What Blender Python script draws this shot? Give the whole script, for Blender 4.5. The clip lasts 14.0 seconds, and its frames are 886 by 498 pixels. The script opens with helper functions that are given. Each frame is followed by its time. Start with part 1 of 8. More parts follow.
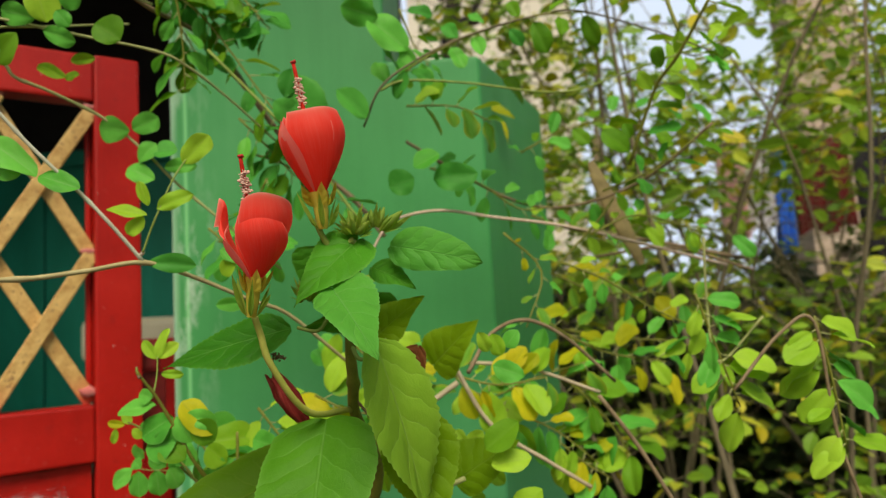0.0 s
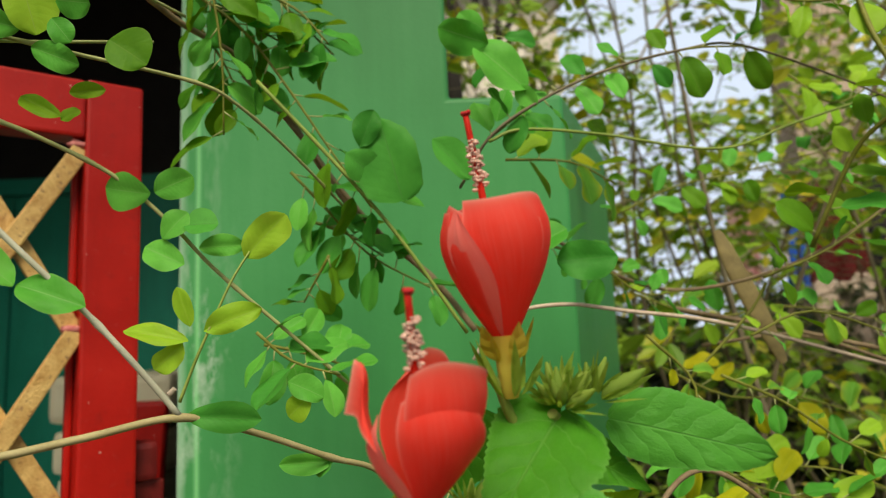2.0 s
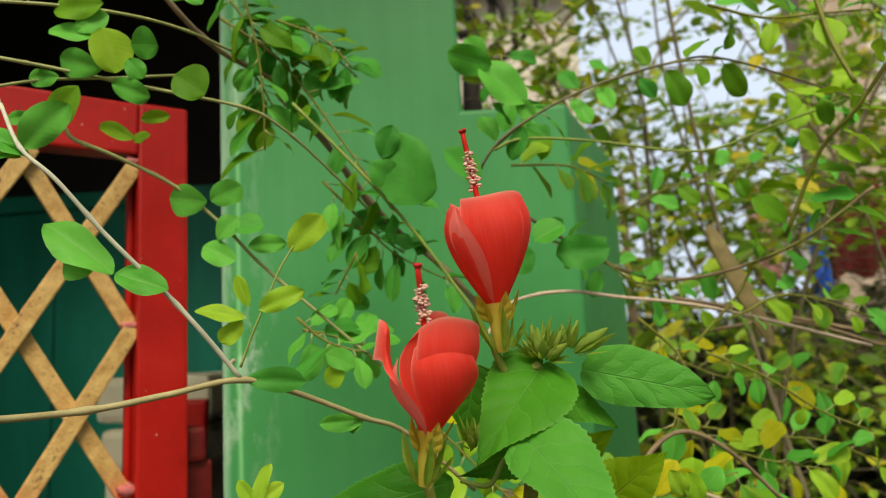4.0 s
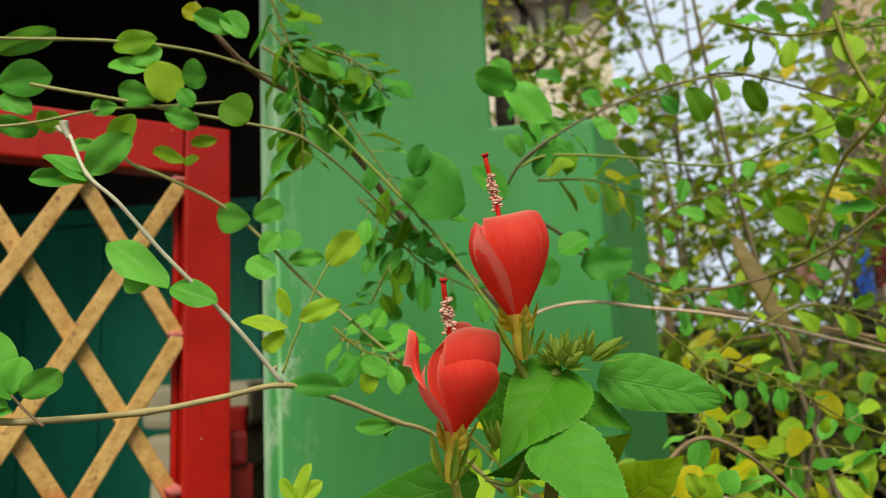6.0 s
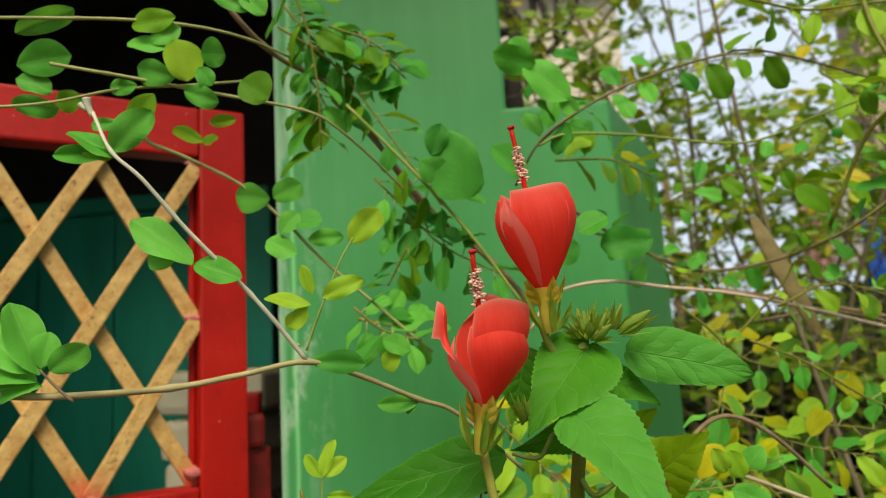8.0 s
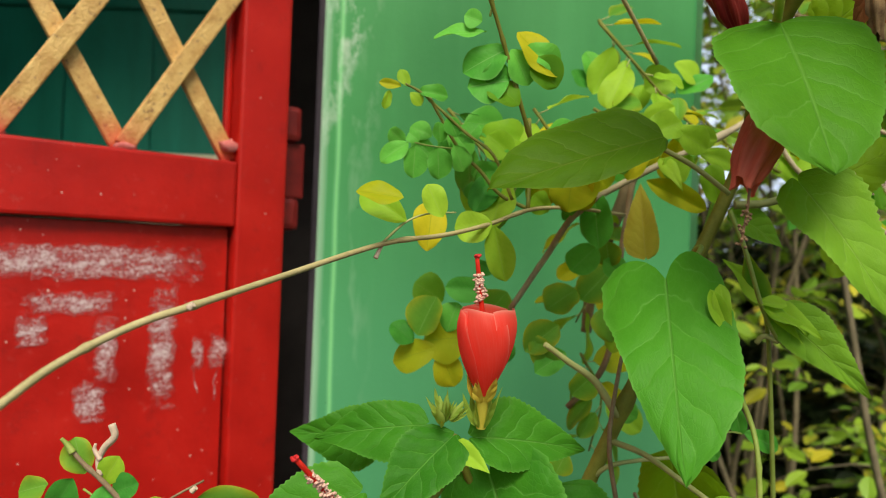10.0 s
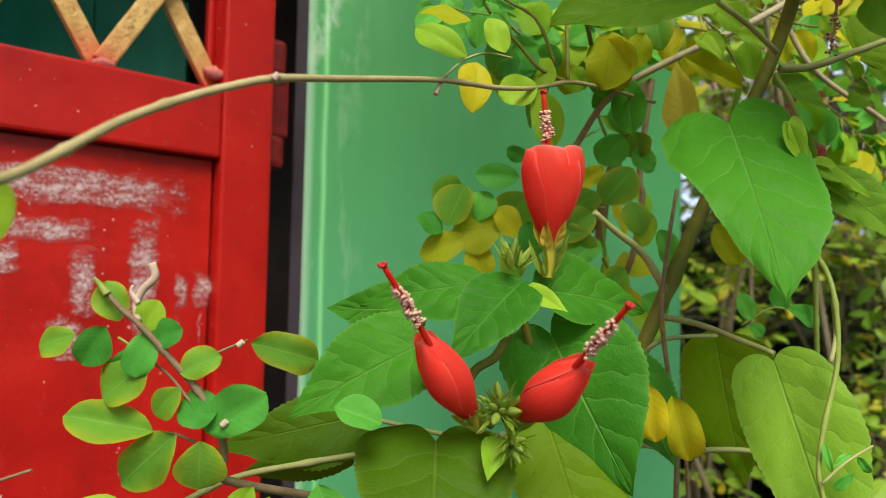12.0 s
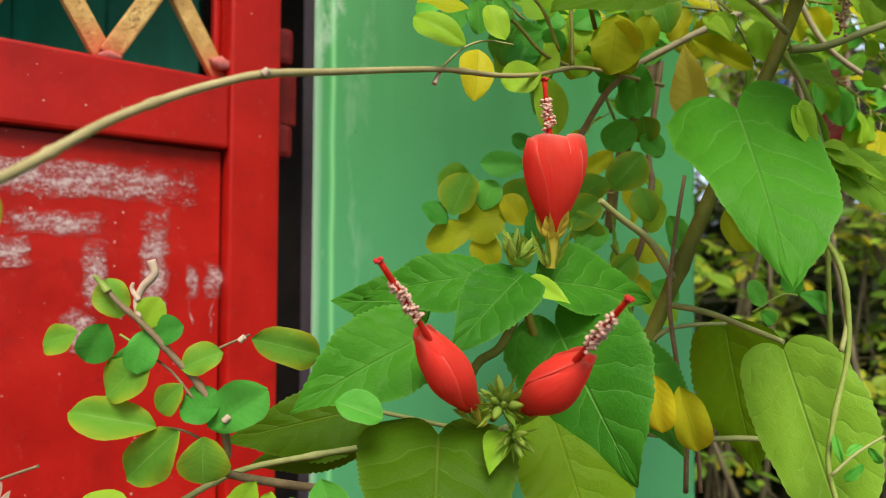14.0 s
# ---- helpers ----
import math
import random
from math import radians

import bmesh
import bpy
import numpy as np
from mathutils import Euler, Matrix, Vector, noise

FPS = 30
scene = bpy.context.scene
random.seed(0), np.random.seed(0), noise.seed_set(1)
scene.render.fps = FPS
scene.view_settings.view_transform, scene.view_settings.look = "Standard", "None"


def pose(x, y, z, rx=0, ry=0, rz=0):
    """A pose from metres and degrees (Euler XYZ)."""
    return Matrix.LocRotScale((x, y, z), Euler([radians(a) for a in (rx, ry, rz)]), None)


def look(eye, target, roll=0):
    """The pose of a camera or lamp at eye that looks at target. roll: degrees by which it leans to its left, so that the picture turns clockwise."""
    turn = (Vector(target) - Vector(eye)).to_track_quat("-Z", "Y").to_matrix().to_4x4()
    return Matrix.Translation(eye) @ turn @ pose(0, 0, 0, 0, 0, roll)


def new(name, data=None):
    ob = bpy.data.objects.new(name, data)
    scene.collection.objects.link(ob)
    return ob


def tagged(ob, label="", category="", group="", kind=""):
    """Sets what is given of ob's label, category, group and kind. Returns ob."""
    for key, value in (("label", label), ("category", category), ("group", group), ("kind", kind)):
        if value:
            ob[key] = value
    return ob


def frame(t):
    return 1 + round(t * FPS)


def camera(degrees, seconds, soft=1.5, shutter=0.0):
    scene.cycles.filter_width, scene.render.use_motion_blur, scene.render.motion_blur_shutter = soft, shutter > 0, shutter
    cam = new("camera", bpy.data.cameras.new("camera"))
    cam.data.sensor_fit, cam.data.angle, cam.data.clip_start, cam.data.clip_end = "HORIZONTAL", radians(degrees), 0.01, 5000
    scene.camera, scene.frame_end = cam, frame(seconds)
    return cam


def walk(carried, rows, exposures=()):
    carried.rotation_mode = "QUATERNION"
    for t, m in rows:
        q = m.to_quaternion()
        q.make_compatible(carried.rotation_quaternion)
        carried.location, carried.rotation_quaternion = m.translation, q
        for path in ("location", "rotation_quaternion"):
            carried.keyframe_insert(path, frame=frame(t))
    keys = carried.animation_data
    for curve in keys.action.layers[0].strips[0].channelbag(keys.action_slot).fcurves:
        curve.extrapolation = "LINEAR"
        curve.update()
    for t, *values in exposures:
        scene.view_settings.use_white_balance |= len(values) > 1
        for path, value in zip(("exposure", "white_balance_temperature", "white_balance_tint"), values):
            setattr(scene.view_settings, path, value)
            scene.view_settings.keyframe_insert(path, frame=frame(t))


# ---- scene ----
cam = camera(66.1, 14.0, 1.0)
cam.data.dof.use_dof, cam.data.dof.focus_distance, cam.data.dof.aperture_fstop = True, 0.29, 11.5
PATH = [
    (0, (-0.0835, -0.1466, 1.2414), (-0.0957, 0.3506, 1.2935), -3.42),
    (0.2, (-0.1066, -0.0897, 1.2683), (-0.1287, 0.4075, 1.3166), -1.39),
    (0.5, (-0.1385, -0.0678, 1.3025), (-0.1494, 0.4265, 1.3775), -1.70),
    (1, (-0.1739, -0.0113, 1.3148), (-0.1747, 0.4836, 1.3864), -2.14),
    (1.5, (-0.1810, -0.0053, 1.3128), (-0.1746, 0.4897, 1.3830), -2.94),
    (2, (-0.1786, -0.0042, 1.3107), (-0.1710, 0.4907, 1.3817), -2.54),
    (2.5, (-0.1849, -0.0303, 1.3028), (-0.1908, 0.4661, 1.3623), -2.90),
    (3, (-0.1962, -0.0528, 1.2776), (-0.2106, 0.4442, 1.3298), -2.44),
    (3.5, (-0.1827, -0.0607, 1.2803), (-0.1972, 0.4362, 1.3343), -3.68),
    (3.7, (-0.1755, -0.0613, 1.2943), (-0.1850, 0.4336, 1.3648), -3.44),
    (5.8, (-0.1645, -0.0868, 1.2925), (-0.1983, 0.4043, 1.3801), -3.03),
    (6, (-0.1665, -0.0867, 1.2930), (-0.2016, 0.4048, 1.3777), -3.20),
    (6.5, (-0.1715, -0.0847, 1.2914), (-0.2061, 0.4079, 1.3701), -3.20),
    (7, (-0.1679, -0.0852, 1.2921), (-0.2051, 0.4071, 1.3713), -3.51),
    (7.2, (-0.1692, -0.0868, 1.2913), (-0.2060, 0.4054, 1.3712), -4.06),
    (9.3, (-0.2277, -0.0606, 1.2454), (-0.2655, 0.4370, 1.2753), -0.70),
    (9.5, (-0.2532, -0.0535, 1.2160), (-0.2682, 0.4463, 1.2228), -0.10),
    (9.7, (-0.2827, -0.0472, 1.1642), (-0.2926, 0.4527, 1.1573), 0.93),
    (10, (-0.3005, -0.0412, 1.0890), (-0.2933, 0.4587, 1.0985), 2.04),
    (10.2, (-0.3104, -0.0385, 1.0547), (-0.2873, 0.4606, 1.0735), 2.63),
    (10.5, (-0.3316, -0.0331, 1.0210), (-0.2988, 0.4655, 1.0392), 2.67),
    (11, (-0.3521, -0.0246, 1.0073), (-0.3093, 0.4733, 1.0217), 2.77),
    (11.5, (-0.3519, -0.0179, 1.0081), (-0.3040, 0.4794, 1.0267), 2.17),
    (12, (-0.3505, -0.0162, 1.0127), (-0.2985, 0.4805, 1.0360), 1.16),
    (12.5, (-0.3478, -0.0134, 1.0150), (-0.2936, 0.4831, 1.0382), 0.88),
    (13, (-0.3470, -0.0144, 1.0167), (-0.3033, 0.4832, 1.0385), 0.47),
    (13.5, (-0.3449, -0.0153, 1.0186), (-0.3002, 0.4826, 1.0263), -0.37),
    (14, (-0.3437, -0.0142, 1.0163), (-0.3041, 0.4841, 1.0275), 0.43),
]
walk(cam, [(t, look(eye, target, roll)) for t, eye, target, roll in PATH],
     [(0.0, 0.25, 7500, 1), (7.2, 0.27, 7600, 0), (9.5, 0.4, 7350, 1), (10.5, 0.57, 7050, 2), (14.0, 0.56, 7000, 2)])

# ---- light ----
world = bpy.data.worlds.new("sky")
scene.world = world
world.use_nodes = True
wn = world.node_tree.nodes
sky = wn.new("ShaderNodeTexSky")
sky.sky_type, sky.sun_disc = "NISHITA", False
sky.sun_elevation, sky.sun_rotation = radians(51), radians(180)
sky.air_density, sky.dust_density = 1.0, 3.0
wn["Background"].inputs["Strength"].default_value = 0.09
world.node_tree.links.new(sky.outputs["Color"], wn["Background"].inputs["Color"])
sun = new("sun", bpy.data.lights.new("sun", "SUN"))
sun.data.energy, sun.data.angle, sun.data.color = 2.6, radians(30), (1.0, 0.95, 0.86)
sun.matrix_world = look((-0.15, -2.18, 4.32), (-0.2, 0.3, 1.2))


# ---- materials ----
def node_mat(name, rough=0.5, spec=0.5):
    m = bpy.data.materials.new(name)
    m.use_nodes = True
    b = m.node_tree.nodes["Principled BSDF"]
    b.inputs["Roughness"].default_value = rough
    b.inputs["Specular IOR Level"].default_value = spec
    return m, m.node_tree, b


def N(nt, kind, **inputs):
    n = nt.nodes.new("ShaderNode" + kind)
    for k, v in inputs.items():
        n.inputs[k.replace("_", " ")].default_value = v
    return n


def ramp(nt, fac, stops):
    r = nt.nodes.new("ShaderNodeValToRGB")
    e = r.color_ramp.elements
    while len(e) < len(stops):
        e.new(0.5)
    for el, (p, c) in zip(e, stops):
        el.position, el.color = p, (*c, 1)
    nt.links.new(fac, r.inputs["Fac"])
    return r.outputs["Color"]


def noise_of(nt, coord, scale, detail=4, rough=0.55, stretch=None):
    if stretch:
        mp = nt.nodes.new("ShaderNodeMapping")
        mp.inputs["Scale"].default_value = stretch
        nt.links.new(coord, mp.inputs["Vector"])
        coord = mp.outputs["Vector"]
    n = N(nt, "TexNoise", Scale=scale, Detail=detail, Roughness=rough)
    nt.links.new(coord, n.inputs["Vector"])
    return n.outputs["Fac"]


def mix(nt, fac, a, b, blend="MIX"):
    m = nt.nodes.new("ShaderNodeMix")
    m.data_type, m.blend_type = "RGBA", blend
    for sock, v in ((m.inputs["Factor"], fac), (m.inputs[6], a), (m.inputs[7], b)):
        if hasattr(v, "is_linked"):
            nt.links.new(v, sock)
        else:
            sock.default_value = v if isinstance(v, float) else (*v, 1)
    return m.outputs[2]


def maths(nt, op, a, b=0.0, c=0.0, clamp=False):
    m = nt.nodes.new("ShaderNodeMath")
    m.operation, m.use_clamp = op, clamp
    for i, v in enumerate((a, b, c)):
        if hasattr(v, "is_linked"):
            nt.links.new(v, m.inputs[i])
        else:
            m.inputs[i].default_value = v
    return m.outputs[0]


def bump(nt, bsdf, height, strength=0.3, dist=0.002):
    bp = N(nt, "Bump", Strength=strength, Distance=dist)
    nt.links.new(height, bp.inputs["Height"])
    nt.links.new(bp.outputs["Normal"], bsdf.inputs["Normal"])


def coords(nt, which="Object"):
    return nt.nodes.new("ShaderNodeTexCoord").outputs[which]


def plain(name, dark, light, rough=0.6, scale=40, grain=600, stretch=None, strength=0.25, dist=0.001, spec=0.4, metal=0.0, which="Object"):
    """A surface with two scales of mottling between two colours and a fine relief."""
    m, nt, b = node_mat(name, rough, spec)
    b.inputs["Metallic"].default_value = metal
    c = coords(nt, which)
    big = noise_of(nt, c, scale, 4, 0.6, stretch)
    fine = noise_of(nt, c, grain, 3, 0.6, stretch)
    f = maths(nt, "ADD", maths(nt, "MULTIPLY", big, 0.75), maths(nt, "MULTIPLY", fine, 0.25))
    nt.links.new(ramp(nt, f, [(0.32, dark), (0.68, light)]), b.inputs["Base Color"])
    nt.links.new(maths(nt, "MULTIPLY_ADD", big, 0.3, rough - 0.15, True), b.inputs["Roughness"])
    bump(nt, b, fine, strength, dist)
    return m


def green_plaster(corner=1.0):
    """Green wall paint with vertical brush streaks, pale rubbed corner and faint stains."""
    m, nt, b = node_mat("green_wall_paint", 0.45, 0.3)
    c = coords(nt)
    cloud = noise_of(nt, c, 6, 5, 0.6)
    streak = noise_of(nt, c, 30, 4, 0.6, (1.0, 1.0, 0.06))
    col = ramp(nt, maths(nt, "ADD", maths(nt, "MULTIPLY", cloud, 0.5), maths(nt, "MULTIPLY", streak, 0.5)),
               [(0.3, (0.05, 0.275, 0.08)), (0.52, (0.062, 0.32, 0.1)), (0.75, (0.09, 0.365, 0.132))])
    sep = nt.nodes.new("ShaderNodeSeparateXYZ")
    nt.links.new(c, sep.inputs[0])
    # bluer green towards the bottom, with an uneven upper limit
    low = maths(nt, "MULTIPLY_ADD", sep.outputs["Z"], -4.5, maths(nt, "MULTIPLY_ADD", cloud, 0.5, 5.2), True)
    col = mix(nt, maths(nt, "MULTIPLY", low, 0.75), col, (0.085, 0.335, 0.165))
    # pale vertical line where a second coat ends, three centimetres in from the corner
    wob = maths(nt, "MULTIPLY_ADD", noise_of(nt, c, 9, 2, 0.5, (0, 0, 1.0)), 0.006, -0.003)
    d = maths(nt, "ABSOLUTE", maths(nt, "SUBTRACT", maths(nt, "SUBTRACT", sep.outputs["X"], 0.0185), wob))
    line = maths(nt, "MULTIPLY", maths(nt, "SUBTRACT", 1.0, maths(nt, "DIVIDE", d, 0.0035), clamp=True), maths(nt, "MULTIPLY_ADD", streak, 0.7 * corner, 0.4 * corner))
    col = mix(nt, line, col, (0.26, 0.7, 0.3))
    patch = ramp(nt, noise_of(nt, c, 22, 4, 0.7, (1.0, 1.0, 0.25)), [(0.54, (0, 0, 0)), (0.7, (1, 1, 1))])
    near = maths(nt, "SUBTRACT", 1.0, maths(nt, "DIVIDE", sep.outputs["X"], 0.06), clamp=True)
    col = mix(nt, maths(nt, "MULTIPLY", patch, maths(nt, "MULTIPLY", near, 0.75 * corner)), col, (0.5, 0.66, 0.52))
    edge = maths(nt, "SUBTRACT", 1.0, maths(nt, "DIVIDE", sep.outputs["X"], maths(nt, "MULTIPLY_ADD", streak, 0.02, 0.0)), clamp=True)
    col = mix(nt, maths(nt, "MULTIPLY", edge, 0.8 * corner), col, (0.45, 0.66, 0.5))
    # whitish rub marks on the corner at hand height
    hand = maths(nt, "SUBTRACT", 1.0, maths(nt, "DIVIDE", maths(nt, "ABSOLUTE", maths(nt, "SUBTRACT", sep.outputs["Z"], 1.3)), 0.16), clamp=True)
    rub = ramp(nt, noise_of(nt, c, 34, 5, 0.7, (1.0, 1.0, 0.4)), [(0.5, (0, 0, 0)), (0.64, (1, 1, 1))])
    dx = maths(nt, "DIVIDE", maths(nt, "SUBTRACT", sep.outputs["X"], 0.032), 0.011)
    dz = maths(nt, "DIVIDE", maths(nt, "SUBTRACT", sep.outputs["Z"], 1.32), 0.042)
    blot = maths(nt, "SUBTRACT", 1.0, maths(nt, "ADD", maths(nt, "MULTIPLY", dx, dx), maths(nt, "MULTIPLY", dz, dz)), clamp=True)
    col = mix(nt, maths(nt, "MULTIPLY", blot, maths(nt, "MULTIPLY", rub, 0.75 * corner)), col, (0.66, 0.74, 0.68))
    rub = maths(nt, "MULTIPLY", maths(nt, "MULTIPLY", rub, hand), maths(nt, "MULTIPLY", maths(nt, "POWER", near, 0.6), 0.85 * corner))
    col = mix(nt, rub, col, (0.66, 0.76, 0.68))
    spots = ramp(nt, noise_of(nt, c, 160, 2, 0.5), [(0.755, (0, 0, 0)), (0.775, (1, 1, 1))])
    col = mix(nt, maths(nt, "MULTIPLY", spots, 0.6), col, (0.05, 0.1, 0.06))
    nt.links.new(col, b.inputs["Base Color"])
    bump(nt, b, maths(nt, "ADD", noise_of(nt, c, 250, 4, 0.6), maths(nt, "MULTIPLY", cloud, 2.0)), 0.1, 0.002)
    return m


def red_paint():
    m, nt, b = node_mat("red_gate_paint", 0.4, 0.3)
    c = coords(nt)
    cloud = noise_of(nt, c, 14, 5, 0.6)
    col = ramp(nt, cloud, [(0.3, (0.36, 0.007, 0.006)), (0.55, (0.47, 0.01, 0.008)), (0.8, (0.56, 0.018, 0.013))])
    dust = ramp(nt, noise_of(nt, c, 90, 5, 0.7), [(0.6, (0, 0, 0)), (0.82, (1, 1, 1))])
    col = mix(nt, maths(nt, "MULTIPLY", dust, 0.28), col, (0.55, 0.22, 0.2))
    runs = ramp(nt, noise_of(nt, c, 26, 5, 0.65, (1.0, 1.0, 0.12)), [(0.5, (0, 0, 0)), (0.75, (1, 1, 1))])
    col = mix(nt, maths(nt, "MULTIPLY", runs, 0.45), col, (0.27, 0.006, 0.006))
    grime = ramp(nt, noise_of(nt, c, 55, 6, 0.75), [(0.56, (0, 0, 0)), (0.7, (1, 1, 1))])
    col = mix(nt, maths(nt, "MULTIPLY", grime, 0.4), col, (0.2, 0.01, 0.01))
    specks = ramp(nt, noise_of(nt, c, 190, 1, 0.5), [(0.775, (0, 0, 0)), (0.79, (1, 1, 1))])
    col = mix(nt, maths(nt, "MULTIPLY", specks, 0.85), col, (0.7, 0.46, 0.42))
    nt.links.new(col, b.inputs["Base Color"])
    nt.links.new(maths(nt, "MULTIPLY_ADD", cloud, 0.3, 0.25), b.inputs["Roughness"])
    bump(nt, b, maths(nt, "ADD", noise_of(nt, c, 120, 4, 0.6), maths(nt, "MULTIPLY", cloud, 1.5)), 0.3, 0.0015)
    return m


def scraped_paint():
    """Red paint rubbed through to pale primer in scratchy patches."""
    m, nt, b = node_mat("scraped_paint", 0.6, 0.3)
    c = coords(nt)
    f = maths(nt, "ADD", maths(nt, "MULTIPLY", noise_of(nt, c, 60, 6, 0.75, (1.0, 1.0, 2.5)), 0.6), maths(nt, "MULTIPLY", noise_of(nt, c, 420, 3, 0.7), 0.4))
    uv = nt.nodes.new("ShaderNodeSeparateXYZ")
    nt.links.new(coords(nt, "UV"), uv.inputs[0])
    rim = maths(nt, "MULTIPLY", maths(nt, "MULTIPLY", uv.outputs["X"], maths(nt, "SUBTRACT", 1.0, uv.outputs["X"])), maths(nt, "MULTIPLY", uv.outputs["Y"], maths(nt, "SUBTRACT", 1.0, uv.outputs["Y"])))
    rim = maths(nt, "POWER", maths(nt, "MULTIPLY", rim, 16.0), 0.35)
    bare = ramp(nt, maths(nt, "MULTIPLY_ADD", rim, 0.34, maths(nt, "SUBTRACT", f, 0.32)), [(0.32, (0, 0, 0)), (0.56, (0.9, 0.9, 0.9))])
    tone = ramp(nt, noise_of(nt, c, 200, 3, 0.6), [(0.35, (0.46, 0.26, 0.29)), (0.6, (0.66, 0.58, 0.62))])
    col = mix(nt, bare, (0.46, 0.016, 0.012), tone)
    nt.links.new(col, b.inputs["Base Color"])
    bump(nt, b, f, 0.3, 0.001)
    tr = nt.nodes.new("ShaderNodeBsdfTransparent")
    sh = nt.nodes.new("ShaderNodeMixShader")
    out = nt.nodes["Material Output"]
    nt.links.new(bare, sh.inputs[0])
    nt.links.new(tr.outputs[0], sh.inputs[1])
    nt.links.new(b.outputs[0], sh.inputs[2])
    nt.links.new(sh.outputs[0], out.inputs["Surface"])
    return m


def leaf_mat(name, dark, light, vein, side_veins=7, rough=0.42, through_col=None, glow=0.35, spots=0.0, edge=None, spec=0.1, relief=1.0):
    """Leaf blade: midrib and side veins by the blade's own coordinates, mottling, sheen, light passing through."""
    m, nt, b = node_mat(name, rough, spec)
    uv = nt.nodes.new("ShaderNodeSeparateXYZ")
    nt.links.new(coords(nt, "UV"), uv.inputs[0])
    u = maths(nt, "ABSOLUTE", maths(nt, "MULTIPLY_ADD", uv.outputs["X"], 2.0, -1.0))
    v = uv.outputs["Y"]
    info = nt.nodes.new("ShaderNodeObjectInfo")
    c = coords(nt, "Object")
    cloud = noise_of(nt, c, 3.5, 4, 0.6)
    f = maths(nt, "ADD", maths(nt, "MULTIPLY", cloud, 0.55), maths(nt, "MULTIPLY_ADD", info.outputs["Random"], 0.5, 0.0))
    col = ramp(nt, f, [(0.25, dark), (0.78, light)])
    mid = maths(nt, "SUBTRACT", 1.0, maths(nt, "DIVIDE", u, 0.035), clamp=True)
    bend = maths(nt, "SUBTRACT", v, maths(nt, "MULTIPLY", maths(nt, "POWER", u, 0.8), 0.24))
    bend = maths(nt, "ADD", bend, maths(nt, "MULTIPLY_ADD", noise_of(nt, c, 5, 2, 0.5), 0.16, -0.08))
    saw = maths(nt, "ABSOLUTE", maths(nt, "SUBTRACT", maths(nt, "FRACT", maths(nt, "MULTIPLY", bend, float(side_veins))), 0.5))
    side = maths(nt, "SUBTRACT", 1.0, maths(nt, "DIVIDE", saw, 0.055), clamp=True)
    side = maths(nt, "MULTIPLY", side, maths(nt, "SUBTRACT", 1.0, u, clamp=True))
    net = N(nt, "TexVoronoi", Scale=26.0)
    net.feature = "DISTANCE_TO_EDGE"
    nt.links.new(coords(nt, "UV"), net.inputs["Vector"])
    fine = maths(nt, "SUBTRACT", 1.0, maths(nt, "DIVIDE", net.outputs["Distance"], 0.12), clamp=True)
    veins = maths(nt, "MAXIMUM", mid, maths(nt, "MULTIPLY", side, 0.75 * relief))
    col = mix(nt, maths(nt, "MULTIPLY", fine, 0.06), col, vein)
    col = mix(nt, maths(nt, "MULTIPLY", veins, 0.6), col, vein)
    hem = maths(nt, "MULTIPLY", maths(nt, "POWER", u, 22.0), 0.4)
    col = mix(nt, hem, col, vein)
    if edge:
        rim = maths(nt, "MULTIPLY", maths(nt, "POWER", u, 3.0), maths(nt, "MULTIPLY_ADD", cloud, 1.6, -0.3, True))
        col = mix(nt, rim, col, edge)
    if spots:
        sp = ramp(nt, noise_of(nt, coords(nt, "UV"), 14, 3, 0.6), [(0.66, (0, 0, 0)), (0.72, (1, 1, 1))])
        col = mix(nt, maths(nt, "MULTIPLY", sp, spots), col, (0.17, 0.09, 0.03))
    nt.links.new(col, b.inputs["Base Color"])
    puff = maths(nt, "MULTIPLY_ADD", maths(nt, "POWER", saw, 0.5), 0.8, maths(nt, "MULTIPLY", mid, -0.8))
    bump(nt, b, maths(nt, "MULTIPLY_ADD", fine, -0.05, maths(nt, "MULTIPLY_ADD", noise_of(nt, c, 5, 2, 0.5), 0.5, puff)), 0.5 * relief, 0.0024)
    trl = nt.nodes.new("ShaderNodeBsdfTranslucent")
    nt.links.new(mix(nt, 0.5, col, through_col or light), trl.inputs["Color"])
    sh = nt.nodes.new("ShaderNodeMixShader")
    sh.inputs[0].default_value = glow
    nt.links.new(b.outputs[0], sh.inputs[1])
    nt.links.new(trl.outputs[0], sh.inputs[2])
    nt.links.new(sh.outputs[0], nt.nodes["Material Output"].inputs["Surface"])
    return m


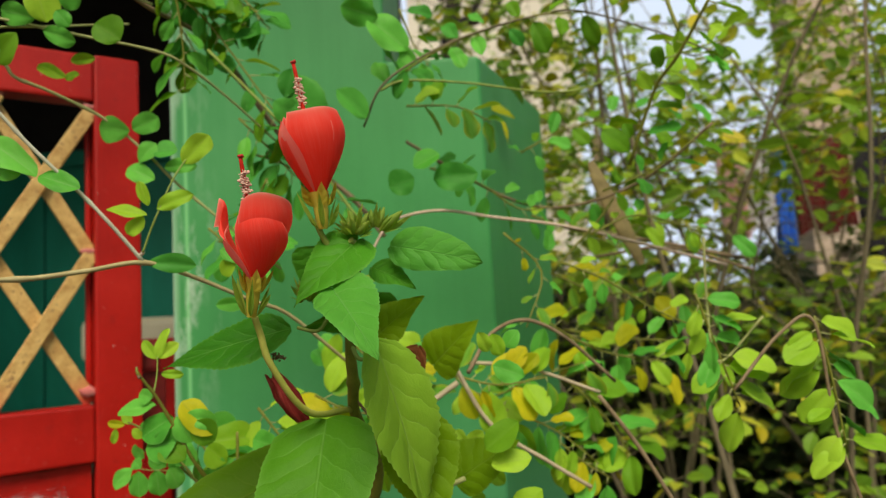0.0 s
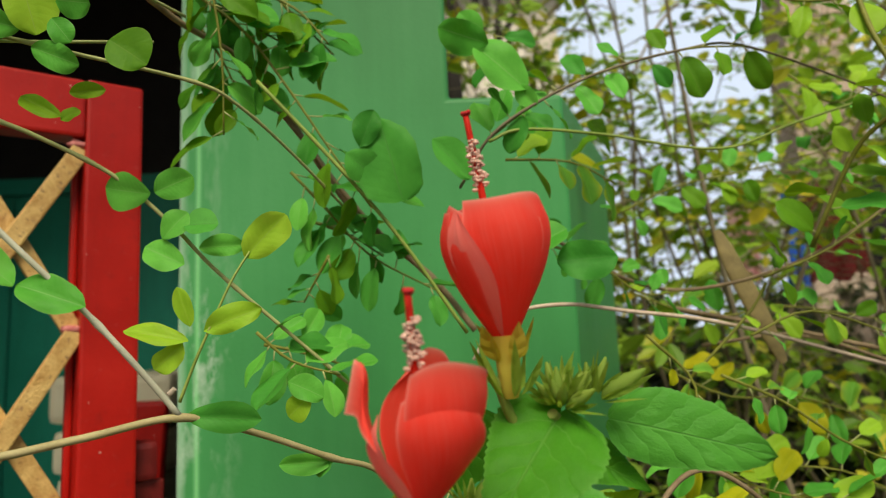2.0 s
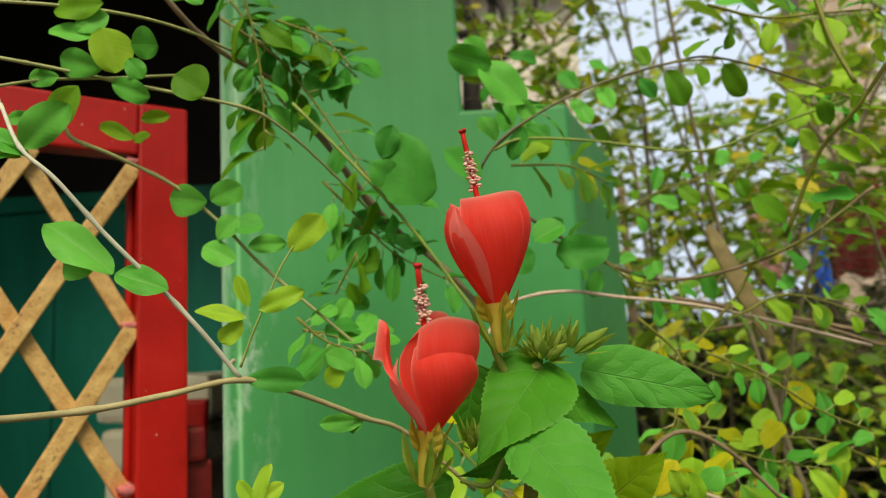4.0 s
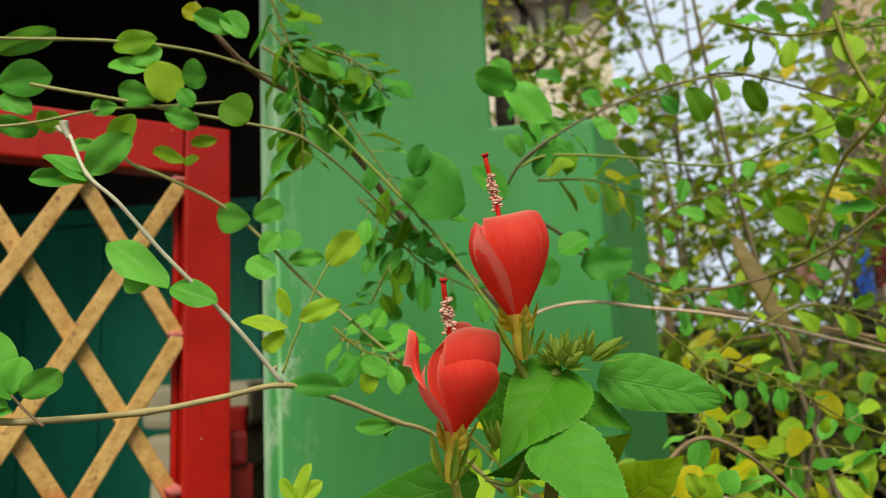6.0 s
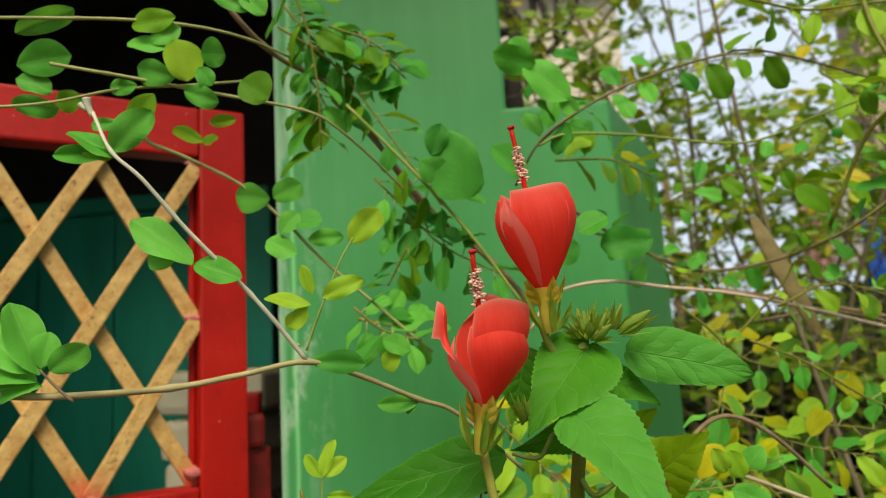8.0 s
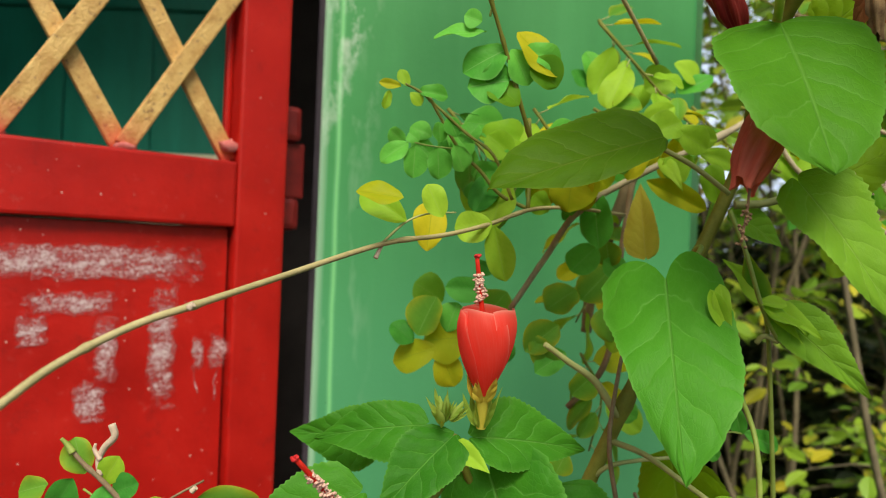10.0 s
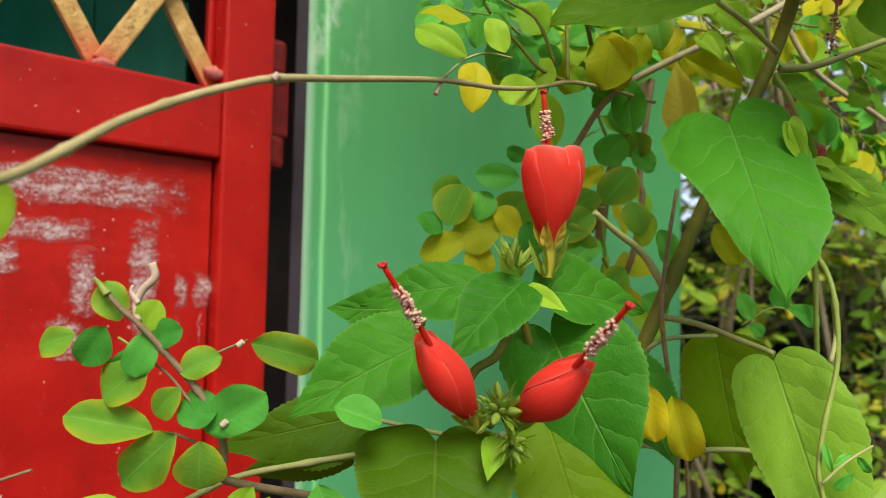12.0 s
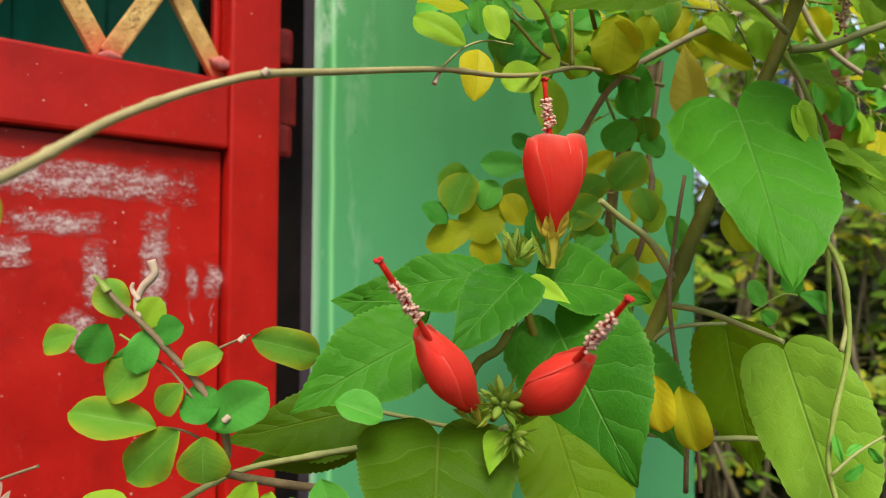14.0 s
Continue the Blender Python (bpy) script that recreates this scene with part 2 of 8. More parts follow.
def petal_mat(name, dark, light, glow=0.3, pale=0.0):
    m, nt, b = node_mat(name, 0.5, 0.12)
    uv = coords(nt, "UV")
    st = noise_of(nt, uv, 7, 3, 0.5, (4.0, 0.3, 1.0))
    big = noise_of(nt, uv, 3, 3, 0.5)
    col = ramp(nt, maths(nt, "ADD", maths(nt, "MULTIPLY", st, 0.5), maths(nt, "MULTIPLY", big, 0.5)), [(0.3, dark), (0.7, light)])
    sep = nt.nodes.new("ShaderNodeSeparateXYZ")
    nt.links.new(uv, sep.inputs[0])
    across = maths(nt, "ABSOLUTE", maths(nt, "MULTIPLY_ADD", sep.outputs["X"], 2.0, -1.0))
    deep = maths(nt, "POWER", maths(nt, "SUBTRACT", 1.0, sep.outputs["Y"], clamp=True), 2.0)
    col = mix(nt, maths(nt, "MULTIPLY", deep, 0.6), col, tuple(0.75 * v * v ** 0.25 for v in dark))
    thread = noise_of(nt, uv, 9, 3, 0.65, (6.0, 0.22, 1.0))
    lines = ramp(nt, thread, [(0.5, (0, 0, 0)), (0.72, (1, 1, 1))])
    col = mix(nt, maths(nt, "MULTIPLY", lines, 0.12), col, (0.96, 0.3, 0.25))
    bloom = ramp(nt, noise_of(nt, uv, 2.2, 3, 0.6, (1.6, 0.7, 1.0)), [(0.5, (0, 0, 0)), (0.7, (1, 1, 1))])
    col = mix(nt, maths(nt, "MULTIPLY", maths(nt, "MULTIPLY", bloom, sep.outputs["Y"]), 0.18), col, (0.96, 0.26, 0.22))
    rim = maths(nt, "MAXIMUM", maths(nt, "MULTIPLY", maths(nt, "POWER", across, 12.0), sep.outputs["Y"]), maths(nt, "POWER", sep.outputs["Y"], 14.0))
    hem = maths(nt, "MAXIMUM", maths(nt, "MULTIPLY", maths(nt, "POWER", across, 45.0), sep.outputs["Y"]), maths(nt, "POWER", sep.outputs["Y"], 60.0))
    col = mix(nt, maths(nt, "MULTIPLY", rim, 0.6 * pale), col, (0.93, 0.3, 0.25))
    col = mix(nt, maths(nt, "MULTIPLY", hem, pale), col, (0.97, 0.6, 0.52))
    nt.links.new(col, b.inputs["Base Color"])
    b.inputs["Sheen Weight"].default_value = 0.05
    b.inputs["Sheen Roughness"].default_value = 0.4
    b.inputs["Sheen Tint"].default_value = (1.0, 0.72, 0.68, 1)
    bump(nt, b, maths(nt, "MULTIPLY_ADD", thread, 0.5, maths(nt, "MULTIPLY", st, 0.7)), 0.28, 0.0012)
    trl = nt.nodes.new("ShaderNodeBsdfTranslucent")
    nt.links.new(col, trl.inputs["Color"])
    sh = nt.nodes.new("ShaderNodeMixShader")
    sh.inputs[0].default_value = glow
    nt.links.new(b.outputs[0], sh.inputs[1])
    nt.links.new(trl.outputs[0], sh.inputs[2])
    nt.links.new(sh.outputs[0], nt.nodes["Material Output"].inputs["Surface"])
    return m


GREEN, RED, SCRAPED = green_plaster(), red_paint(), scraped_paint()


def tan_paint():
    """Tan brushed paint, chipped to dark metal in flecks, with red overspray where a bar meets the rail."""
    m = plain("tan_lattice_paint", (0.44, 0.22, 0.06), (0.78, 0.52, 0.2), 0.5, 70, 420, strength=0.6, dist=0.002)
    nt = m.node_tree
    b = nt.nodes["Principled BSDF"]
    c = coords(nt)
    old = b.inputs["Base Color"].links[0].from_socket
    chip = ramp(nt, noise_of(nt, c, 170, 4, 0.7), [(0.6, (0, 0, 0)), (0.66, (1, 1, 1))])
    col = mix(nt, maths(nt, "MULTIPLY", chip, 0.8), old, (0.2, 0.09, 0.05))
    sep = nt.nodes.new("ShaderNodeSeparateXYZ")
    nt.links.new(c, sep.inputs[0])
    low = maths(nt, "SUBTRACT", 1.0, maths(nt, "DIVIDE", maths(nt, "SUBTRACT", sep.outputs["Z"], 1.176), 0.03), clamp=True)
    low = maths(nt, "MULTIPLY", low, maths(nt, "MULTIPLY_ADD", noise_of(nt, c, 60, 4, 0.6), 2.4, -0.4, True), clamp=True)
    nt.links.new(mix(nt, low, col, (0.55, 0.05, 0.03)), b.inputs["Base Color"])
    return m


TAN = tan_paint()
WELD = plain("dusty_red_weld", (0.42, 0.03, 0.03), (0.72, 0.3, 0.28), 0.6, 120, 700)
# darker copy of the gate's red, for parts that lie in shade
SHADED_RED = plain("shaded_red_paint", (0.14, 0.008, 0.009), (0.26, 0.016, 0.016), 0.5, 60, 500)
# near-black colour that stands for the shade of an unlit interior
SHADE_DARK = plain("shade_dark", (0.03, 0.024, 0.024), (0.06, 0.05, 0.05), 0.85, 8, 200)
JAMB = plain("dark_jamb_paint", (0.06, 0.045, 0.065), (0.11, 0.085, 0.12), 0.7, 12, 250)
TEAL = plain("dark_green_door_paint", (0.008, 0.22, 0.15), (0.016, 0.34, 0.24), 0.5, 10, 300, stretch=(1, 1, 0.2))
CREAM = plain("cream_plastic", (0.76, 0.7, 0.5), (0.86, 0.8, 0.6), 0.45, 20, 400)
CONCRETE = plain("pale_house_plaster", (0.62, 0.55, 0.47), (0.78, 0.72, 0.64), 0.85, 3, 120)
BRICK = plain("weathered_brick", (0.4, 0.29, 0.23), (0.6, 0.47, 0.39), 0.9, 12, 160)
SOIL = plain("soil", (0.014, 0.011, 0.01), (0.05, 0.04, 0.032), 0.95, 5, 90, strength=0.7, dist=0.01)
HUSK = plain("pale_dry_husk", (0.5, 0.36, 0.27), (0.68, 0.54, 0.44), 0.8, 150, 1500)
# colours of unidentified things behind the bush, drawn as cloths
CLOTH_R, CLOTH_L, CLOTH_B, CLOTH_K, CLOTH_P = [plain(n, a, b, 0.85, 15, 500) for n, a, b in (("dark_red_cloth", (0.1, 0.008, 0.01), (0.18, 0.015, 0.016)), ("pale_lilac_cloth", (0.62, 0.58, 0.7), (0.78, 0.74, 0.84)), ("blue_cloth", (0.02, 0.12, 0.6), (0.04, 0.2, 0.8)), ("black_cloth", (0.012, 0.01, 0.014), (0.03, 0.025, 0.035)), ("pink_cloth", (0.75, 0.35, 0.42), (0.85, 0.5, 0.55)))]
STEM_G = plain("green_stem", (0.17, 0.24, 0.04), (0.32, 0.4, 0.09), 0.55, 60, 900, dist=0.0004)
STEM_B = plain("brown_twig", (0.15, 0.1, 0.055), (0.32, 0.23, 0.14), 0.7, 80, 1200, dist=0.0006)
STEM_P = plain("pale_olive_twig", (0.27, 0.29, 0.1), (0.44, 0.45, 0.19), 0.6, 60, 900, dist=0.0004)
STEM_W = plain("pale_grey_twig", (0.46, 0.45, 0.34), (0.66, 0.64, 0.5), 0.6, 60, 900, dist=0.0004)
STEM_T = plain("pale_tan_branch", (0.3, 0.24, 0.16), (0.52, 0.43, 0.3), 0.7, 60, 900, dist=0.0005)
STEM_K = plain("dark_bush_twig", (0.11, 0.09, 0.055), (0.25, 0.2, 0.125), 0.8, 30, 400)
POD = plain("dry_bean_pod", (0.19, 0.145, 0.065), (0.34, 0.26, 0.11), 0.7, 60, 500)
STEM_Y = plain("yellow_green_stalk", (0.32, 0.34, 0.06), (0.5, 0.5, 0.11), 0.55, 60, 900, dist=0.0004)
STEM_R = plain("tan_olive_runner", (0.3, 0.25, 0.11), (0.5, 0.42, 0.22), 0.65, 60, 900, dist=0.0004)
STEM_D = plain("olive_shrub_stem", (0.12, 0.13, 0.015), (0.23, 0.235, 0.035), 0.6, 90, 900, dist=0.0006)


# ---- mesh helpers ----
def part(name, bm, material, parent=None, label="", smooth=False):
    me = bpy.data.meshes.new(name)
    if smooth:
        for f in bm.faces:
            f.smooth = True
    bm.to_mesh(me)
    bm.free()
    for m in material if isinstance(material, (list, tuple)) else [material]:
        me.materials.append(m)
    ob = new(name, me)
    ob.parent = parent
    return tagged(ob, label)


def box(bm, a, b, m=None, bevel=0.0):
    """A box between two corners, its edges rounded a little."""
    r = bmesh.ops.create_cube(bm, size=1.0)
    size = [abs(q - p) for p, q in zip(a, b)]
    mid = [(p + q) / 2 for p, q in zip(a, b)]
    bmesh.ops.scale(bm, vec=size, verts=r["verts"])
    bmesh.ops.translate(bm, vec=mid, verts=r["verts"])
    vs = r["verts"]
    if bevel:
        es = list({e for v in vs for e in v.link_edges})
        out = bmesh.ops.bevel(bm, geom=es, offset=bevel, segments=2, affect="EDGES", profile=0.6)
        vs = list({v for f in out["faces"] for v in f.verts} | {v for v in vs if v.is_valid})
    if m:
        bmesh.ops.transform(bm, matrix=m, verts=[v for v in vs if v.is_valid])
    return bm


def boxed(name, a, b, mat, parent=None, label="", bevel=0.002, m=None):
    bm = bmesh.new()
    box(bm, a, b, m, bevel)
    return part(name, bm, mat, parent, label)


def empty(name, m=None):
    ob = new(name)
    ob.empty_display_size = 0.05
    if m is not None:
        ob.matrix_world = m
    return ob


# ---- the house front ----
# The pillar stands with its corner at the gate opening; its front face looks at the camera.
FACE = 0.625


def house_wall():
    """Pillar and low wall in one piece; the low wall's end is cut off aslant, running back from the face."""
    w0, w1, w2, h0, h1, d = 0.2585, 0.3675, 0.466, 2.7, 1.548, 0.26
    bm = bmesh.new()
    plan = ((0, 0), (w0, 0), (w1, 0), (w2, d - 0.024), (w0, d), (0, d))
    at = {(i, z): bm.verts.new((*plan[i], z)) for i in range(6) for z in ((0, h1, h0) if i in (0, 1, 4, 5) else (0, h1))}
    for i in range(6):
        j = (i + 1) % 6
        bm.faces.new((at[i, 0], at[j, 0], at[j, h1], at[i, h1]))
    for i, j in ((0, 1), (1, 4), (4, 5), (5, 0)):
        bm.faces.new((at[i, h1], at[j, h1], at[j, h0], at[i, h0]))
    bm.faces.new([at[i, h1] for i in (1, 2, 3, 4)])
    bm.faces.new([at[i, h0] for i in (0, 1, 4, 5)])
    bm.faces.new([at[i, 0] for i in (5, 4, 3, 2, 1, 0)])
    bmesh.ops.recalc_face_normals(bm, faces=bm.faces)
    bmesh.ops.bevel(bm, geom=[e for e in bm.edges if e.calc_face_angle(0) > 0.2], offset=0.005, segments=3, affect="EDGES", profile=0.6)
    return part("wall_pillar", bm, GREEN)


pillar = house_wall()
pillar.location = (-0.4155, FACE, 0)
tagged(pillar, "green painted plaster pillar and low wall with a rubbed pale corner", "pillar", kind="structure")
tagged(boxed("ground", (-60, -40, -0.3), (60, 120, 0), SOIL, bevel=0), "dark bare soil ground under the plants", "ground", kind="structure")
tagged(boxed("wall_west", (-3.2, FACE, 0), (-1.5, FACE + 0.2, 2.7), GREEN), "green plastered house wall", "wall", kind="structure")
tagged(boxed("wall_lintel", (-3.2, FACE + 0.004, 2.7), (-0.1535, FACE + 0.25, 3.1), GREEN), "green plastered lintel over the gate opening", "wall", kind="structure")
# unseen eave, added and set low to darken the top of the pillar
tagged(boxed("roof_eave", (-3.5, FACE - 0.58, 2.32), (0.02, FACE - 0.004, 2.44), CONCRETE), "unseen concrete eave, added to shade the upper wall", "eave", kind="structure")
# unseen porch shell: shuts light out, its dark colours stand for shade
tagged(boxed("wall_back", (-3.2, 2.4, 0), (-0.26, 2.5, 3.1), SHADE_DARK), "unseen back wall of the porch, coloured dark for its shade", "wall", kind="structure")
tagged(boxed("wall_inner_west", (-3.3, FACE, 0), (-3.204, 2.5, 3.1), SHADE_DARK), "unseen side wall of the porch, coloured dark for its shade", "wall", kind="structure")
tagged(boxed("wall_inner_east", (-0.36, FACE + 0.262, 0), (-0.26, 2.396, 3.1), SHADE_DARK), "unseen side wall of the porch, coloured dark for its shade", "wall", kind="structure")
tagged(boxed("ceiling", (-3.3, FACE + 0.002, 3.104), (-0.15, 2.5, 3.2), SHADE_DARK), "unseen porch ceiling, coloured dark for its shade", "ceiling", kind="structure")
tagged(boxed("floor", (-3.2, FACE + 0.3, 0), (-0.364, 2.396, 0.03), JAMB), "unseen porch floor in the dark jamb colour", "floor", kind="structure")
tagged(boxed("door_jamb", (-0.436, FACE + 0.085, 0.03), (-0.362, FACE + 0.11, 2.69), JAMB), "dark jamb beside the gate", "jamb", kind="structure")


# ---- the gate: red steel frame, tan lattice above, sheet panel below ----
# Its own x runs from the hinge stile to the left, z up, y out of the front face; it stands ajar.
GATE = Matrix.Translation((-0.4425, 0.608, 0)) @ Matrix.Rotation(radians(36), 4, "Z")
gate = empty("metal_gate", GATE)
tagged(gate, "red painted steel gate with tan lattice, standing ajar", "gate")
WIDE = 0.83
RAIL0, RAIL1, TOP0, TOP1 = 1.114, 1.174, 1.508, 1.562
boxed("stile", (-0.047, 0, 0.06), (0, 0.032, TOP1), RED, gate, bevel=0.003)
boxed("stile", (-WIDE, 0, 0.06), (-WIDE + 0.047, 0.032, TOP1), RED, gate, bevel=0.003)
boxed("top_rail", (-WIDE + 0.0475, 0.001, TOP0), (-0.0475, 0.031, TOP1 - 0.001), RED, gate, bevel=0.003)
boxed("middle_rail", (-WIDE + 0.0475, 0.001, RAIL0), (-0.0475, 0.031, RAIL1), RED, gate, bevel=0.003)
boxed("bottom_rail", (-WIDE + 0.0475, 0.001, 0.06), (-0.0475, 0.031, 0.12), RED, gate, bevel=0.003)
boxed("sheet_panel", (-WIDE + 0.04, 0.012, 0.1), (-0.0503, 0.016, RAIL0 - 0.002), RED, gate, bevel=0)
# dark strips added behind the sheet's gaps to draw its shadow line
boxed("panel_stop", (-WIDE + 0.05, 0.017, RAIL0 - 0.014), (-0.049, 0.024, RAIL0 - 0.0006), SHADED_RED, gate, bevel=0)
boxed("panel_stop", (-0.06, 0.017, 0.121), (-0.0478, 0.024, RAIL0 - 0.0145), SHADED_RED, gate, bevel=0)
boxed("inner_flange", (-0.0535, 0.022, RAIL1 + 0.0005), (-0.0475, 0.031, TOP0 - 0.0005), RED, gate, bevel=0.002)

SLOPE, PITCH = 1.72, 0.0935
LOW, HIGH = RAIL1 + 0.002, TOP0 - 0.002
IN = -0.049


def lattice_bar(u0, rising):
    """One flat bar from the middle rail to the top rail or the stile."""
    ends = []
    for z in (LOW, HIGH):
        u = u0 + (z - 1.18) / SLOPE * (1 if rising else -1)
        ends.append([u, z])
    lo, hi = -WIDE + 0.049, IN
    for e in ends:
        for lim, out in ((lo, e[0] < lo), (hi, e[0] > hi)):
            if out:
                e[1] = 1.18 + (lim - u0) * SLOPE * (1 if rising else -1)
                e[0] = lim
    (ua, za), (ub, zb) = ends
    length = math.hypot(ub - ua, zb - za)
    if length < 0.02 or zb < za:
        return
    y0 = 0.004 if rising else 0.0125
    m = Matrix.Translation((ua, y0, za)) @ Matrix.Rotation(-math.atan2(zb - za, ub - ua), 4, "Y")
    bm = bmesh.new()
    box(bm, (0, 0, -0.0078), (length, 0.0082, 0.0078), m, 0.0016)
    part("lattice_bar", bm, TAN, gate, "tan painted flat bar")


for k in range(12):
    lattice_bar(-0.1405 - PITCH * k, True)
for k in range(12):
    lattice_bar(-0.052 - PITCH * k, False)
for k in range(1, 5):
    lattice_bar(-0.052 + PITCH * k, False)


def weld(u, z, s=0.8):
    """A lumpy bead of painted weld."""
    bm = bmesh.new()
    bmesh.ops.create_icosphere(bm, subdivisions=2, radius=0.009)
    for v in bm.verts:
        v.co = Vector((v.co.x * 1.3 * s, v.co.y * 0.6, v.co.z * 0.6 * s)) * (1 + 0.7 * noise.noise(v.co * 260 + Vector((u * 50, 0, z * 50))))
        v.co += Vector((u, 0.008, z))
    part("weld", bm, WELD, gate, "lumpy weld under dusty red paint", smooth=True)


for k in range(8):
    weld(-0.1405 - PITCH * k, RAIL1 + 0.002)
    weld(-0.139 - PITCH * k, TOP0 - 0.002, 0.6)
weld(-0.05, 1.339)
weld(-0.0515, 1.188, 1.0)
weld(-0.051, TOP0 - 0.006)

# hinge on the stile's outer edge, its shade put into a darker red: two knuckles and a leaf between
hinge = empty("hinge")
hinge.parent = gate
for z0, z1 in ((1.203, 1.238), (1.115, 1.147)):
    bm = bmesh.new()
    box(bm, (0.0006, 0.018, z0), (0.023, 0.042, z1), None, 0.006)
    part("knuckle", bm, SHADED_RED, hinge)
boxed("hinge_leaf", (0.0006, 0.026, 1.1475), (0.03, 0.034, 1.2025), SHADED_RED, hinge)


def scrape(u0, z0, u1, z1, name="scraped_patch"):
    """A rubbed patch of paint on the sheet, with a ragged outline."""
    bm = bmesh.new()
    uvl = bm.loops.layers.uv.new("UVMap")
    n, mrows = 24, 8
    long_x = abs(u1 - u0) > abs(z1 - z0)
    nx, nz = (n, mrows) if long_x else (mrows, n)
    grid = [[bm.verts.new((u0 + (u1 - u0) * i / nx, 0.0113, z0 + (z1 - z0) * j / nz)) for i in range(nx + 1)] for j in range(nz + 1)]
    for j, row in enumerate(grid):
        for i, v in enumerate(row):
            v.co += Vector((noise.noise(v.co * 90), 0, noise.noise(v.co * 90 + Vector((7, 0, 0))))) * 0.004
    for j in range(nz):
        for i in range(nx):
            f = bm.faces.new((grid[j][i], grid[j][i + 1], grid[j + 1][i + 1], grid[j + 1][i]))
            for l, (a, b) in zip(f.loops, ((i, j), (i + 1, j), (i + 1, j + 1), (i, j + 1))):
                l[uvl].uv = (a / nx, b / nz)
    part(name, bm, SCRAPED, gate, "paint scraped to pale primer")


scrape(-0.27, 1.063, -0.067, 1.094)
scrape(-0.117, 0.948, -0.091, 1.064)
scrape(-0.212, 1.035, -0.138, 1.055)
scrape(-0.159, 0.975, -0.139, 1.036)
scrape(-0.173, 0.946, -0.146, 0.982)
scrape(-0.214, 1.01, -0.19, 1.036)
scrape(-0.0795, 0.982, -0.0675, 1.015)
scrape(-0.0635, 0.981, -0.048, 1.017)
scrape(-0.0575, 0.955, -0.0555, 0.985)
scrape(-0.0745, 0.962, -0.073, 0.985)


# ---- plant builders ----
LEAF = {
    "green": leaf_mat("shrub_leaf_green", (0.03, 0.165, 0.012), (0.072, 0.29, 0.022), (0.2, 0.48, 0.1), 6, 0.42, (0.2, 0.5, 0.02), 0.3),
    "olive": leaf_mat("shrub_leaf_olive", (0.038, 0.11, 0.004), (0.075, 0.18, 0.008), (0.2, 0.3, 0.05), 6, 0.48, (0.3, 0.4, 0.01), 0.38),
    "old": leaf_mat("leaflet_old", (0.08, 0.24, 0.015), (0.17, 0.38, 0.025), (0.2, 0.32, 0.05), 8, 0.48, (0.3, 0.42, 0.01), 0.36, relief=0.16),
    "round": leaf_mat("leaflet_green", (0.07, 0.34, 0.04), (0.16, 0.55, 0.08), (0.3, 0.52, 0.18), 9, 0.42, (0.22, 0.48, 0.03), 0.32, relief=0.16),
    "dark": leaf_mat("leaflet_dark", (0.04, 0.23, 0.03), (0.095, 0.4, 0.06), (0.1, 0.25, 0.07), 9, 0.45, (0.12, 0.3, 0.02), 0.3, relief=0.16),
    "lime": leaf_mat("leaflet_young", (0.24, 0.48, 0.03), (0.42, 0.66, 0.06), (0.35, 0.5, 0.12), 8, 0.42, (0.4, 0.55, 0.03), 0.38, 0.25, relief=0.16),
    "yellow": leaf_mat("leaflet_yellowing", (0.36, 0.42, 0.02), (0.64, 0.57, 0.03), (0.18, 0.3, 0.03), 7, 0.45, (0.7, 0.55, 0.01), 0.38, 0.4, relief=0.16),
    "edge": leaf_mat("leaflet_yellow_edged", (0.08, 0.27, 0.03), (0.16, 0.4, 0.045), (0.3, 0.48, 0.14), 8, 0.45, (0.4, 0.45, 0.02), 0.34, 0.0, (0.5, 0.42, 0.02), relief=0.16),
    # yellow-olive leaves, and a lit copy of olive with backlight in its colour
    "sunny": leaf_mat("shrub_leaf_yellow_olive_lit", (0.13, 0.26, 0.008), (0.22, 0.37, 0.014), (0.26, 0.4, 0.06), 6, 0.48, (0.42, 0.5, 0.01), 0.42),
    "fresh": leaf_mat("shrub_leaf_fresh", (0.055, 0.25, 0.03), (0.105, 0.38, 0.05), (0.2, 0.5, 0.14), 6, 0.42, (0.2, 0.52, 0.04), 0.3),
    "leafy": leaf_mat("shrub_leaf_yellow_green", (0.06, 0.215, 0.012), (0.11, 0.32, 0.022), (0.2, 0.44, 0.09), 6, 0.45, (0.26, 0.48, 0.02), 0.32),
    "spring": leaf_mat("shrub_leaf_spring", (0.15, 0.34, 0.025), (0.24, 0.45, 0.04), (0.34, 0.56, 0.12), 6, 0.45, (0.35, 0.52, 0.03), 0.34),
    "gold": leaf_mat("leaflet_gold", (0.7, 0.55, 0.02), (0.82, 0.68, 0.04), (0.6, 0.5, 0.05), 7, 0.45, (0.85, 0.65, 0.02), 0.4, 0.2, relief=0.2),
    "tan": leaf_mat("dying_leaf", (0.4, 0.33, 0.04), (0.52, 0.44, 0.06), (0.5, 0.42, 0.12), 8, 0.55, (0.6, 0.45, 0.03), 0.4, 0.0, relief=0.4),
    "papery": leaf_mat("papery_leaf", (0.5, 0.33, 0.26), (0.72, 0.55, 0.46), (0.6, 0.45, 0.36), 5, 0.7, (0.7, 0.5, 0.4), 0.3, 0.0, relief=0.4),
    "brown": leaf_mat("dead_leaf", (0.1, 0.03, 0.012), (0.24, 0.08, 0.03), (0.3, 0.14, 0.06), 7, 0.7, (0.3, 0.1, 0.02), 0.25),
}
PETAL = petal_mat("red_petal", (0.99, 0.06, 0.042), (0.99, 0.105, 0.08), 0.48, 0.6)
PETAL_FOLD = petal_mat("pink_petal_fold", (0.97, 0.22, 0.19), (0.98, 0.34, 0.3), 0.42)
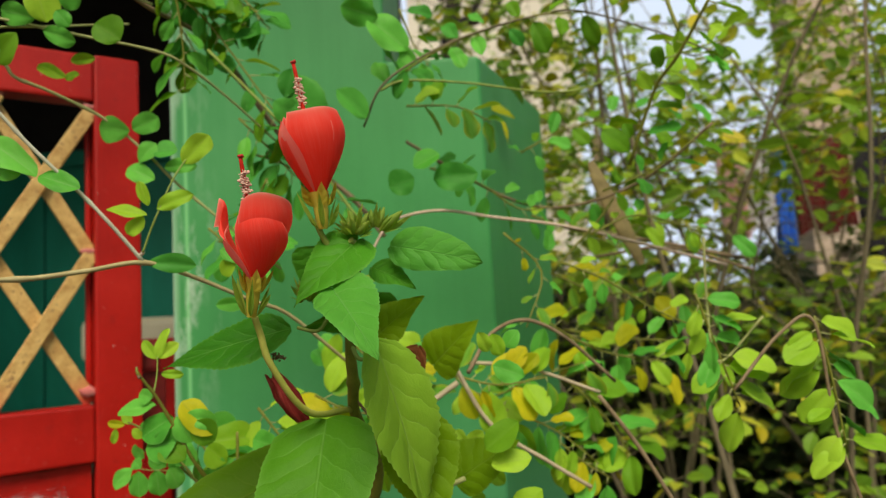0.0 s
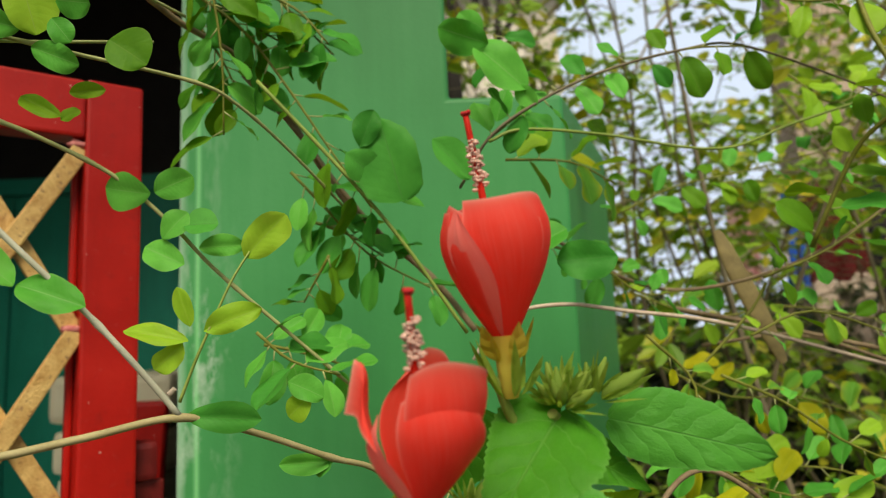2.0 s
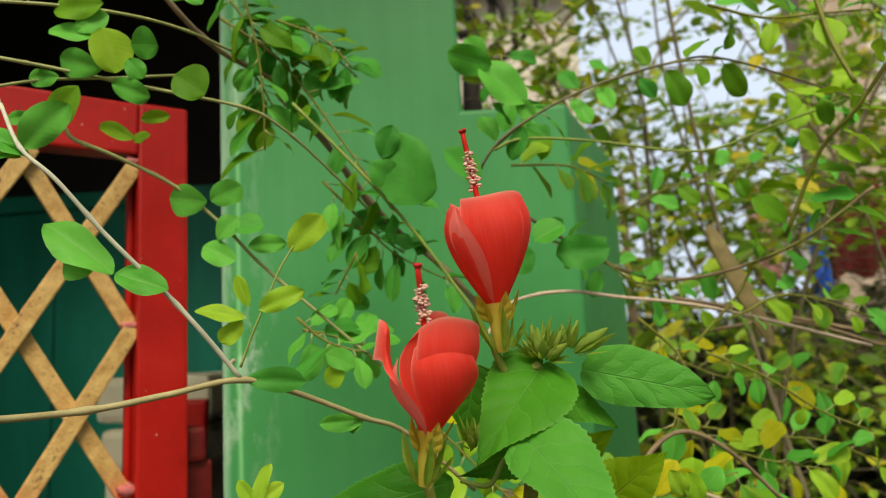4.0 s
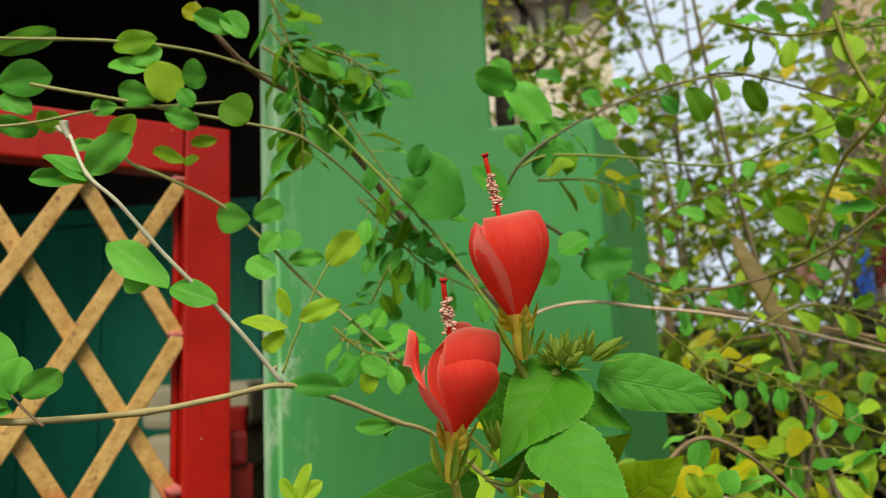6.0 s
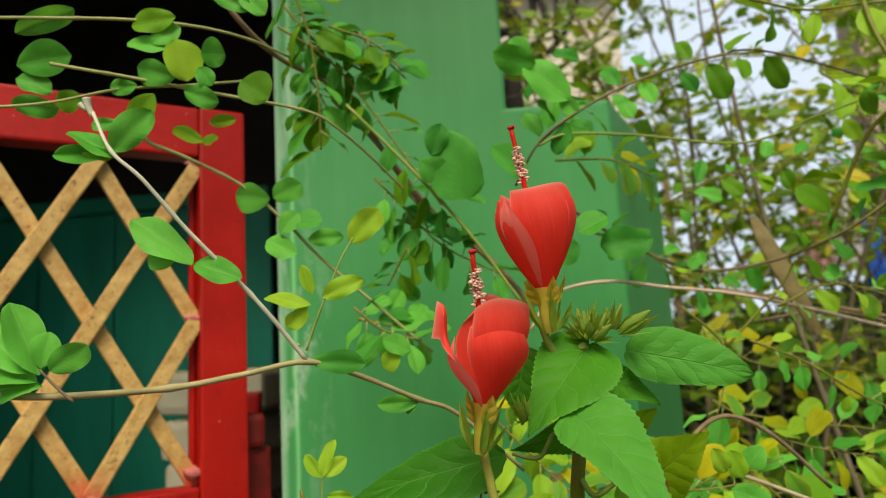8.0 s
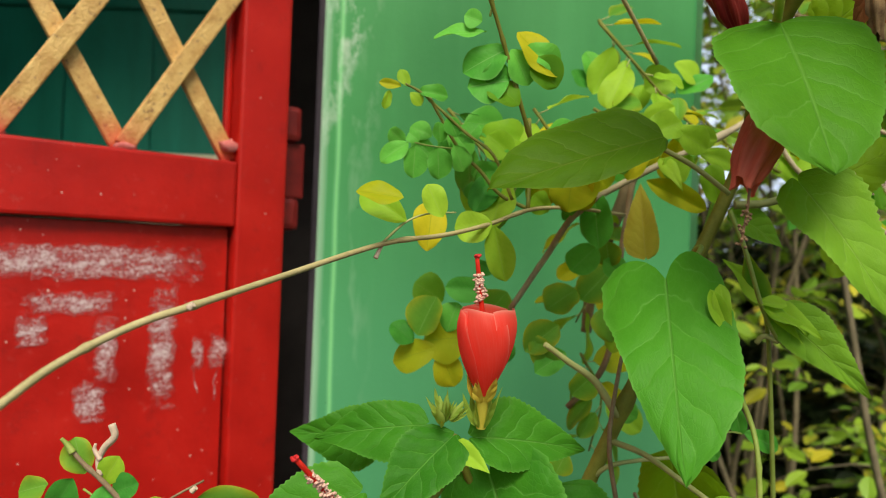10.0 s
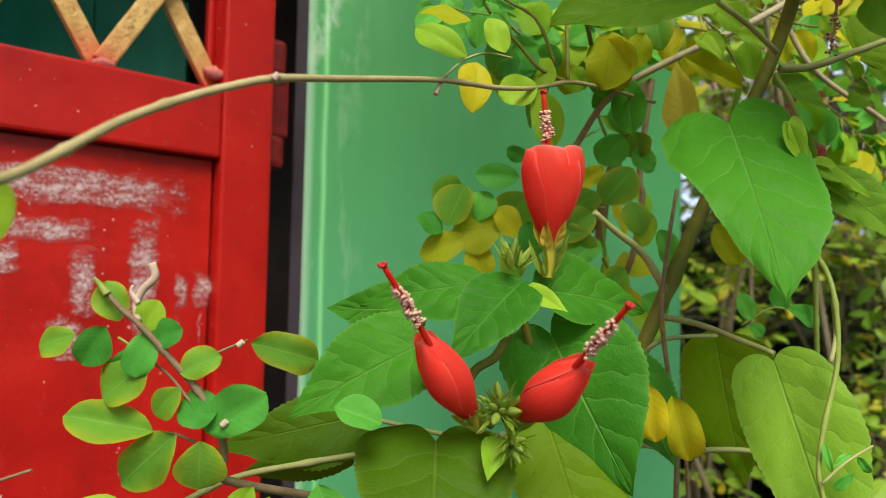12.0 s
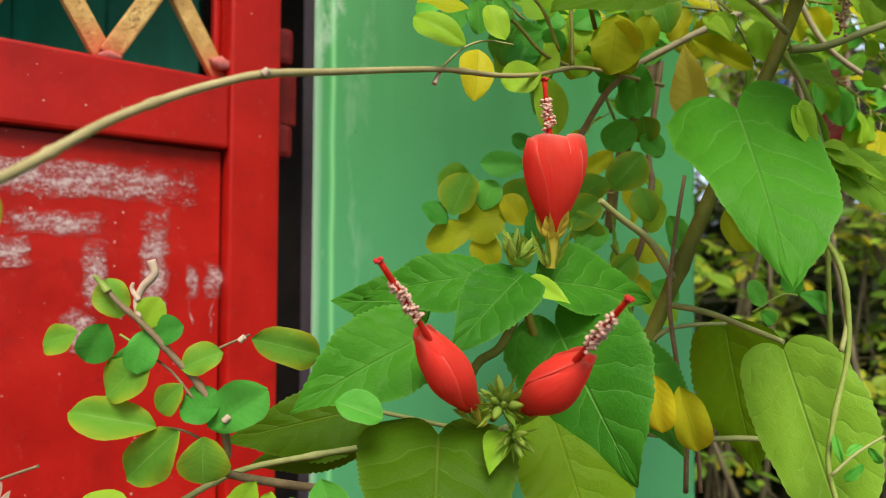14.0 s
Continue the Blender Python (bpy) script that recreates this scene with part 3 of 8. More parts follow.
WITHERED = petal_mat("withered_petal", (0.16, 0.012, 0.012), (0.36, 0.04, 0.035), 0.15)
FADED = petal_mat("faded_petal", (0.56, 0.1, 0.065), (0.74, 0.2, 0.14), 0.28)
POLLEN = plain("pollen_pink", (0.62, 0.33, 0.27), (0.82, 0.57, 0.47), 0.8, 400, 2500)
STIGMA = plain("stigma_red", (0.42, 0.01, 0.015), (0.6, 0.02, 0.025), 0.6, 500, 2500)
DRY = plain("dry_brown_husk", (0.1, 0.05, 0.03), (0.32, 0.2, 0.11), 0.85, 120, 1200)
CALYX = leaf_mat("calyx_yellow_green", (0.5, 0.42, 0.04), (0.72, 0.58, 0.09), (0.6, 0.55, 0.12), 3, 0.5, (0.7, 0.6, 0.05), 0.35)
BRACT = leaf_mat("bract_green", (0.19, 0.37, 0.045), (0.4, 0.53, 0.09), (0.4, 0.5, 0.14), 3, 0.5, (0.5, 0.6, 0.05), 0.45)


def table(points, v):
    """A smooth value from a short table of (position, value)."""
    for (a, p), (b, q) in zip(points, points[1:]):
        if v <= b:
            k = (v - a) / (b - a)
            return p + (q - p) * (k * k * (3 - 2 * k) * 0.4 + k * 0.6)
    return points[-1][1]


OVATE = ((0, 0.16), (0.02, 0.5), (0.08, 0.82), (0.2, 0.99), (0.33, 1.0), (0.5, 0.86), (0.68, 0.58), (0.83, 0.3), (0.94, 0.1), (1, 0.0))
HEART = ((0, 0.45), (0.03, 0.82), (0.1, 0.97), (0.24, 1.0), (0.42, 0.95), (0.6, 0.78), (0.76, 0.52), (0.88, 0.25), (0.96, 0.08), (1, 0.0))
LANCE = ((0, 0.12), (0.05, 0.5), (0.15, 0.82), (0.3, 1.0), (0.5, 0.92), (0.7, 0.62), (0.86, 0.28), (0.96, 0.07), (1, 0.0))
ROUND = ((0, 0.06), (0.05, 0.3), (0.15, 0.6), (0.3, 0.85), (0.47, 0.98), (0.6, 1.0), (0.76, 0.91), (0.89, 0.66), (0.96, 0.38), (1, 0.08))
BROAD = ((0, 0.25), (0.04, 0.6), (0.13, 0.88), (0.32, 1.0), (0.58, 0.95), (0.78, 0.72), (0.92, 0.34), (1, 0.0))
LOP = (tuple((a, b * 0.5) for a, b in BROAD), tuple((a, b * 1.2) for a, b in BROAD))
SKEW = (((0, 0.42), (0.06, 0.62), (0.17, 0.72), (0.35, 0.8), (0.5, 0.86), (0.66, 0.8), (0.82, 0.5), (0.94, 0.16), (1, 0.0)),
        ((0, 0.85), (0.06, 1.1), (0.18, 1.12), (0.35, 0.92), (0.55, 0.66), (0.72, 0.42), (0.88, 0.17), (0.96, 0.05), (1, 0.0)))
CORDATE = ((0, 0.5), (0.03, 0.74), (0.1, 0.88), (0.26, 0.98), (0.42, 1.0), (0.62, 0.86), (0.8, 0.54), (0.92, 0.22), (1, 0.0))
OBOVATE = ((0, 0.08), (0.05, 0.3), (0.2, 0.62), (0.4, 0.86), (0.6, 1.0), (0.78, 0.95), (0.9, 0.7), (0.97, 0.4), (1, 0.1))


def blade(name, outline, n, half, fold, arch, wave, teeth, lobe, seed, twist=0.0):
    """A leaf blade one long and one wide: from the base at the origin to the tip at y = 1, its upper side to +z."""
    rng = random.Random(seed)
    ph = rng.uniform(0, 6.28)
    bm = bmesh.new()
    uvl = bm.loops.layers.uv.new("UVMap")
    rows = []
    for i in range(n + 1):
        v = i / n
        sides = [0.5 * table(o, v) for o in (outline if len(outline) == 2 else (outline, outline))]
        row = []
        for j in range(-half, half + 1):
            u = j / half
            w = sides[u > 0]
            edge = abs(u) ** 6
            t = 1.0 + (teeth * (1 if i % 2 else -1) * edge if 0 < i < n else 0)
            x = w * u * t * (1 + 0.09 * math.sin(v * 5 + ph + (1.7 if u > 0 else 0)) + (0.1 if u > 0 else -0.1) * math.sin(ph * 3))
            y = v - lobe * abs(u) ** 0.8 * (1.5 - abs(u)) * max(0.0, 1 - v * 5) + (teeth * 0.25 * edge * (1 if i % 2 else 0))
            z = fold * abs(x) - arch * (v * v - v * 0.35) + wave * math.sin(v * 9 + ph + (2.1 if u > 0 else 0)) * abs(u) ** 2 * (1 if outline is not ROUND else 0.6)
            z += twist * u * w * v - 0.05 * abs(u) ** 3 * w * 2
            row.append(bm.verts.new((x, y, z)))
        rows.append(row)
    for i in range(n):
        for j in range(2 * half):
            f = bm.faces.new((rows[i][j], rows[i][j + 1], rows[i + 1][j + 1], rows[i + 1][j]))
            f.smooth = True
            for l, (a, b) in zip(f.loops, ((j, i), (j + 1, i), (j + 1, i + 1), (j, i + 1))):
                l[uvl].uv = (a / (2 * half), b / n)
    me = bpy.data.meshes.new(name)
    bm.to_mesh(me)
    bm.free()
    return me


SHAPES = {"ovate": (OVATE, 44, 5, 0.22, 0.12, 0.022, 0.022, 0.07), "heart": (HEART, 48, 5, 0.12, 0.14, 0.022, 0.012, 0.2),
          "broad": (BROAD, 44, 5, 0.14, 0.1, 0.016, 0.01, 0.02), "lop": (LOP, 44, 5, 0.1, 0.1, 0.014, 0.008, 0.01), "skew": (SKEW, 48, 6, 0.07, 0.12, 0.02, 0.008, 0.24),
          "cordate": (CORDATE, 48, 6, 0.1, 0.1, 0.02, 0.01, 0.085),
          "lance": (LANCE, 44, 5, 0.2, 0.12, 0.02, 0.025, 0.0), "leaflet": (ROUND, 16, 4, 0.26, 0.2, 0.06, 0.0, 0.0),
          "obovate": (OBOVATE, 12, 3, 0.16, 0.1, 0.02, 0.0, 0.0), "bract": (LANCE, 8, 2, 0.3, -0.1, 0.0, 0.0, 0.0)}
MESHES = {}


def leaf_mesh(shape, tone, k):
    key = (shape, tone, k)
    if key not in MESHES:
        o, n, h, fold, arch, wave, teeth, lobe = SHAPES[shape]
        r = random.Random(k * 31 + len(shape))
        me = blade("leaf", o, n, h, fold * r.uniform(0.5, 1.5), arch * r.uniform(0.2, 1.6), wave * r.uniform(0.5, 1.6), teeth, lobe, k * 7 + 1, r.uniform(-0.25, 0.25))
        me.materials.append(LEAF[tone] if tone in LEAF else {"calyx": CALYX, "bract": BRACT}[tone])
        MESHES[key] = me
    return MESHES[key]


LEAF_COUNT = [0]


def leaf(plant, shape, tone, base, tip, width, facing, name="leaf", k=None):
    """One leaf of a plant from its base to its tip; facing is the way that its upper side looks."""
    b, t = Vector(base), Vector(tip)
    y = t - b
    n = Vector(facing)
    n = (n - y * (n.dot(y) / y.length_squared)).normalized()
    x = y.normalized().cross(n)
    LEAF_COUNT[0] += 1
    ob = new(name, leaf_mesh(shape, tone, LEAF_COUNT[0] % 5 if k is None else k))
    m = Matrix((x * width, y, n * y.length)).transposed().to_4x4()
    m.translation = b
    ob.parent = plant
    ob.matrix_world = m
    return ob


def smooth_line(points, steps=6):
    """Points along a smooth curve through the given ones."""
    p = [Vector(q) for q in points]
    if len(p) == 2:
        return [p[0].lerp(p[1], i / steps) for i in range(steps + 1)]
    p = [2 * p[0] - p[1], *p, 2 * p[-1] - p[-2]]
    out = []
    for a, b, c, d in zip(p, p[1:], p[2:], p[3:]):
        for i in range(steps):
            t = i / steps
            out.append(0.5 * (2 * b + (c - a) * t + (2 * a - 5 * b + 4 * c - d) * t * t + (3 * b - a - 3 * c + d) * t ** 3))
    return [*out, p[-2]]


def tube(bm, line, r0, r1, sides=8, rough=0.06, cap=True, nodes=0):
    n = len(line) - 1
    last, side = None, None
    for i, c in enumerate(line):
        d = (line[min(i + 1, n)] - line[max(i - 1, 0)]).normalized()
        side = (side - d * side.dot(d)).normalized() if side is not None and (side - d * side.dot(d)).length > 1e-6 else d.orthogonal().normalized()
        up = d.cross(side)
        r = r0 + (r1 - r0) * i / n
        if nodes and i % nodes == 0 and 0 < i < n:
            r *= 1.3
        ring = []
        for s in range(sides):
            a = 6.28318 * s / sides
            q = c + (side * math.cos(a) + up * math.sin(a)) * r
            ring.append(bm.verts.new(q + (q - c) * rough * noise.noise(q * 400)))
        if last:
            for s in range(sides):
                f = bm.faces.new((last[s], last[(s + 1) % sides], ring[(s + 1) % sides], ring[s]))
                f.smooth = True
        elif cap:
            bm.faces.new(ring[::-1])
        last = ring
    if cap:
        bm.faces.new(last)
    return bm


def stem(plant, points, r0, r1, mat, name="stem", nodes=0, steps=6, sides=8):
    bm = bmesh.new()
    tube(bm, smooth_line(points, steps), r0, r1, sides, nodes=nodes)
    ob = part(name, bm, mat, plant)
    ob.matrix_parent_inverse = plant.matrix_world.inverted()
    return ob


def pod(plant, points, half):
    """A flat dry bean pod, swollen a little over each seed."""
    line = smooth_line(points, 8)
    bm = bmesh.new()
    last, n = None, len(line) - 1
    for i, c in enumerate(line):
        d = (line[min(i + 1, n)] - line[max(i - 1, 0)]).normalized()
        side = d.cross(Vector((0, -1, 0))).normalized()
        deep = side.cross(d)
        w = half * max(0.05, math.sin(3.1416 * (0.03 + 0.94 * i / n)) ** 0.45)
        ring = [bm.verts.new(c + side * w * math.cos(a) + deep * w * (0.26 + 0.07 * math.sin(i * 1.6)) * math.sin(a)) for a in (6.28318 * s / 14 for s in range(14))]
        if last:
            for s in range(14):
                bm.faces.new((last[s], last[(s + 1) % 14], ring[(s + 1) % 14], ring[s])).smooth = True
        last = ring
    ob = part("seed_pod", bm, POD, plant, "dry olive tan bean pod")
    ob.matrix_parent_inverse = plant.matrix_world.inverted()
    return ob


def revolve(profile, sides=14, wob=0.04):
    bm = bmesh.new()
    last = None
    for r, z in profile:
        ring = [bm.verts.new((r * math.cos(6.28318 * s / sides) * (1 + wob * math.sin(5 * 6.28318 * s / sides)), r * math.sin(6.28318 * s / sides) * (1 + wob * math.sin(5 * 6.28318 * s / sides)), z)) for s in range(sides)]
        if last:
            for s in range(sides):
                bm.faces.new((last[s], last[(s + 1) % sides], ring[(s + 1) % sides], ring[s])).smooth = True
        last = ring
    return bm


def axis_pose(base, tip, spin=0.0):
    """z from base to tip, turned by spin degrees about it."""
    z = (Vector(tip) - Vector(base)).normalized()
    q = z.to_track_quat("Z", "Y")
    return Matrix.Translation(base) @ q.to_matrix().to_4x4() @ Matrix.Rotation(radians(spin), 4, "Z")


BOWL = ((0, 0.1), (0.12, 0.26), (0.3, 0.54), (0.5, 0.81), (0.66, 0.96), (0.78, 1.0), (0.9, 0.94), (1.0, 0.8))
SLIM = ((0, 0.2), (0.12, 0.4), (0.3, 0.66), (0.5, 0.86), (0.7, 0.98), (0.84, 1.0), (0.94, 0.95), (1.0, 0.84))
TUBE = ((0, 0.4), (0.15, 0.72), (0.35, 0.96), (0.5, 0.98), (0.72, 0.8), (0.88, 0.5), (1.0, 0.26))
# petals by style: facing angle, half width, outward offset, opening, height, tip width, curl, material
STYLES = {
    "bowl": (BOWL, ((32, 64, 0.0, -0.04, 1.0, 1.0, 0.0, 0), (-80, 56, 0.06, -0.16, 0.98, 0.85, 0.0, 0), (-30, 20, 0.07, -0.06, 0.95, 1.0, 0.0, 1), (112, 60, 0.03, 0.0, 1.0, 0.9, 0.0, 0), (180, 62, -0.03, 0.0, 0.98, 1.0, 0.0, 0), (250, 60, -0.04, 0.0, 0.95, 1.0, 0.0, 0))),
    "open": (BOWL, ((35, 65, 0.0, 0.0, 0.86, 0.7, 0.03, 0), (-74, 52, 0.05, 0.2, 0.97, 0.1, 0.3, 0), (58, 84, -0.05, 0.08, 1.03, 0.72, 0.03, 0), (200, 66, -0.05, -0.06, 1.05, 0.5, 0.0, 0), (-34, 19, 0.12, -0.05, 0.68, 0.8, 0.0, 1))),
    "slender": (SLIM, ((-28, 64, 0.0, 0.0, 0.98, 0.95, 0.0, 0), (62, 58, 0.07, 0.0, 1.0, 0.93, 0.0, 0), (-100, 56, 0.05, 0.0, 0.96, 0.9, 0.0, 0), (180, 62, -0.02, 0.0, 0.99, 1.0, 0.0, 0), (250, 60, -0.03, 0.0, 0.97, 1.0, 0.0, 0))),
    "bud": (TUBE, ((15, 68, 0.03, 0.0, 1.0, 0.9, 0.0, 0), (-60, 60, 0.08, 0.0, 0.97, 0.8, 0.0, 0), (95, 62, 0.02, 0.3, 0.93, 0.7, 0.0, 0), (180, 62, -0.02, 0.0, 0.98, 1.0, 0.0, 0), (250, 60, -0.03, 0.0, 0.97, 1.0, 0.0, 0))),
}


def facing_pose(base, tip, spin=0.0):
    """z from base to tip, x towards the open side of the place."""
    z = (Vector(tip) - Vector(base)).normalized()
    x = Vector((0, -1, 0)) - z * -z.y
    x.normalize()
    m = Matrix((x, z.cross(x), z)).transposed().to_4x4()
    m.translation = base
    return m @ Matrix.Rotation(radians(spin), 4, "Z")


def petal_bm(spec, profile, height, radius, twist, seed):
    """One petal of the furled flower: it wraps past its share of the round and tucks one edge under its neighbour."""
    az, wide, off, opens, tall, tipw, curl, fold = spec
    bm = bmesh.new()
    uvl = bm.loops.layers.uv.new("UVMap")
    n, half = 20, 9
    rows = []
    for i in range(n + 1):
        s = i / n
        row = []
        for j in range(-half, half + 1):
            a = j / half
            s = i / n
            narrow = 1 - (1 - tipw) * s * s
            if fold:
                s, narrow = 0.1 + 0.87 * i / n, 0.08 + 1.0 * math.sin(3.1416 * (0.04 + 0.9 * i / n)) ** 0.8
            ang = radians(az + (twist - 22 * fold) * (s - 0.5)) + a * radians(wide) * (0.8 + 0.2 * min(1, s * 2)) * narrow
            top = height * tall * (1 - (0.01 + 0.34 * max(0.0, 1 - tipw)) * abs(a) ** 2.4 * s + 0.012 * s * math.sin(3.3 * a + seed * 1.7))
            r = radius * sum(table(profile, min(1.0, max(0.0, s + d))) for d in (-0.09, -0.06, -0.03, 0.0, 0.03, 0.06, 0.09)) / 7 * (1 + off * min(1, s * 2.5) + 0.05 * a * min(1, s * 3))
            r += opens * radius * s ** 2.5
            lip = max(0.0, s - 0.86) / 0.14
            r += curl * radius * lip * lip
            z = top * s - curl * height * 0.12 * lip ** 3
            r += 0.02 * radius * noise.noise(Vector((a * 1.6, s * 2.2, seed * 3.3))) + 0.03 * radius * abs(a) ** 6 * s
            row.append(bm.verts.new((r * math.cos(ang), r * math.sin(ang), z)))
        rows.append(row)
    for i in range(n):
        for j in range(2 * half):
            f = bm.faces.new((rows[i][j], rows[i][j + 1], rows[i + 1][j + 1], rows[i + 1][j]))
            f.smooth = True
            for l, (p, q) in zip(f.loops, ((j, i), (j + 1, i), (j + 1, i + 1), (j, i + 1))):
                l[uvl].uv = (p / (2 * half), q / n)
    return bm


def flower(plant, base, crown, column_tip, radius, style, spin=0.0, twist=30, calyx=0.016):
    """A furled red mallow flower: petals, staminal column with pollen and stigma, calyx with bractlets."""
    b, c = Vector(base), Vector(crown)
    f = empty("flower")
    f.parent = plant
    f.matrix_world = facing_pose(base, crown, spin)
    inv = f.matrix_world.inverted()
    height = (c - b).length
    profile, petals = STYLES[style]
    for k, spec in enumerate(petals):
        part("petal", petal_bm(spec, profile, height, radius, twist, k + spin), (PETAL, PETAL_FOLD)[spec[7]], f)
    tipl = inv @ Vector(column_tip)
    start = Vector((0, 0, height * 0.35))
    line = smooth_line([start, start.lerp(tipl, 0.5) + Vector((0.0005, 0.0004, 0)), tipl], 8)
    bm = bmesh.new()
    tube(bm, line, 0.0013, 0.001, 8)
    part("staminal_column", bm, PETAL, f)
    rng = random.Random(int(spin * 10) + 3)
    bm = bmesh.new()
    reach = (tipl - Vector((0, 0, height))).length
    seg = [p for p in line if reach * 0.28 < (p - tipl).length < reach * 0.85]
    for p in seg:
        for _ in range(34):
            d = Vector((rng.uniform(-1, 1), rng.uniform(-1, 1), rng.uniform(-0.6, 0.9))).normalized()
            at = p + d * rng.uniform(0.0008, 0.0025) + Vector((0, 0, rng.uniform(-0.0018, 0.0018)))
            bmesh.ops.create_icosphere(bm, subdivisions=1, radius=rng.uniform(0.0004, 0.0009), matrix=Matrix.Translation(at) @ Matrix.Diagonal((1, 1.3, 0.8, 1)))
            tube(bm, [p, at], 0.0002, 0.00015, 4)
    part("pollen_mass", bm, POLLEN, f, "pinkish beige pollen", smooth=True)
    bm = bmesh.new()
    for q in range(8):
        d = Vector((math.cos(q * 0.785), math.sin(q * 0.785), 0.9))
        e = tipl + d * rng.uniform(0.0007, 0.0014)
        tube(bm, [tipl - Vector((0, 0, 0.001)), e], 0.0005, 0.0004, 5)
        bmesh.ops.create_icosphere(bm, subdivisions=1, radius=0.0008, matrix=Matrix.Translation(e))
    part("stigma", bm, STIGMA, f, smooth=True)
    if calyx:
        bm = revolve([(0.0022, -calyx * 0.95), (radius * 0.17, -calyx * 0.8), (radius * 0.21, -calyx * 0.35), (radius * 0.22, 0.0), (radius * 0.3, calyx * 0.3)], 16)
        part("calyx", bm, CALYX, f)
        mw = f.matrix_world
        for q in range(5):
            a = q * 1.2566 + 0.4
            d = Vector((math.cos(a), math.sin(a), 0))
            leaf(f, "bract", "calyx", mw @ (d * radius * 0.22 - Vector((0, 0, calyx * 0.2))), mw @ (d * radius * 0.5 + Vector((0, 0, calyx * 0.6))), 0.006, mw.to_3x3() @ d, "sepal")
        for q in range(6):
            a = q * 1.047 + 0.2
            d = Vector((math.cos(a), math.sin(a), 0))
            z1 = calyx * rng.uniform(-0.2, 0.4)
            leaf(f, "bract", "bract", mw @ (d * radius * 0.18 - Vector((0, 0, calyx * 0.9))), mw @ (d * radius * rng.uniform(0.45, 0.7) + Vector((0, 0, z1))), 0.003, mw.to_3x3() @ d, "bractlet")
    return f


def bud_cluster(plant, centre, up, size, count, seed):
    """A tight head of unopened buds, each wrapped in narrow bractlets."""
    rng = random.Random(seed)
    head = empty("bud_cluster")
    head.parent = plant
    head.matrix_world = axis_pose(centre, Vector(centre) + Vector(up))
    m = head.matrix_world.copy()
    for i in range(count):
        a, e = i * 2.4, 0.12 + 0.85 * (i / count)
        d = Vector((math.cos(a) * math.sin(e), math.sin(a) * math.sin(e), math.cos(e)))
        h = size * rng.uniform(0.55, 1.0)
        lm = axis_pose(d * size * 0.25, d * size)
        bm = revolve([(0.0006, 0), (0.11 * h, 0.1 * h), (0.17 * h, 0.35 * h), (0.15 * h, 0.6 * h), (0.08 * h, 0.85 * h), (0.0004, h)], 10)
        bmesh.ops.transform(bm, matrix=lm, verts=bm.verts)
        part("bud", bm, BRACT, head)
        for q in range(5):
            b2 = q * 1.26 + rng.random()
            r = Vector((math.cos(b2), math.sin(b2), 0))
            p0 = m @ lm @ (r * 0.1 * h)
            p1 = m @ lm @ (r * h * rng.uniform(0.25, 0.8) + Vector((0, 0, h * rng.uniform(0.5, 1.2))))
            leaf(head, "bract", "bract", p0, p1, h * 0.13, (m @ lm).to_3x3() @ r, "bractlet")
    return head


def withered(plant, base, tip, radius, mat, drop=None, name="withered_flower"):
    """A spent flower: a shrunken, pleated tube of petals with the dried column hanging out."""
    f = empty(name)
    f.parent = plant
    f.matrix_world = axis_pose(base, tip)
    h = (Vector(tip) - Vector(base)).length
    bm = bmesh.new()
    uvl = bm.loops.layers.uv.new("UVMap")
    n, sides = 14, 30
    rows = []
    for i in range(n + 1):
        s = i / n
        r = radius * table(((0, 0.45), (0.3, 0.9), (0.6, 1.0), (0.85, 0.75), (1, 0.6)), s)
        rows.append([])
        for j in range(sides):
            a = 6.28318 * j / sides + s * 0.9
            q = r * (1 + 0.22 * math.sin(a * 6 - s * 2) + 0.15 * noise.noise(Vector((math.cos(a), math.sin(a), s * 2)) * 2))
            z = h * s * (1 + 0.06 * math.sin(a * 3) * s)
            rows[-1].append(bm.verts.new((q * math.cos(a), q * 0.8 * math.sin(a), z)))
    for i in range(n):
        for j in range(sides):
            fc = bm.faces.new((rows[i][j], rows[i][(j + 1) % sides], rows[i + 1][(j + 1) % sides], rows[i + 1][j]))
            fc.smooth = True
            for l, (p, q) in zip(fc.loops, ((j, i), (j + 1, i), (j + 1, i + 1), (j, i + 1))):
                l[uvl].uv = (p / sides, q / n)
    part("petals", bm, mat, f)
    if drop:
        inv = f.matrix_world.inverted()
        bm = bmesh.new()
        line = smooth_line([inv @ Vector(q) for q in drop], 6)
        tube(bm, line, 0.0006, 0.0005, 6)
        rng = random.Random(5)
        for p in line[len(line) // 2:]:
            for _ in range(4):
                e = p + Vector((rng.uniform(-1, 1), rng.uniform(-1, 1), rng.uniform(-1, 1))) * 0.0016
                bmesh.ops.create_icosphere(bm, subdivisions=1, radius=0.0007, matrix=Matrix.Translation(e))
        part("dried_column", bm, DRY, f)
    return f


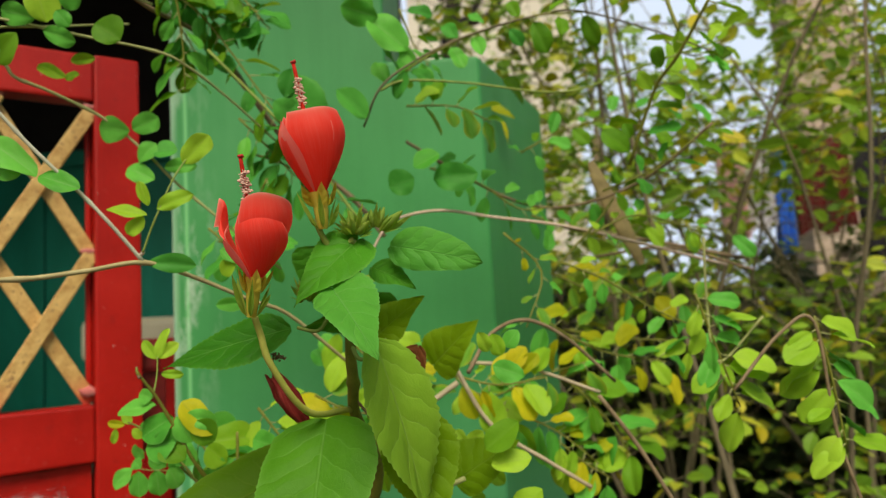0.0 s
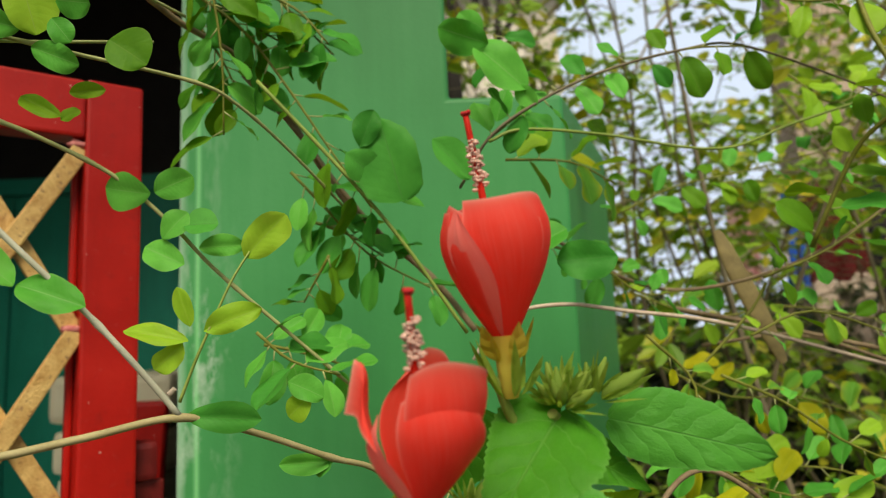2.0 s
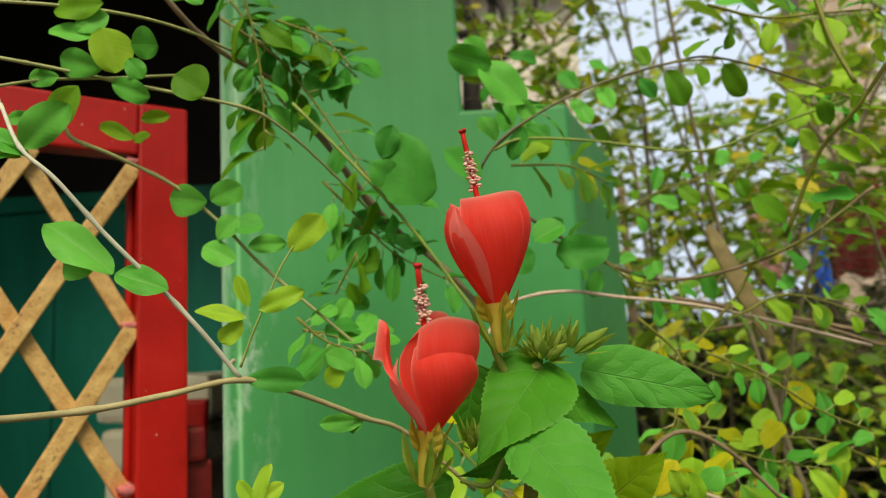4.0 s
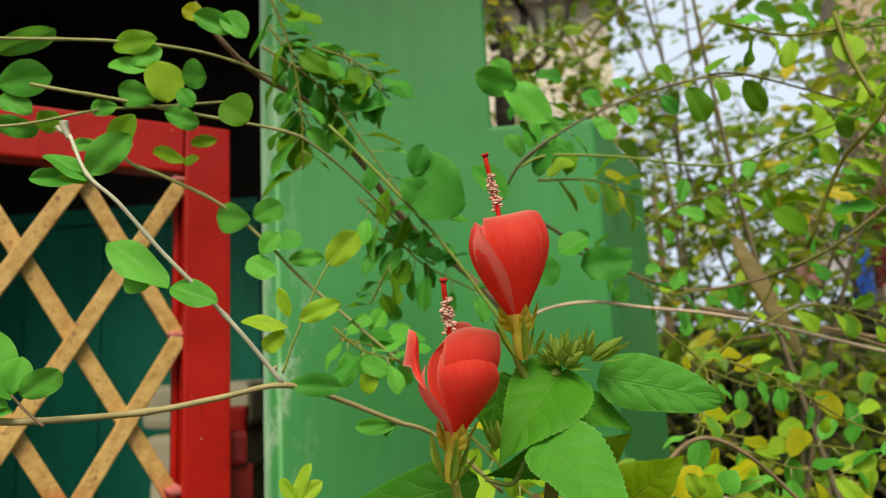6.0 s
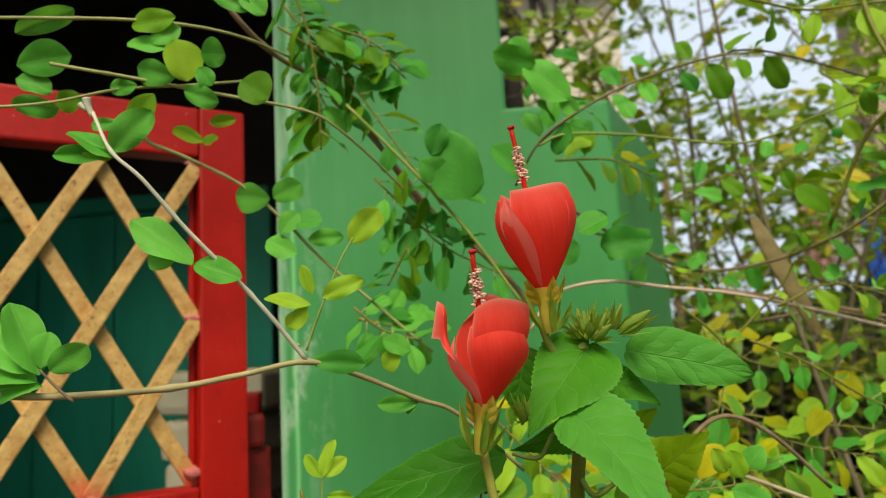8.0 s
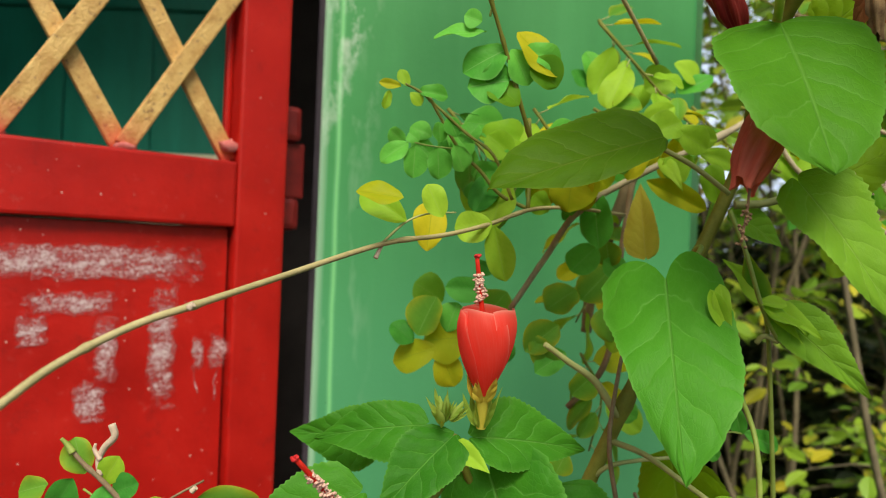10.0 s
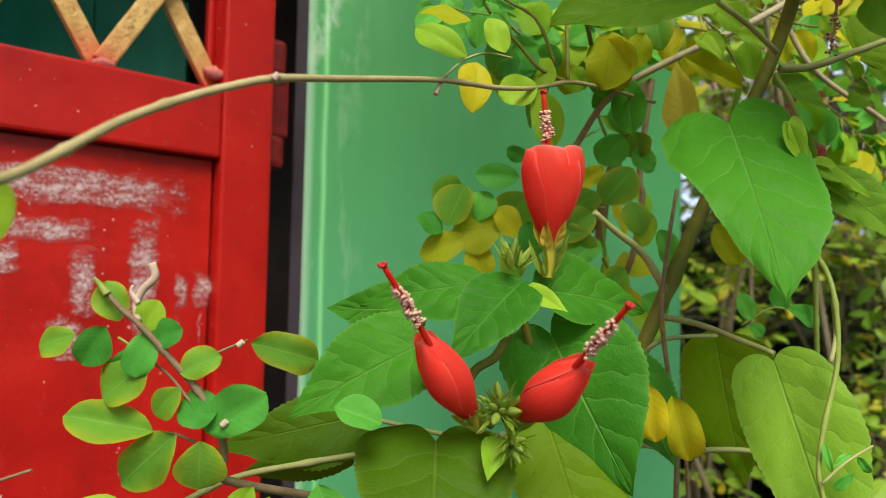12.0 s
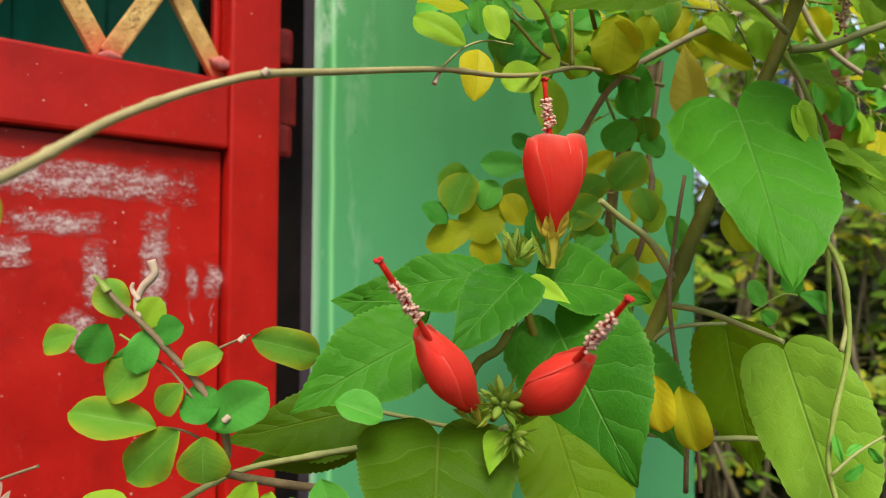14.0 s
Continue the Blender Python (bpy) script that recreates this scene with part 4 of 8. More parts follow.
def sprinkle(plant, points, count, size, spread, tones, seed, shape="leaflet", ratio=0.62, hang=0.3):
    """Leaves set alternately along a twig, each on a short stalk, facing the light."""
    rng = random.Random(seed)
    line = smooth_line(points, 8)
    if len(points) > 2:
        stem(plant, points, 0.0011, 0.0006, STEM_D, "twig", steps=4, sides=6)
    for i in range(count):
        t = (i + rng.uniform(0.1, 0.9)) / count * (len(line) - 1)
        k = min(int(t), len(line) - 2)
        p = line[k].lerp(line[k + 1], t - k)
        d = (line[k + 1] - line[k]).normalized()
        side = d.cross(Vector((0, -1, 0.35))).normalized() * (1 if i % 2 else -1)
        out = (side + d * rng.uniform(0.1, 0.9) + Vector((rng.uniform(-0.5, 0.5), rng.uniform(-0.5, 0.5), rng.uniform(-0.5, 0.3) - hang * 0.5))).normalized()
        L = size * rng.uniform(0.65, 1.15)
        b = p + out * spread * rng.uniform(0.3, 1.0)
        face = Vector((rng.uniform(-0.9, 0.9), -0.8 + rng.uniform(-0.3, 0.8), 0.8 + rng.uniform(-0.4, 0.7)))
        leaf(plant, shape, rng.choice(tones), b, b + out * L, L * ratio * rng.uniform(0.85, 1.1), face)
        if spread > 0.004:
            stem(plant, [p, b], 0.0005, 0.0004, STEM_P, "leaf_stalk", steps=2, sides=5)


shrub = empty("mallow_shrub", Matrix.Translation((-0.22, 0.36, 0)))
tagged(shrub, "flowering mallow shrub with furled red flowers before a green pillar", "shrub")
climber = empty("climbing_shrub", Matrix.Translation((-0.1, 0.48, 0)))
tagged(climber, "rambling thin-stemmed climber with small oval leaflets", "climber")


# ---- mallow shrub: woody stems ----
stem(shrub, [(-0.1390, 0.2265, 1.2830), (-0.1430, 0.2275, 1.2625), (-0.1475, 0.2340, 1.2320), (-0.1488, 0.2460, 1.2090), (-0.1515, 0.2650, 1.1890), (-0.1448, 0.3038, 1.1461), (-0.1640, 0.3128, 1.0928), (-0.1840, 0.3197, 1.0448), (-0.2056, 0.3260, 0.9896), (-0.2182, 0.3285, 0.9576), (-0.2378, 0.3327, 0.9022)], 0.0028, 0.0045, STEM_D, "main_stem", 9)
stem(shrub, [(-0.2378, 0.3327, 0.9022), (-0.225, 0.345, 0.75), (-0.215, 0.36, 0.35), (-0.22, 0.36, 0.0)], 0.0045, 0.007, STEM_D, "main_stem")
stem(shrub, [(-0.1390, 0.2265, 1.2830), (-0.1400, 0.2240, 1.2850), (-0.1423, 0.2200, 1.2880)], 0.0026, 0.0018, STEM_G, "stem")
stem(shrub, [(-0.1868, 0.1885, 1.2490), (-0.1857, 0.1940, 1.2400), (-0.1823, 0.2000, 1.2237), (-0.1691, 0.2200, 1.1973), (-0.1530, 0.2580, 1.1930)], 0.0017, 0.0019, STEM_Y, "flower_stalk")
stem(shrub, [(-0.1573, 0.2134, 1.3034), (-0.1590, 0.2138, 1.2970), (-0.1558, 0.2185, 1.2876), (-0.1512, 0.2231, 1.2799), (-0.1480, 0.2246, 1.2723)], 0.0016, 0.0018, STEM_G, "flower_stalk")
stem(shrub, [(-0.1993, 0.3216, 1.0101), (-0.2123, 0.3199, 1.0286), (-0.2285, 0.3158, 1.0396), (-0.2409, 0.3115, 1.0483)], 0.0022, 0.0014, STEM_P, "leaf_stalk")
stem(shrub, [(-0.2032, 0.3245, 0.9969), (-0.1881, 0.3092, 0.9937), (-0.1767, 0.2884, 0.9874), (-0.1691, 0.2749, 0.9830)], 0.0017, 0.0012, STEM_P, "leaf_stalk")
stem(shrub, [(-0.2126, 0.3274, 0.9736), (-0.2032, 0.3211, 0.9837), (-0.1867, 0.3245, 0.9863), (-0.1658, 0.3327, 0.9861)], 0.0014, 0.0010, STEM_P, "leaf_stalk")
stem(shrub, [(-0.1646, 0.3129, 1.0920), (-0.1672, 0.3028, 1.0995), (-0.1686, 0.2928, 1.0998), (-0.1859, 0.2699, 1.0854)], 0.0016, 0.0012, STEM_G, "leaf_stalk")
stem(shrub, [(-0.1471, 0.3050, 1.1235), (-0.1311, 0.3035, 1.1250), (-0.1115, 0.3015, 1.1322), (-0.0891, 0.2991, 1.1409)], 0.0022, 0.0016, STEM_P, "side_shoot")
stem(shrub, [(-0.1493, 0.3053, 1.1206), (-0.1454, 0.2958, 1.1012), (-0.1354, 0.2962, 1.0712), (-0.1231, 0.3039, 1.0544)], 0.0013, 0.0010, STEM_G, "leaf_stalk")
stem(shrub, [(-0.2195, 0.3291, 0.9474), (-0.2419, 0.3106, 0.9553), (-0.2676, 0.2924, 0.9640), (-0.2852, 0.2773, 1.0007), (-0.2879, 0.2650, 1.0108)], 0.0022, 0.0018, STEM_D, "side_shoot")
stem(shrub, [(-0.2857, 0.2753, 1.0008), (-0.2965, 0.2690, 0.9823), (-0.3066, 0.2652, 0.9758), (-0.3113, 0.2560, 0.9661), (-0.3033, 0.2426, 0.9579)], 0.0020, 0.0018, STEM_D, "side_shoot")
stem(shrub, [(-0.2988, 0.2433, 0.9545), (-0.3032, 0.2560, 0.9482), (-0.3096, 0.2768, 0.9455), (-0.3208, 0.2878, 0.9454), (-0.3533, 0.3006, 0.9500)], 0.0013, 0.0010, STEM_P, "leaf_stalk")
stem(shrub, [(-0.1855, 0.3384, 0.8964), (-0.1904, 0.3271, 0.9346), (-0.1995, 0.3165, 0.9651), (-0.2062, 0.3106, 0.9992), (-0.2017, 0.3138, 1.0328), (-0.1956, 0.3170, 1.0617)], 0.0015, 0.0010, STEM_B, "thin_shoot")
stem(shrub, [(-0.0516, 0.3680, 0.8690), (-0.0998, 0.3414, 0.8845), (-0.1367, 0.3330, 0.9222), (-0.1860, 0.3270, 0.9273), (-0.2121, 0.3292, 0.9300)], 0.0016, 0.0014, STEM_P, "leaf_stalk")
stem(shrub, [(-0.1475, 0.2340, 1.2320), (-0.1420, 0.2300, 1.2230), (-0.1340, 0.2320, 1.2260), (-0.1268, 0.2263, 1.2330)], 0.0013, 0.0010, STEM_G, "leaf_stalk")
stem(shrub, [(-0.1500, 0.2540, 1.2000), (-0.1300, 0.2660, 1.1720), (-0.1183, 0.2612, 1.1803)], 0.0009, 0.0007, DRY, "spent_stalk")
stem(shrub, [(-0.1460, 0.2310, 1.2430), (-0.1560, 0.2330, 1.2500), (-0.1640, 0.2300, 1.2400), (-0.1760, 0.2307, 1.2422)], 0.0011, 0.0010, STEM_G, "leaf_stalk")
stem(shrub, [(-0.1915, 0.2845, 1.1473), (-0.1733, 0.2898, 1.1395), (-0.1545, 0.2950, 1.1281)], 0.0013, 0.0014, STEM_P, "leaf_stalk")
stem(shrub, [(-0.1231, 0.3039, 1.0544), (-0.1301, 0.3044, 1.0571), (-0.1330, 0.3068, 1.0531)], 0.0013, 0.0013, STEM_P, "leaf_stalk")
# ---- mallow shrub: leaves ----
leaf(shrub, "skew", "green", (-0.1939, 0.2686, 1.0849), (-0.2072, 0.2065, 1.0149), 0.0613, (-0.37, -0.51, 0.78))
leaf(shrub, "cordate", "spring", (-0.1705, 0.2730, 0.9799), (-0.1616, 0.2386, 0.8980), 0.0449, (-0.55, -0.66, 0.50))
leaf(shrub, "ovate", "green", (-0.2792, 0.2713, 1.0095), (-0.2216, 0.2866, 1.0035), 0.0324, (0.24, -0.75, 0.62))
leaf(shrub, "ovate", "green", (-0.2889, 0.2600, 1.0125), (-0.3211, 0.2379, 0.9855), 0.0304, (-0.01, -0.62, 0.78))
leaf(shrub, "ovate", "green", (-0.3284, 0.2545, 0.9881), (-0.3798, 0.2369, 0.9645), 0.0386, (0.08, -0.75, 0.66))
leaf(shrub, "ovate", "green", (-0.3017, 0.2833, 1.0115), (-0.3562, 0.2884, 1.0049), 0.0305, (-0.11, -0.80, 0.59))
leaf(shrub, "ovate", "green", (-0.3247, 0.3110, 0.9987), (-0.3713, 0.3101, 0.9986), 0.0314, (0.02, -1.00, 0.03))
leaf(shrub, "heart", "green", (-0.2704, 0.2815, 0.9901), (-0.2485, 0.2419, 0.9322), 0.0555, (-0.47, -0.68, 0.57))
leaf(shrub, "ovate", "green", (-0.2313, 0.3086, 0.9750), (-0.2075, 0.2850, 0.9305), 0.0420, (-0.02, -0.77, 0.63))
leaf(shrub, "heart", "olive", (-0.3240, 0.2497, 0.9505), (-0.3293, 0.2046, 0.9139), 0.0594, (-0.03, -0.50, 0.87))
leaf(shrub, "heart", "sunny", (-0.2737, 0.2684, 0.9505), (-0.2624, 0.2345, 0.8997), 0.0533, (-0.26, -0.69, 0.67))
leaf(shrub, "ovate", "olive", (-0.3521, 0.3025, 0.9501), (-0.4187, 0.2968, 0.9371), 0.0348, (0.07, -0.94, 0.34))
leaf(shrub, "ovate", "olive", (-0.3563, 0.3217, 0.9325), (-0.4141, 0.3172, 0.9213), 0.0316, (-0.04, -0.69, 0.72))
leaf(shrub, "ovate", "lime", (-0.2872, 0.2570, 1.0098), (-0.2744, 0.2431, 1.0022), 0.0094, (-0.56, -0.65, 0.51))
leaf(shrub, "ovate", "lime", (-0.3023, 0.2356, 0.9544), (-0.3075, 0.2265, 0.9423), 0.0106, (-0.03, -0.65, 0.76))
leaf(shrub, "ovate", "sunny", (-0.1641, 0.3376, 0.9857), (-0.1499, 0.3350, 0.9026), 0.0514, (-0.64, -0.73, 0.23))
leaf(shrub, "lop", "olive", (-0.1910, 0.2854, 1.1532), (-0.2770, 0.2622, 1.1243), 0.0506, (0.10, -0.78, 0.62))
leaf(shrub, "lance", "green", (-0.1789, 0.2286, 1.2420), (-0.2523, 0.2246, 1.2272), 0.0299, (0.03, -0.92, 0.40))
leaf(shrub, "ovate", "green", (-0.1259, 0.2750, 1.2534), (-0.1738, 0.2387, 1.2412), 0.0236, (0.67, -0.74, -0.07))
leaf(shrub, "broad", "leafy", (-0.1622, 0.2328, 1.1912), (-0.1658, 0.1825, 1.1277), 0.0631, (-0.16, -0.62, 0.76))
leaf(shrub, "ovate", "fresh", (-0.1501, 0.2017, 1.2611), (-0.1238, 0.1543, 1.2317), 0.0329, (-0.20, -0.48, 0.85))
leaf(shrub, "broad", "fresh", (-0.1219, 0.2296, 1.2844), (-0.0725, 0.2146, 1.2728), 0.0245, (-0.26, -0.90, 0.35))
leaf(shrub, "ovate", "green", (-0.1389, 0.2227, 1.2881), (-0.1690, 0.1932, 1.2560), 0.0359, (0.14, -0.66, 0.74))
leaf(shrub, "lance", "spring", (-0.1314, 0.2131, 1.2339), (-0.1041, 0.2154, 1.1413), 0.0450, (0.44, -0.80, 0.40))
leaf(shrub, "ovate", "sunny", (-0.1159, 0.2513, 1.1827), (-0.1011, 0.2224, 1.1311), 0.0436, (-0.21, -0.75, 0.63))
leaf(shrub, "ovate", "spring", (-0.1556, 0.2281, 1.1261), (-0.1317, 0.1967, 1.0747), 0.0352, (-0.25, -0.75, 0.61))
leaf(shrub, "ovate", "sunny", (-0.1355, 0.2550, 1.2341), (-0.1075, 0.2505, 1.2574), 0.0239, (-0.20, -0.91, 0.36))
leaf(shrub, "ovate", "spring", (-0.1229, 0.3101, 1.0700), (-0.0858, 0.2835, 1.0328), 0.0240, (-0.27, -0.78, 0.56))
leaf(shrub, "ovate", "spring", (-0.1464, 0.3101, 1.1205), (-0.1229, 0.2987, 1.1027), 0.0193, (-0.22, -0.82, 0.52))
leaf(shrub, "ovate", "sunny", (-0.1046, 0.3037, 1.2133), (-0.0772, 0.2828, 1.2404), 0.0339, (-0.43, -0.90, 0.07))
leaf(shrub, "ovate", "sunny", (-0.0946, 0.3151, 1.1362), (-0.0548, 0.3040, 1.1627), 0.0383, (-0.27, -0.90, 0.33))
leaf(shrub, "ovate", "green", (-0.1329, 0.2356, 1.2734), (-0.1089, 0.2290, 1.2615), 0.0162, (-0.04, -0.78, 0.62))
leaf(shrub, "ovate", "green", (-0.1663, 0.2513, 1.2878), (-0.1740, 0.2559, 1.2557), 0.0329, (-0.05, -0.98, 0.19))
# ---- mallow shrub: flowers and buds ----
flower(shrub, (-0.1568, 0.2119, 1.3090), (-0.1600, 0.2068, 1.3560), (-0.1663, 0.2039, 1.3828), 0.0178, "bowl", 0, -18)
flower(shrub, (-0.1861, 0.1868, 1.2636), (-0.1797, 0.1822, 1.3076), (-0.1855, 0.1700, 1.3243), 0.0155, "open", 0, -42)
flower(shrub, (-0.2760, 0.2646, 1.0302), (-0.2754, 0.2623, 1.0698), (-0.2810, 0.2584, 1.0912), 0.0128, "slender", 20, -40)
flower(shrub, (-0.3127, 0.2401, 0.9638), (-0.3336, 0.2225, 0.9938), (-0.3464, 0.2031, 1.0168), 0.0082, "bud", 10, 50, 0.011)
flower(shrub, (-0.2930, 0.2323, 0.9646), (-0.2773, 0.2069, 0.9870), (-0.2733, 0.1826, 1.0060), 0.0086, "bud", 60, 50, 0.011)
bud_cluster(shrub, (-0.1397, 0.2195, 1.2886), (0.1, -0.3, 1.0), 0.0135, 12, 3)
bud_cluster(shrub, (-0.1290, 0.2230, 1.2899), (0.3, -0.2, 1.0), 0.018, 3, 8)
bud_cluster(shrub, (-0.3018, 0.2351, 0.9647), (-0.05, -0.9, 0.5), 0.012, 10, 5)
bud_cluster(shrub, (-0.2984, 0.2322, 0.9545), (0.1, -0.9, -0.1), 0.0095, 7, 6)
bud_cluster(shrub, (-0.2924, 0.2602, 1.0155), (-0.1, -0.2, 1.0), 0.016, 4, 9)
bud_cluster(shrub, (-0.1699, 0.2237, 1.2541), (0.3, -0.2, 1.0), 0.014, 5, 19)
withered(shrub, (-0.1751, 0.2394, 1.1887), (-0.1920, 0.2345, 1.2176), 0.0068, WITHERED, [(-0.1916, 0.2345, 1.2176), (-0.1906, 0.2334, 1.2271), (-0.1851, 0.2316, 1.2258)])
withered(shrub, (-0.1690, 0.2200, 1.1584), (-0.1830, 0.2150, 1.1217), 0.0085, FADED, [(-0.1812, 0.2150, 1.1214), (-0.1820, 0.2150, 1.1128), (-0.1841, 0.2145, 1.1004)])
withered(shrub, (-0.1159, 0.2491, 1.2251), (-0.1118, 0.2487, 1.1924), 0.0045, DRY, None, "dead_flower")
leaf(shrub, "ovate", "brown", (-0.1167, 0.2511, 1.2242), (-0.1088, 0.2418, 1.1942), 0.0179, (-0.78, -0.57, 0.28))
leaf(shrub, "ovate", "brown", (-0.1111, 0.2512, 1.2268), (-0.1226, 0.2465, 1.1920), 0.0155, (-0.07, -0.90, 0.44))
# ---- climber: long runners ----
stem(climber, [(-0.4443, 0.1750, 1.2870), (-0.4199, 0.1857, 1.2855), (-0.3933, 0.1936, 1.2812), (-0.3684, 0.2044, 1.2791), (-0.3369, 0.2356, 1.2792), (-0.3083, 0.2542, 1.2835), (-0.2790, 0.2677, 1.2880), (-0.2558, 0.2891, 1.2786), (-0.2284, 0.3158, 1.2631), (-0.2066, 0.3354, 1.2515), (-0.1698, 0.3645, 1.2128)], 0.0017, 0.0013, STEM_R, "runner", 12)
stem(climber, [(-0.2790, 0.2677, 1.2880), (-0.2933, 0.2537, 1.3117), (-0.3072, 0.2447, 1.3305), (-0.3261, 0.2293, 1.3550), (-0.3420, 0.2163, 1.3784), (-0.3558, 0.2131, 1.3924), (-0.3678, 0.2169, 1.4143)], 0.0013, 0.0009, STEM_W, "runner", 10)
stem(climber, [(-0.3679, 0.2172, 1.4124), (-0.3698, 0.2163, 1.4171), (-0.3703, 0.2156, 1.4212)], 0.0013, 0.0022, STEM_W, "shoot_tip")
stem(climber, [(-0.3691, 0.2166, 1.4157), (-0.3717, 0.2163, 1.4164), (-0.3738, 0.2158, 1.4187)], 0.0010, 0.0014, STEM_W, "shoot_tip")
stem(climber, [(-0.2792, 0.2667, 1.2939), (-0.2735, 0.2659, 1.3081), (-0.2679, 0.2662, 1.3211), (-0.2599, 0.2688, 1.3403), (-0.2538, 0.2733, 1.3528)], 0.0007, 0.0005, STEM_G, "twig")
stem(climber, [(-0.3911, 0.3032, 1.4357), (-0.3854, 0.3049, 1.4275), (-0.3697, 0.3172, 1.4211), (-0.3411, 0.3369, 1.4054), (-0.3149, 0.3478, 1.3807), (-0.2955, 0.3580, 1.3573), (-0.2610, 0.3708, 1.3239), (-0.2263, 0.3889, 1.2898)], 0.0013, 0.0010, STEM_P, "runner", 8)
stem(climber, [(-0.4760, 0.2665, 1.5009), (-0.4298, 0.2703, 1.4977), (-0.3889, 0.2831, 1.4989), (-0.3536, 0.3055, 1.5015), (-0.3292, 0.3276, 1.5009), (-0.3127, 0.3591, 1.5016)], 0.0010, 0.0009, STEM_P, "runner", 8)
stem(climber, [(-0.4316, 0.2744, 1.4711), (-0.4054, 0.2772, 1.4648), (-0.3878, 0.2888, 1.4638), (-0.3469, 0.3030, 1.4564), (-0.2951, 0.3252, 1.4484), (-0.2772, 0.3408, 1.4407), (-0.2581, 0.3751, 1.4256), (-0.2332, 0.4214, 1.4008)], 0.0011, 0.0009, STEM_P, "runner", 8)
stem(climber, [(-0.4429, 0.2393, 1.4316), (-0.4200, 0.2598, 1.4404), (-0.3985, 0.2890, 1.4576), (-0.3667, 0.3102, 1.4658), (-0.3230, 0.3417, 1.4786)], 0.0009, 0.0008, STEM_P, "runner")
stem(climber, [(-0.3566, 0.3285, 1.5466), (-0.3430, 0.3432, 1.5241), (-0.3268, 0.3769, 1.5108), (-0.2901, 0.4326, 1.4959), (-0.2377, 0.4596, 1.4138), (-0.1809, 0.4722, 1.3600), (-0.1514, 0.4703, 1.3210)], 0.0018, 0.0024, STEM_B, "branch", 10)
stem(climber, [(-0.2796, 0.3862, 1.4732), (-0.2372, 0.3968, 1.4257), (-0.1989, 0.4071, 1.3784), (-0.1594, 0.4194, 1.3186)], 0.0012, 0.0012, STEM_G, "runner")
stem(climber, [(-0.1592, 0.4248, 1.4116), (-0.1410, 0.4018, 1.4368), (-0.1106, 0.4006, 1.4577), (-0.0657, 0.4103, 1.4804), (-0.0066, 0.4217, 1.4985), (0.0364, 0.4337, 1.5055), (0.1105, 0.4519, 1.4879), (0.1691, 0.4690, 1.4705)], 0.0010, 0.0008, STEM_K, "runner")
stem(climber, [(-0.1412, 0.4021, 1.4348), (-0.1199, 0.4025, 1.4418), (-0.0684, 0.4164, 1.4412), (0.0149, 0.4336, 1.4332), (0.0815, 0.4549, 1.4562), (0.1700, 0.4669, 1.4840)], 0.0011, 0.0009, STEM_G, "runner")
stem(climber, [(0.0656, 0.4280, 1.3637), (0.0839, 0.4002, 1.4185), (0.0979, 0.3777, 1.4383), (0.1182, 0.3532, 1.4735)], 0.0016, 0.0013, STEM_D, "runner")
stem(climber, [(0.0979, 0.4030, 1.5345), (0.0969, 0.3893, 1.4927), (0.0992, 0.3748, 1.4571)], 0.0018, 0.0015, STEM_D, "runner")
stem(climber, [(-0.1266, 0.4684, 1.4076), (-0.0790, 0.4963, 1.3806), (-0.0278, 0.5241, 1.3564), (0.0163, 0.5288, 1.3466), (0.0684, 0.5111, 1.3534), (0.1075, 0.4807, 1.3699), (0.1465, 0.4480, 1.4011)], 0.0016, 0.0014, STEM_B, "branch")
stem(climber, [(-0.1566, 0.415, 1.3019), (-0.1428, 0.415, 1.3223), (-0.1254, 0.4198, 1.3311), (-0.0941, 0.4216, 1.3335), (-0.0526, 0.4456, 1.3288), (0.0310, 0.4837, 1.3177), (0.1861, 0.5513, 1.2804)], 0.0011, 0.0016, HUSK, "branch")
pod(climber, [(0.0570, 0.5500, 1.3960), (0.0680, 0.5480, 1.3640), (0.0850, 0.5480, 1.3240), (0.1010, 0.5500, 1.2860)], 0.0085)
stem(climber, [(0.0011, 0.4875, 1.2809), (0.0451, 0.4837, 1.3237), (0.0644, 0.4916, 1.3464)], 0.0012, 0.0010, STEM_D, "twig")
stem(climber, [(-0.0829, 0.3416, 1.2036), (-0.0643, 0.3591, 1.2295), (-0.0365, 0.3800, 1.2380), (-0.0045, 0.3949, 1.2222), (0.0349, 0.4139, 1.1847)], 0.0016, 0.0014, STEM_B, "branch")
stem(climber, [(-0.4263, 0.1127, 1.0263), (-0.4285, 0.1377, 1.0330), (-0.4249, 0.1492, 1.0396), (-0.4198, 0.1575, 1.0464), (-0.4136, 0.1657, 1.0533), (-0.4030, 0.1745, 1.0610), (-0.3919, 0.1813, 1.0669), (-0.3797, 0.1870, 1.0715), (-0.3622, 0.2103, 1.0792), (-0.3230, 0.2623, 1.0961), (-0.2961, 0.2889, 1.1019), (-0.2726, 0.3116, 1.1092), (-0.2463, 0.3339, 1.1199), (-0.2176, 0.3544, 1.1229), (-0.1853, 0.3687, 1.1212)], 0.0014, 0.0011, STEM_R, "runner", 14)
stem(climber, [(-0.2487, 0.3419, 1.1718), (-0.2482, 0.3380, 1.1455), (-0.2492, 0.3322, 1.1199)], 0.0011, 0.0012, STEM_D, "twig")
stem(climber, [(-0.3066, 0.3365, 1.1821), (-0.2884, 0.3362, 1.1524), (-0.2763, 0.3357, 1.1406), (-0.2642, 0.3352, 1.1272), (-0.2487, 0.3342, 1.1199)], 0.0009, 0.0011, STEM_D, "twig")
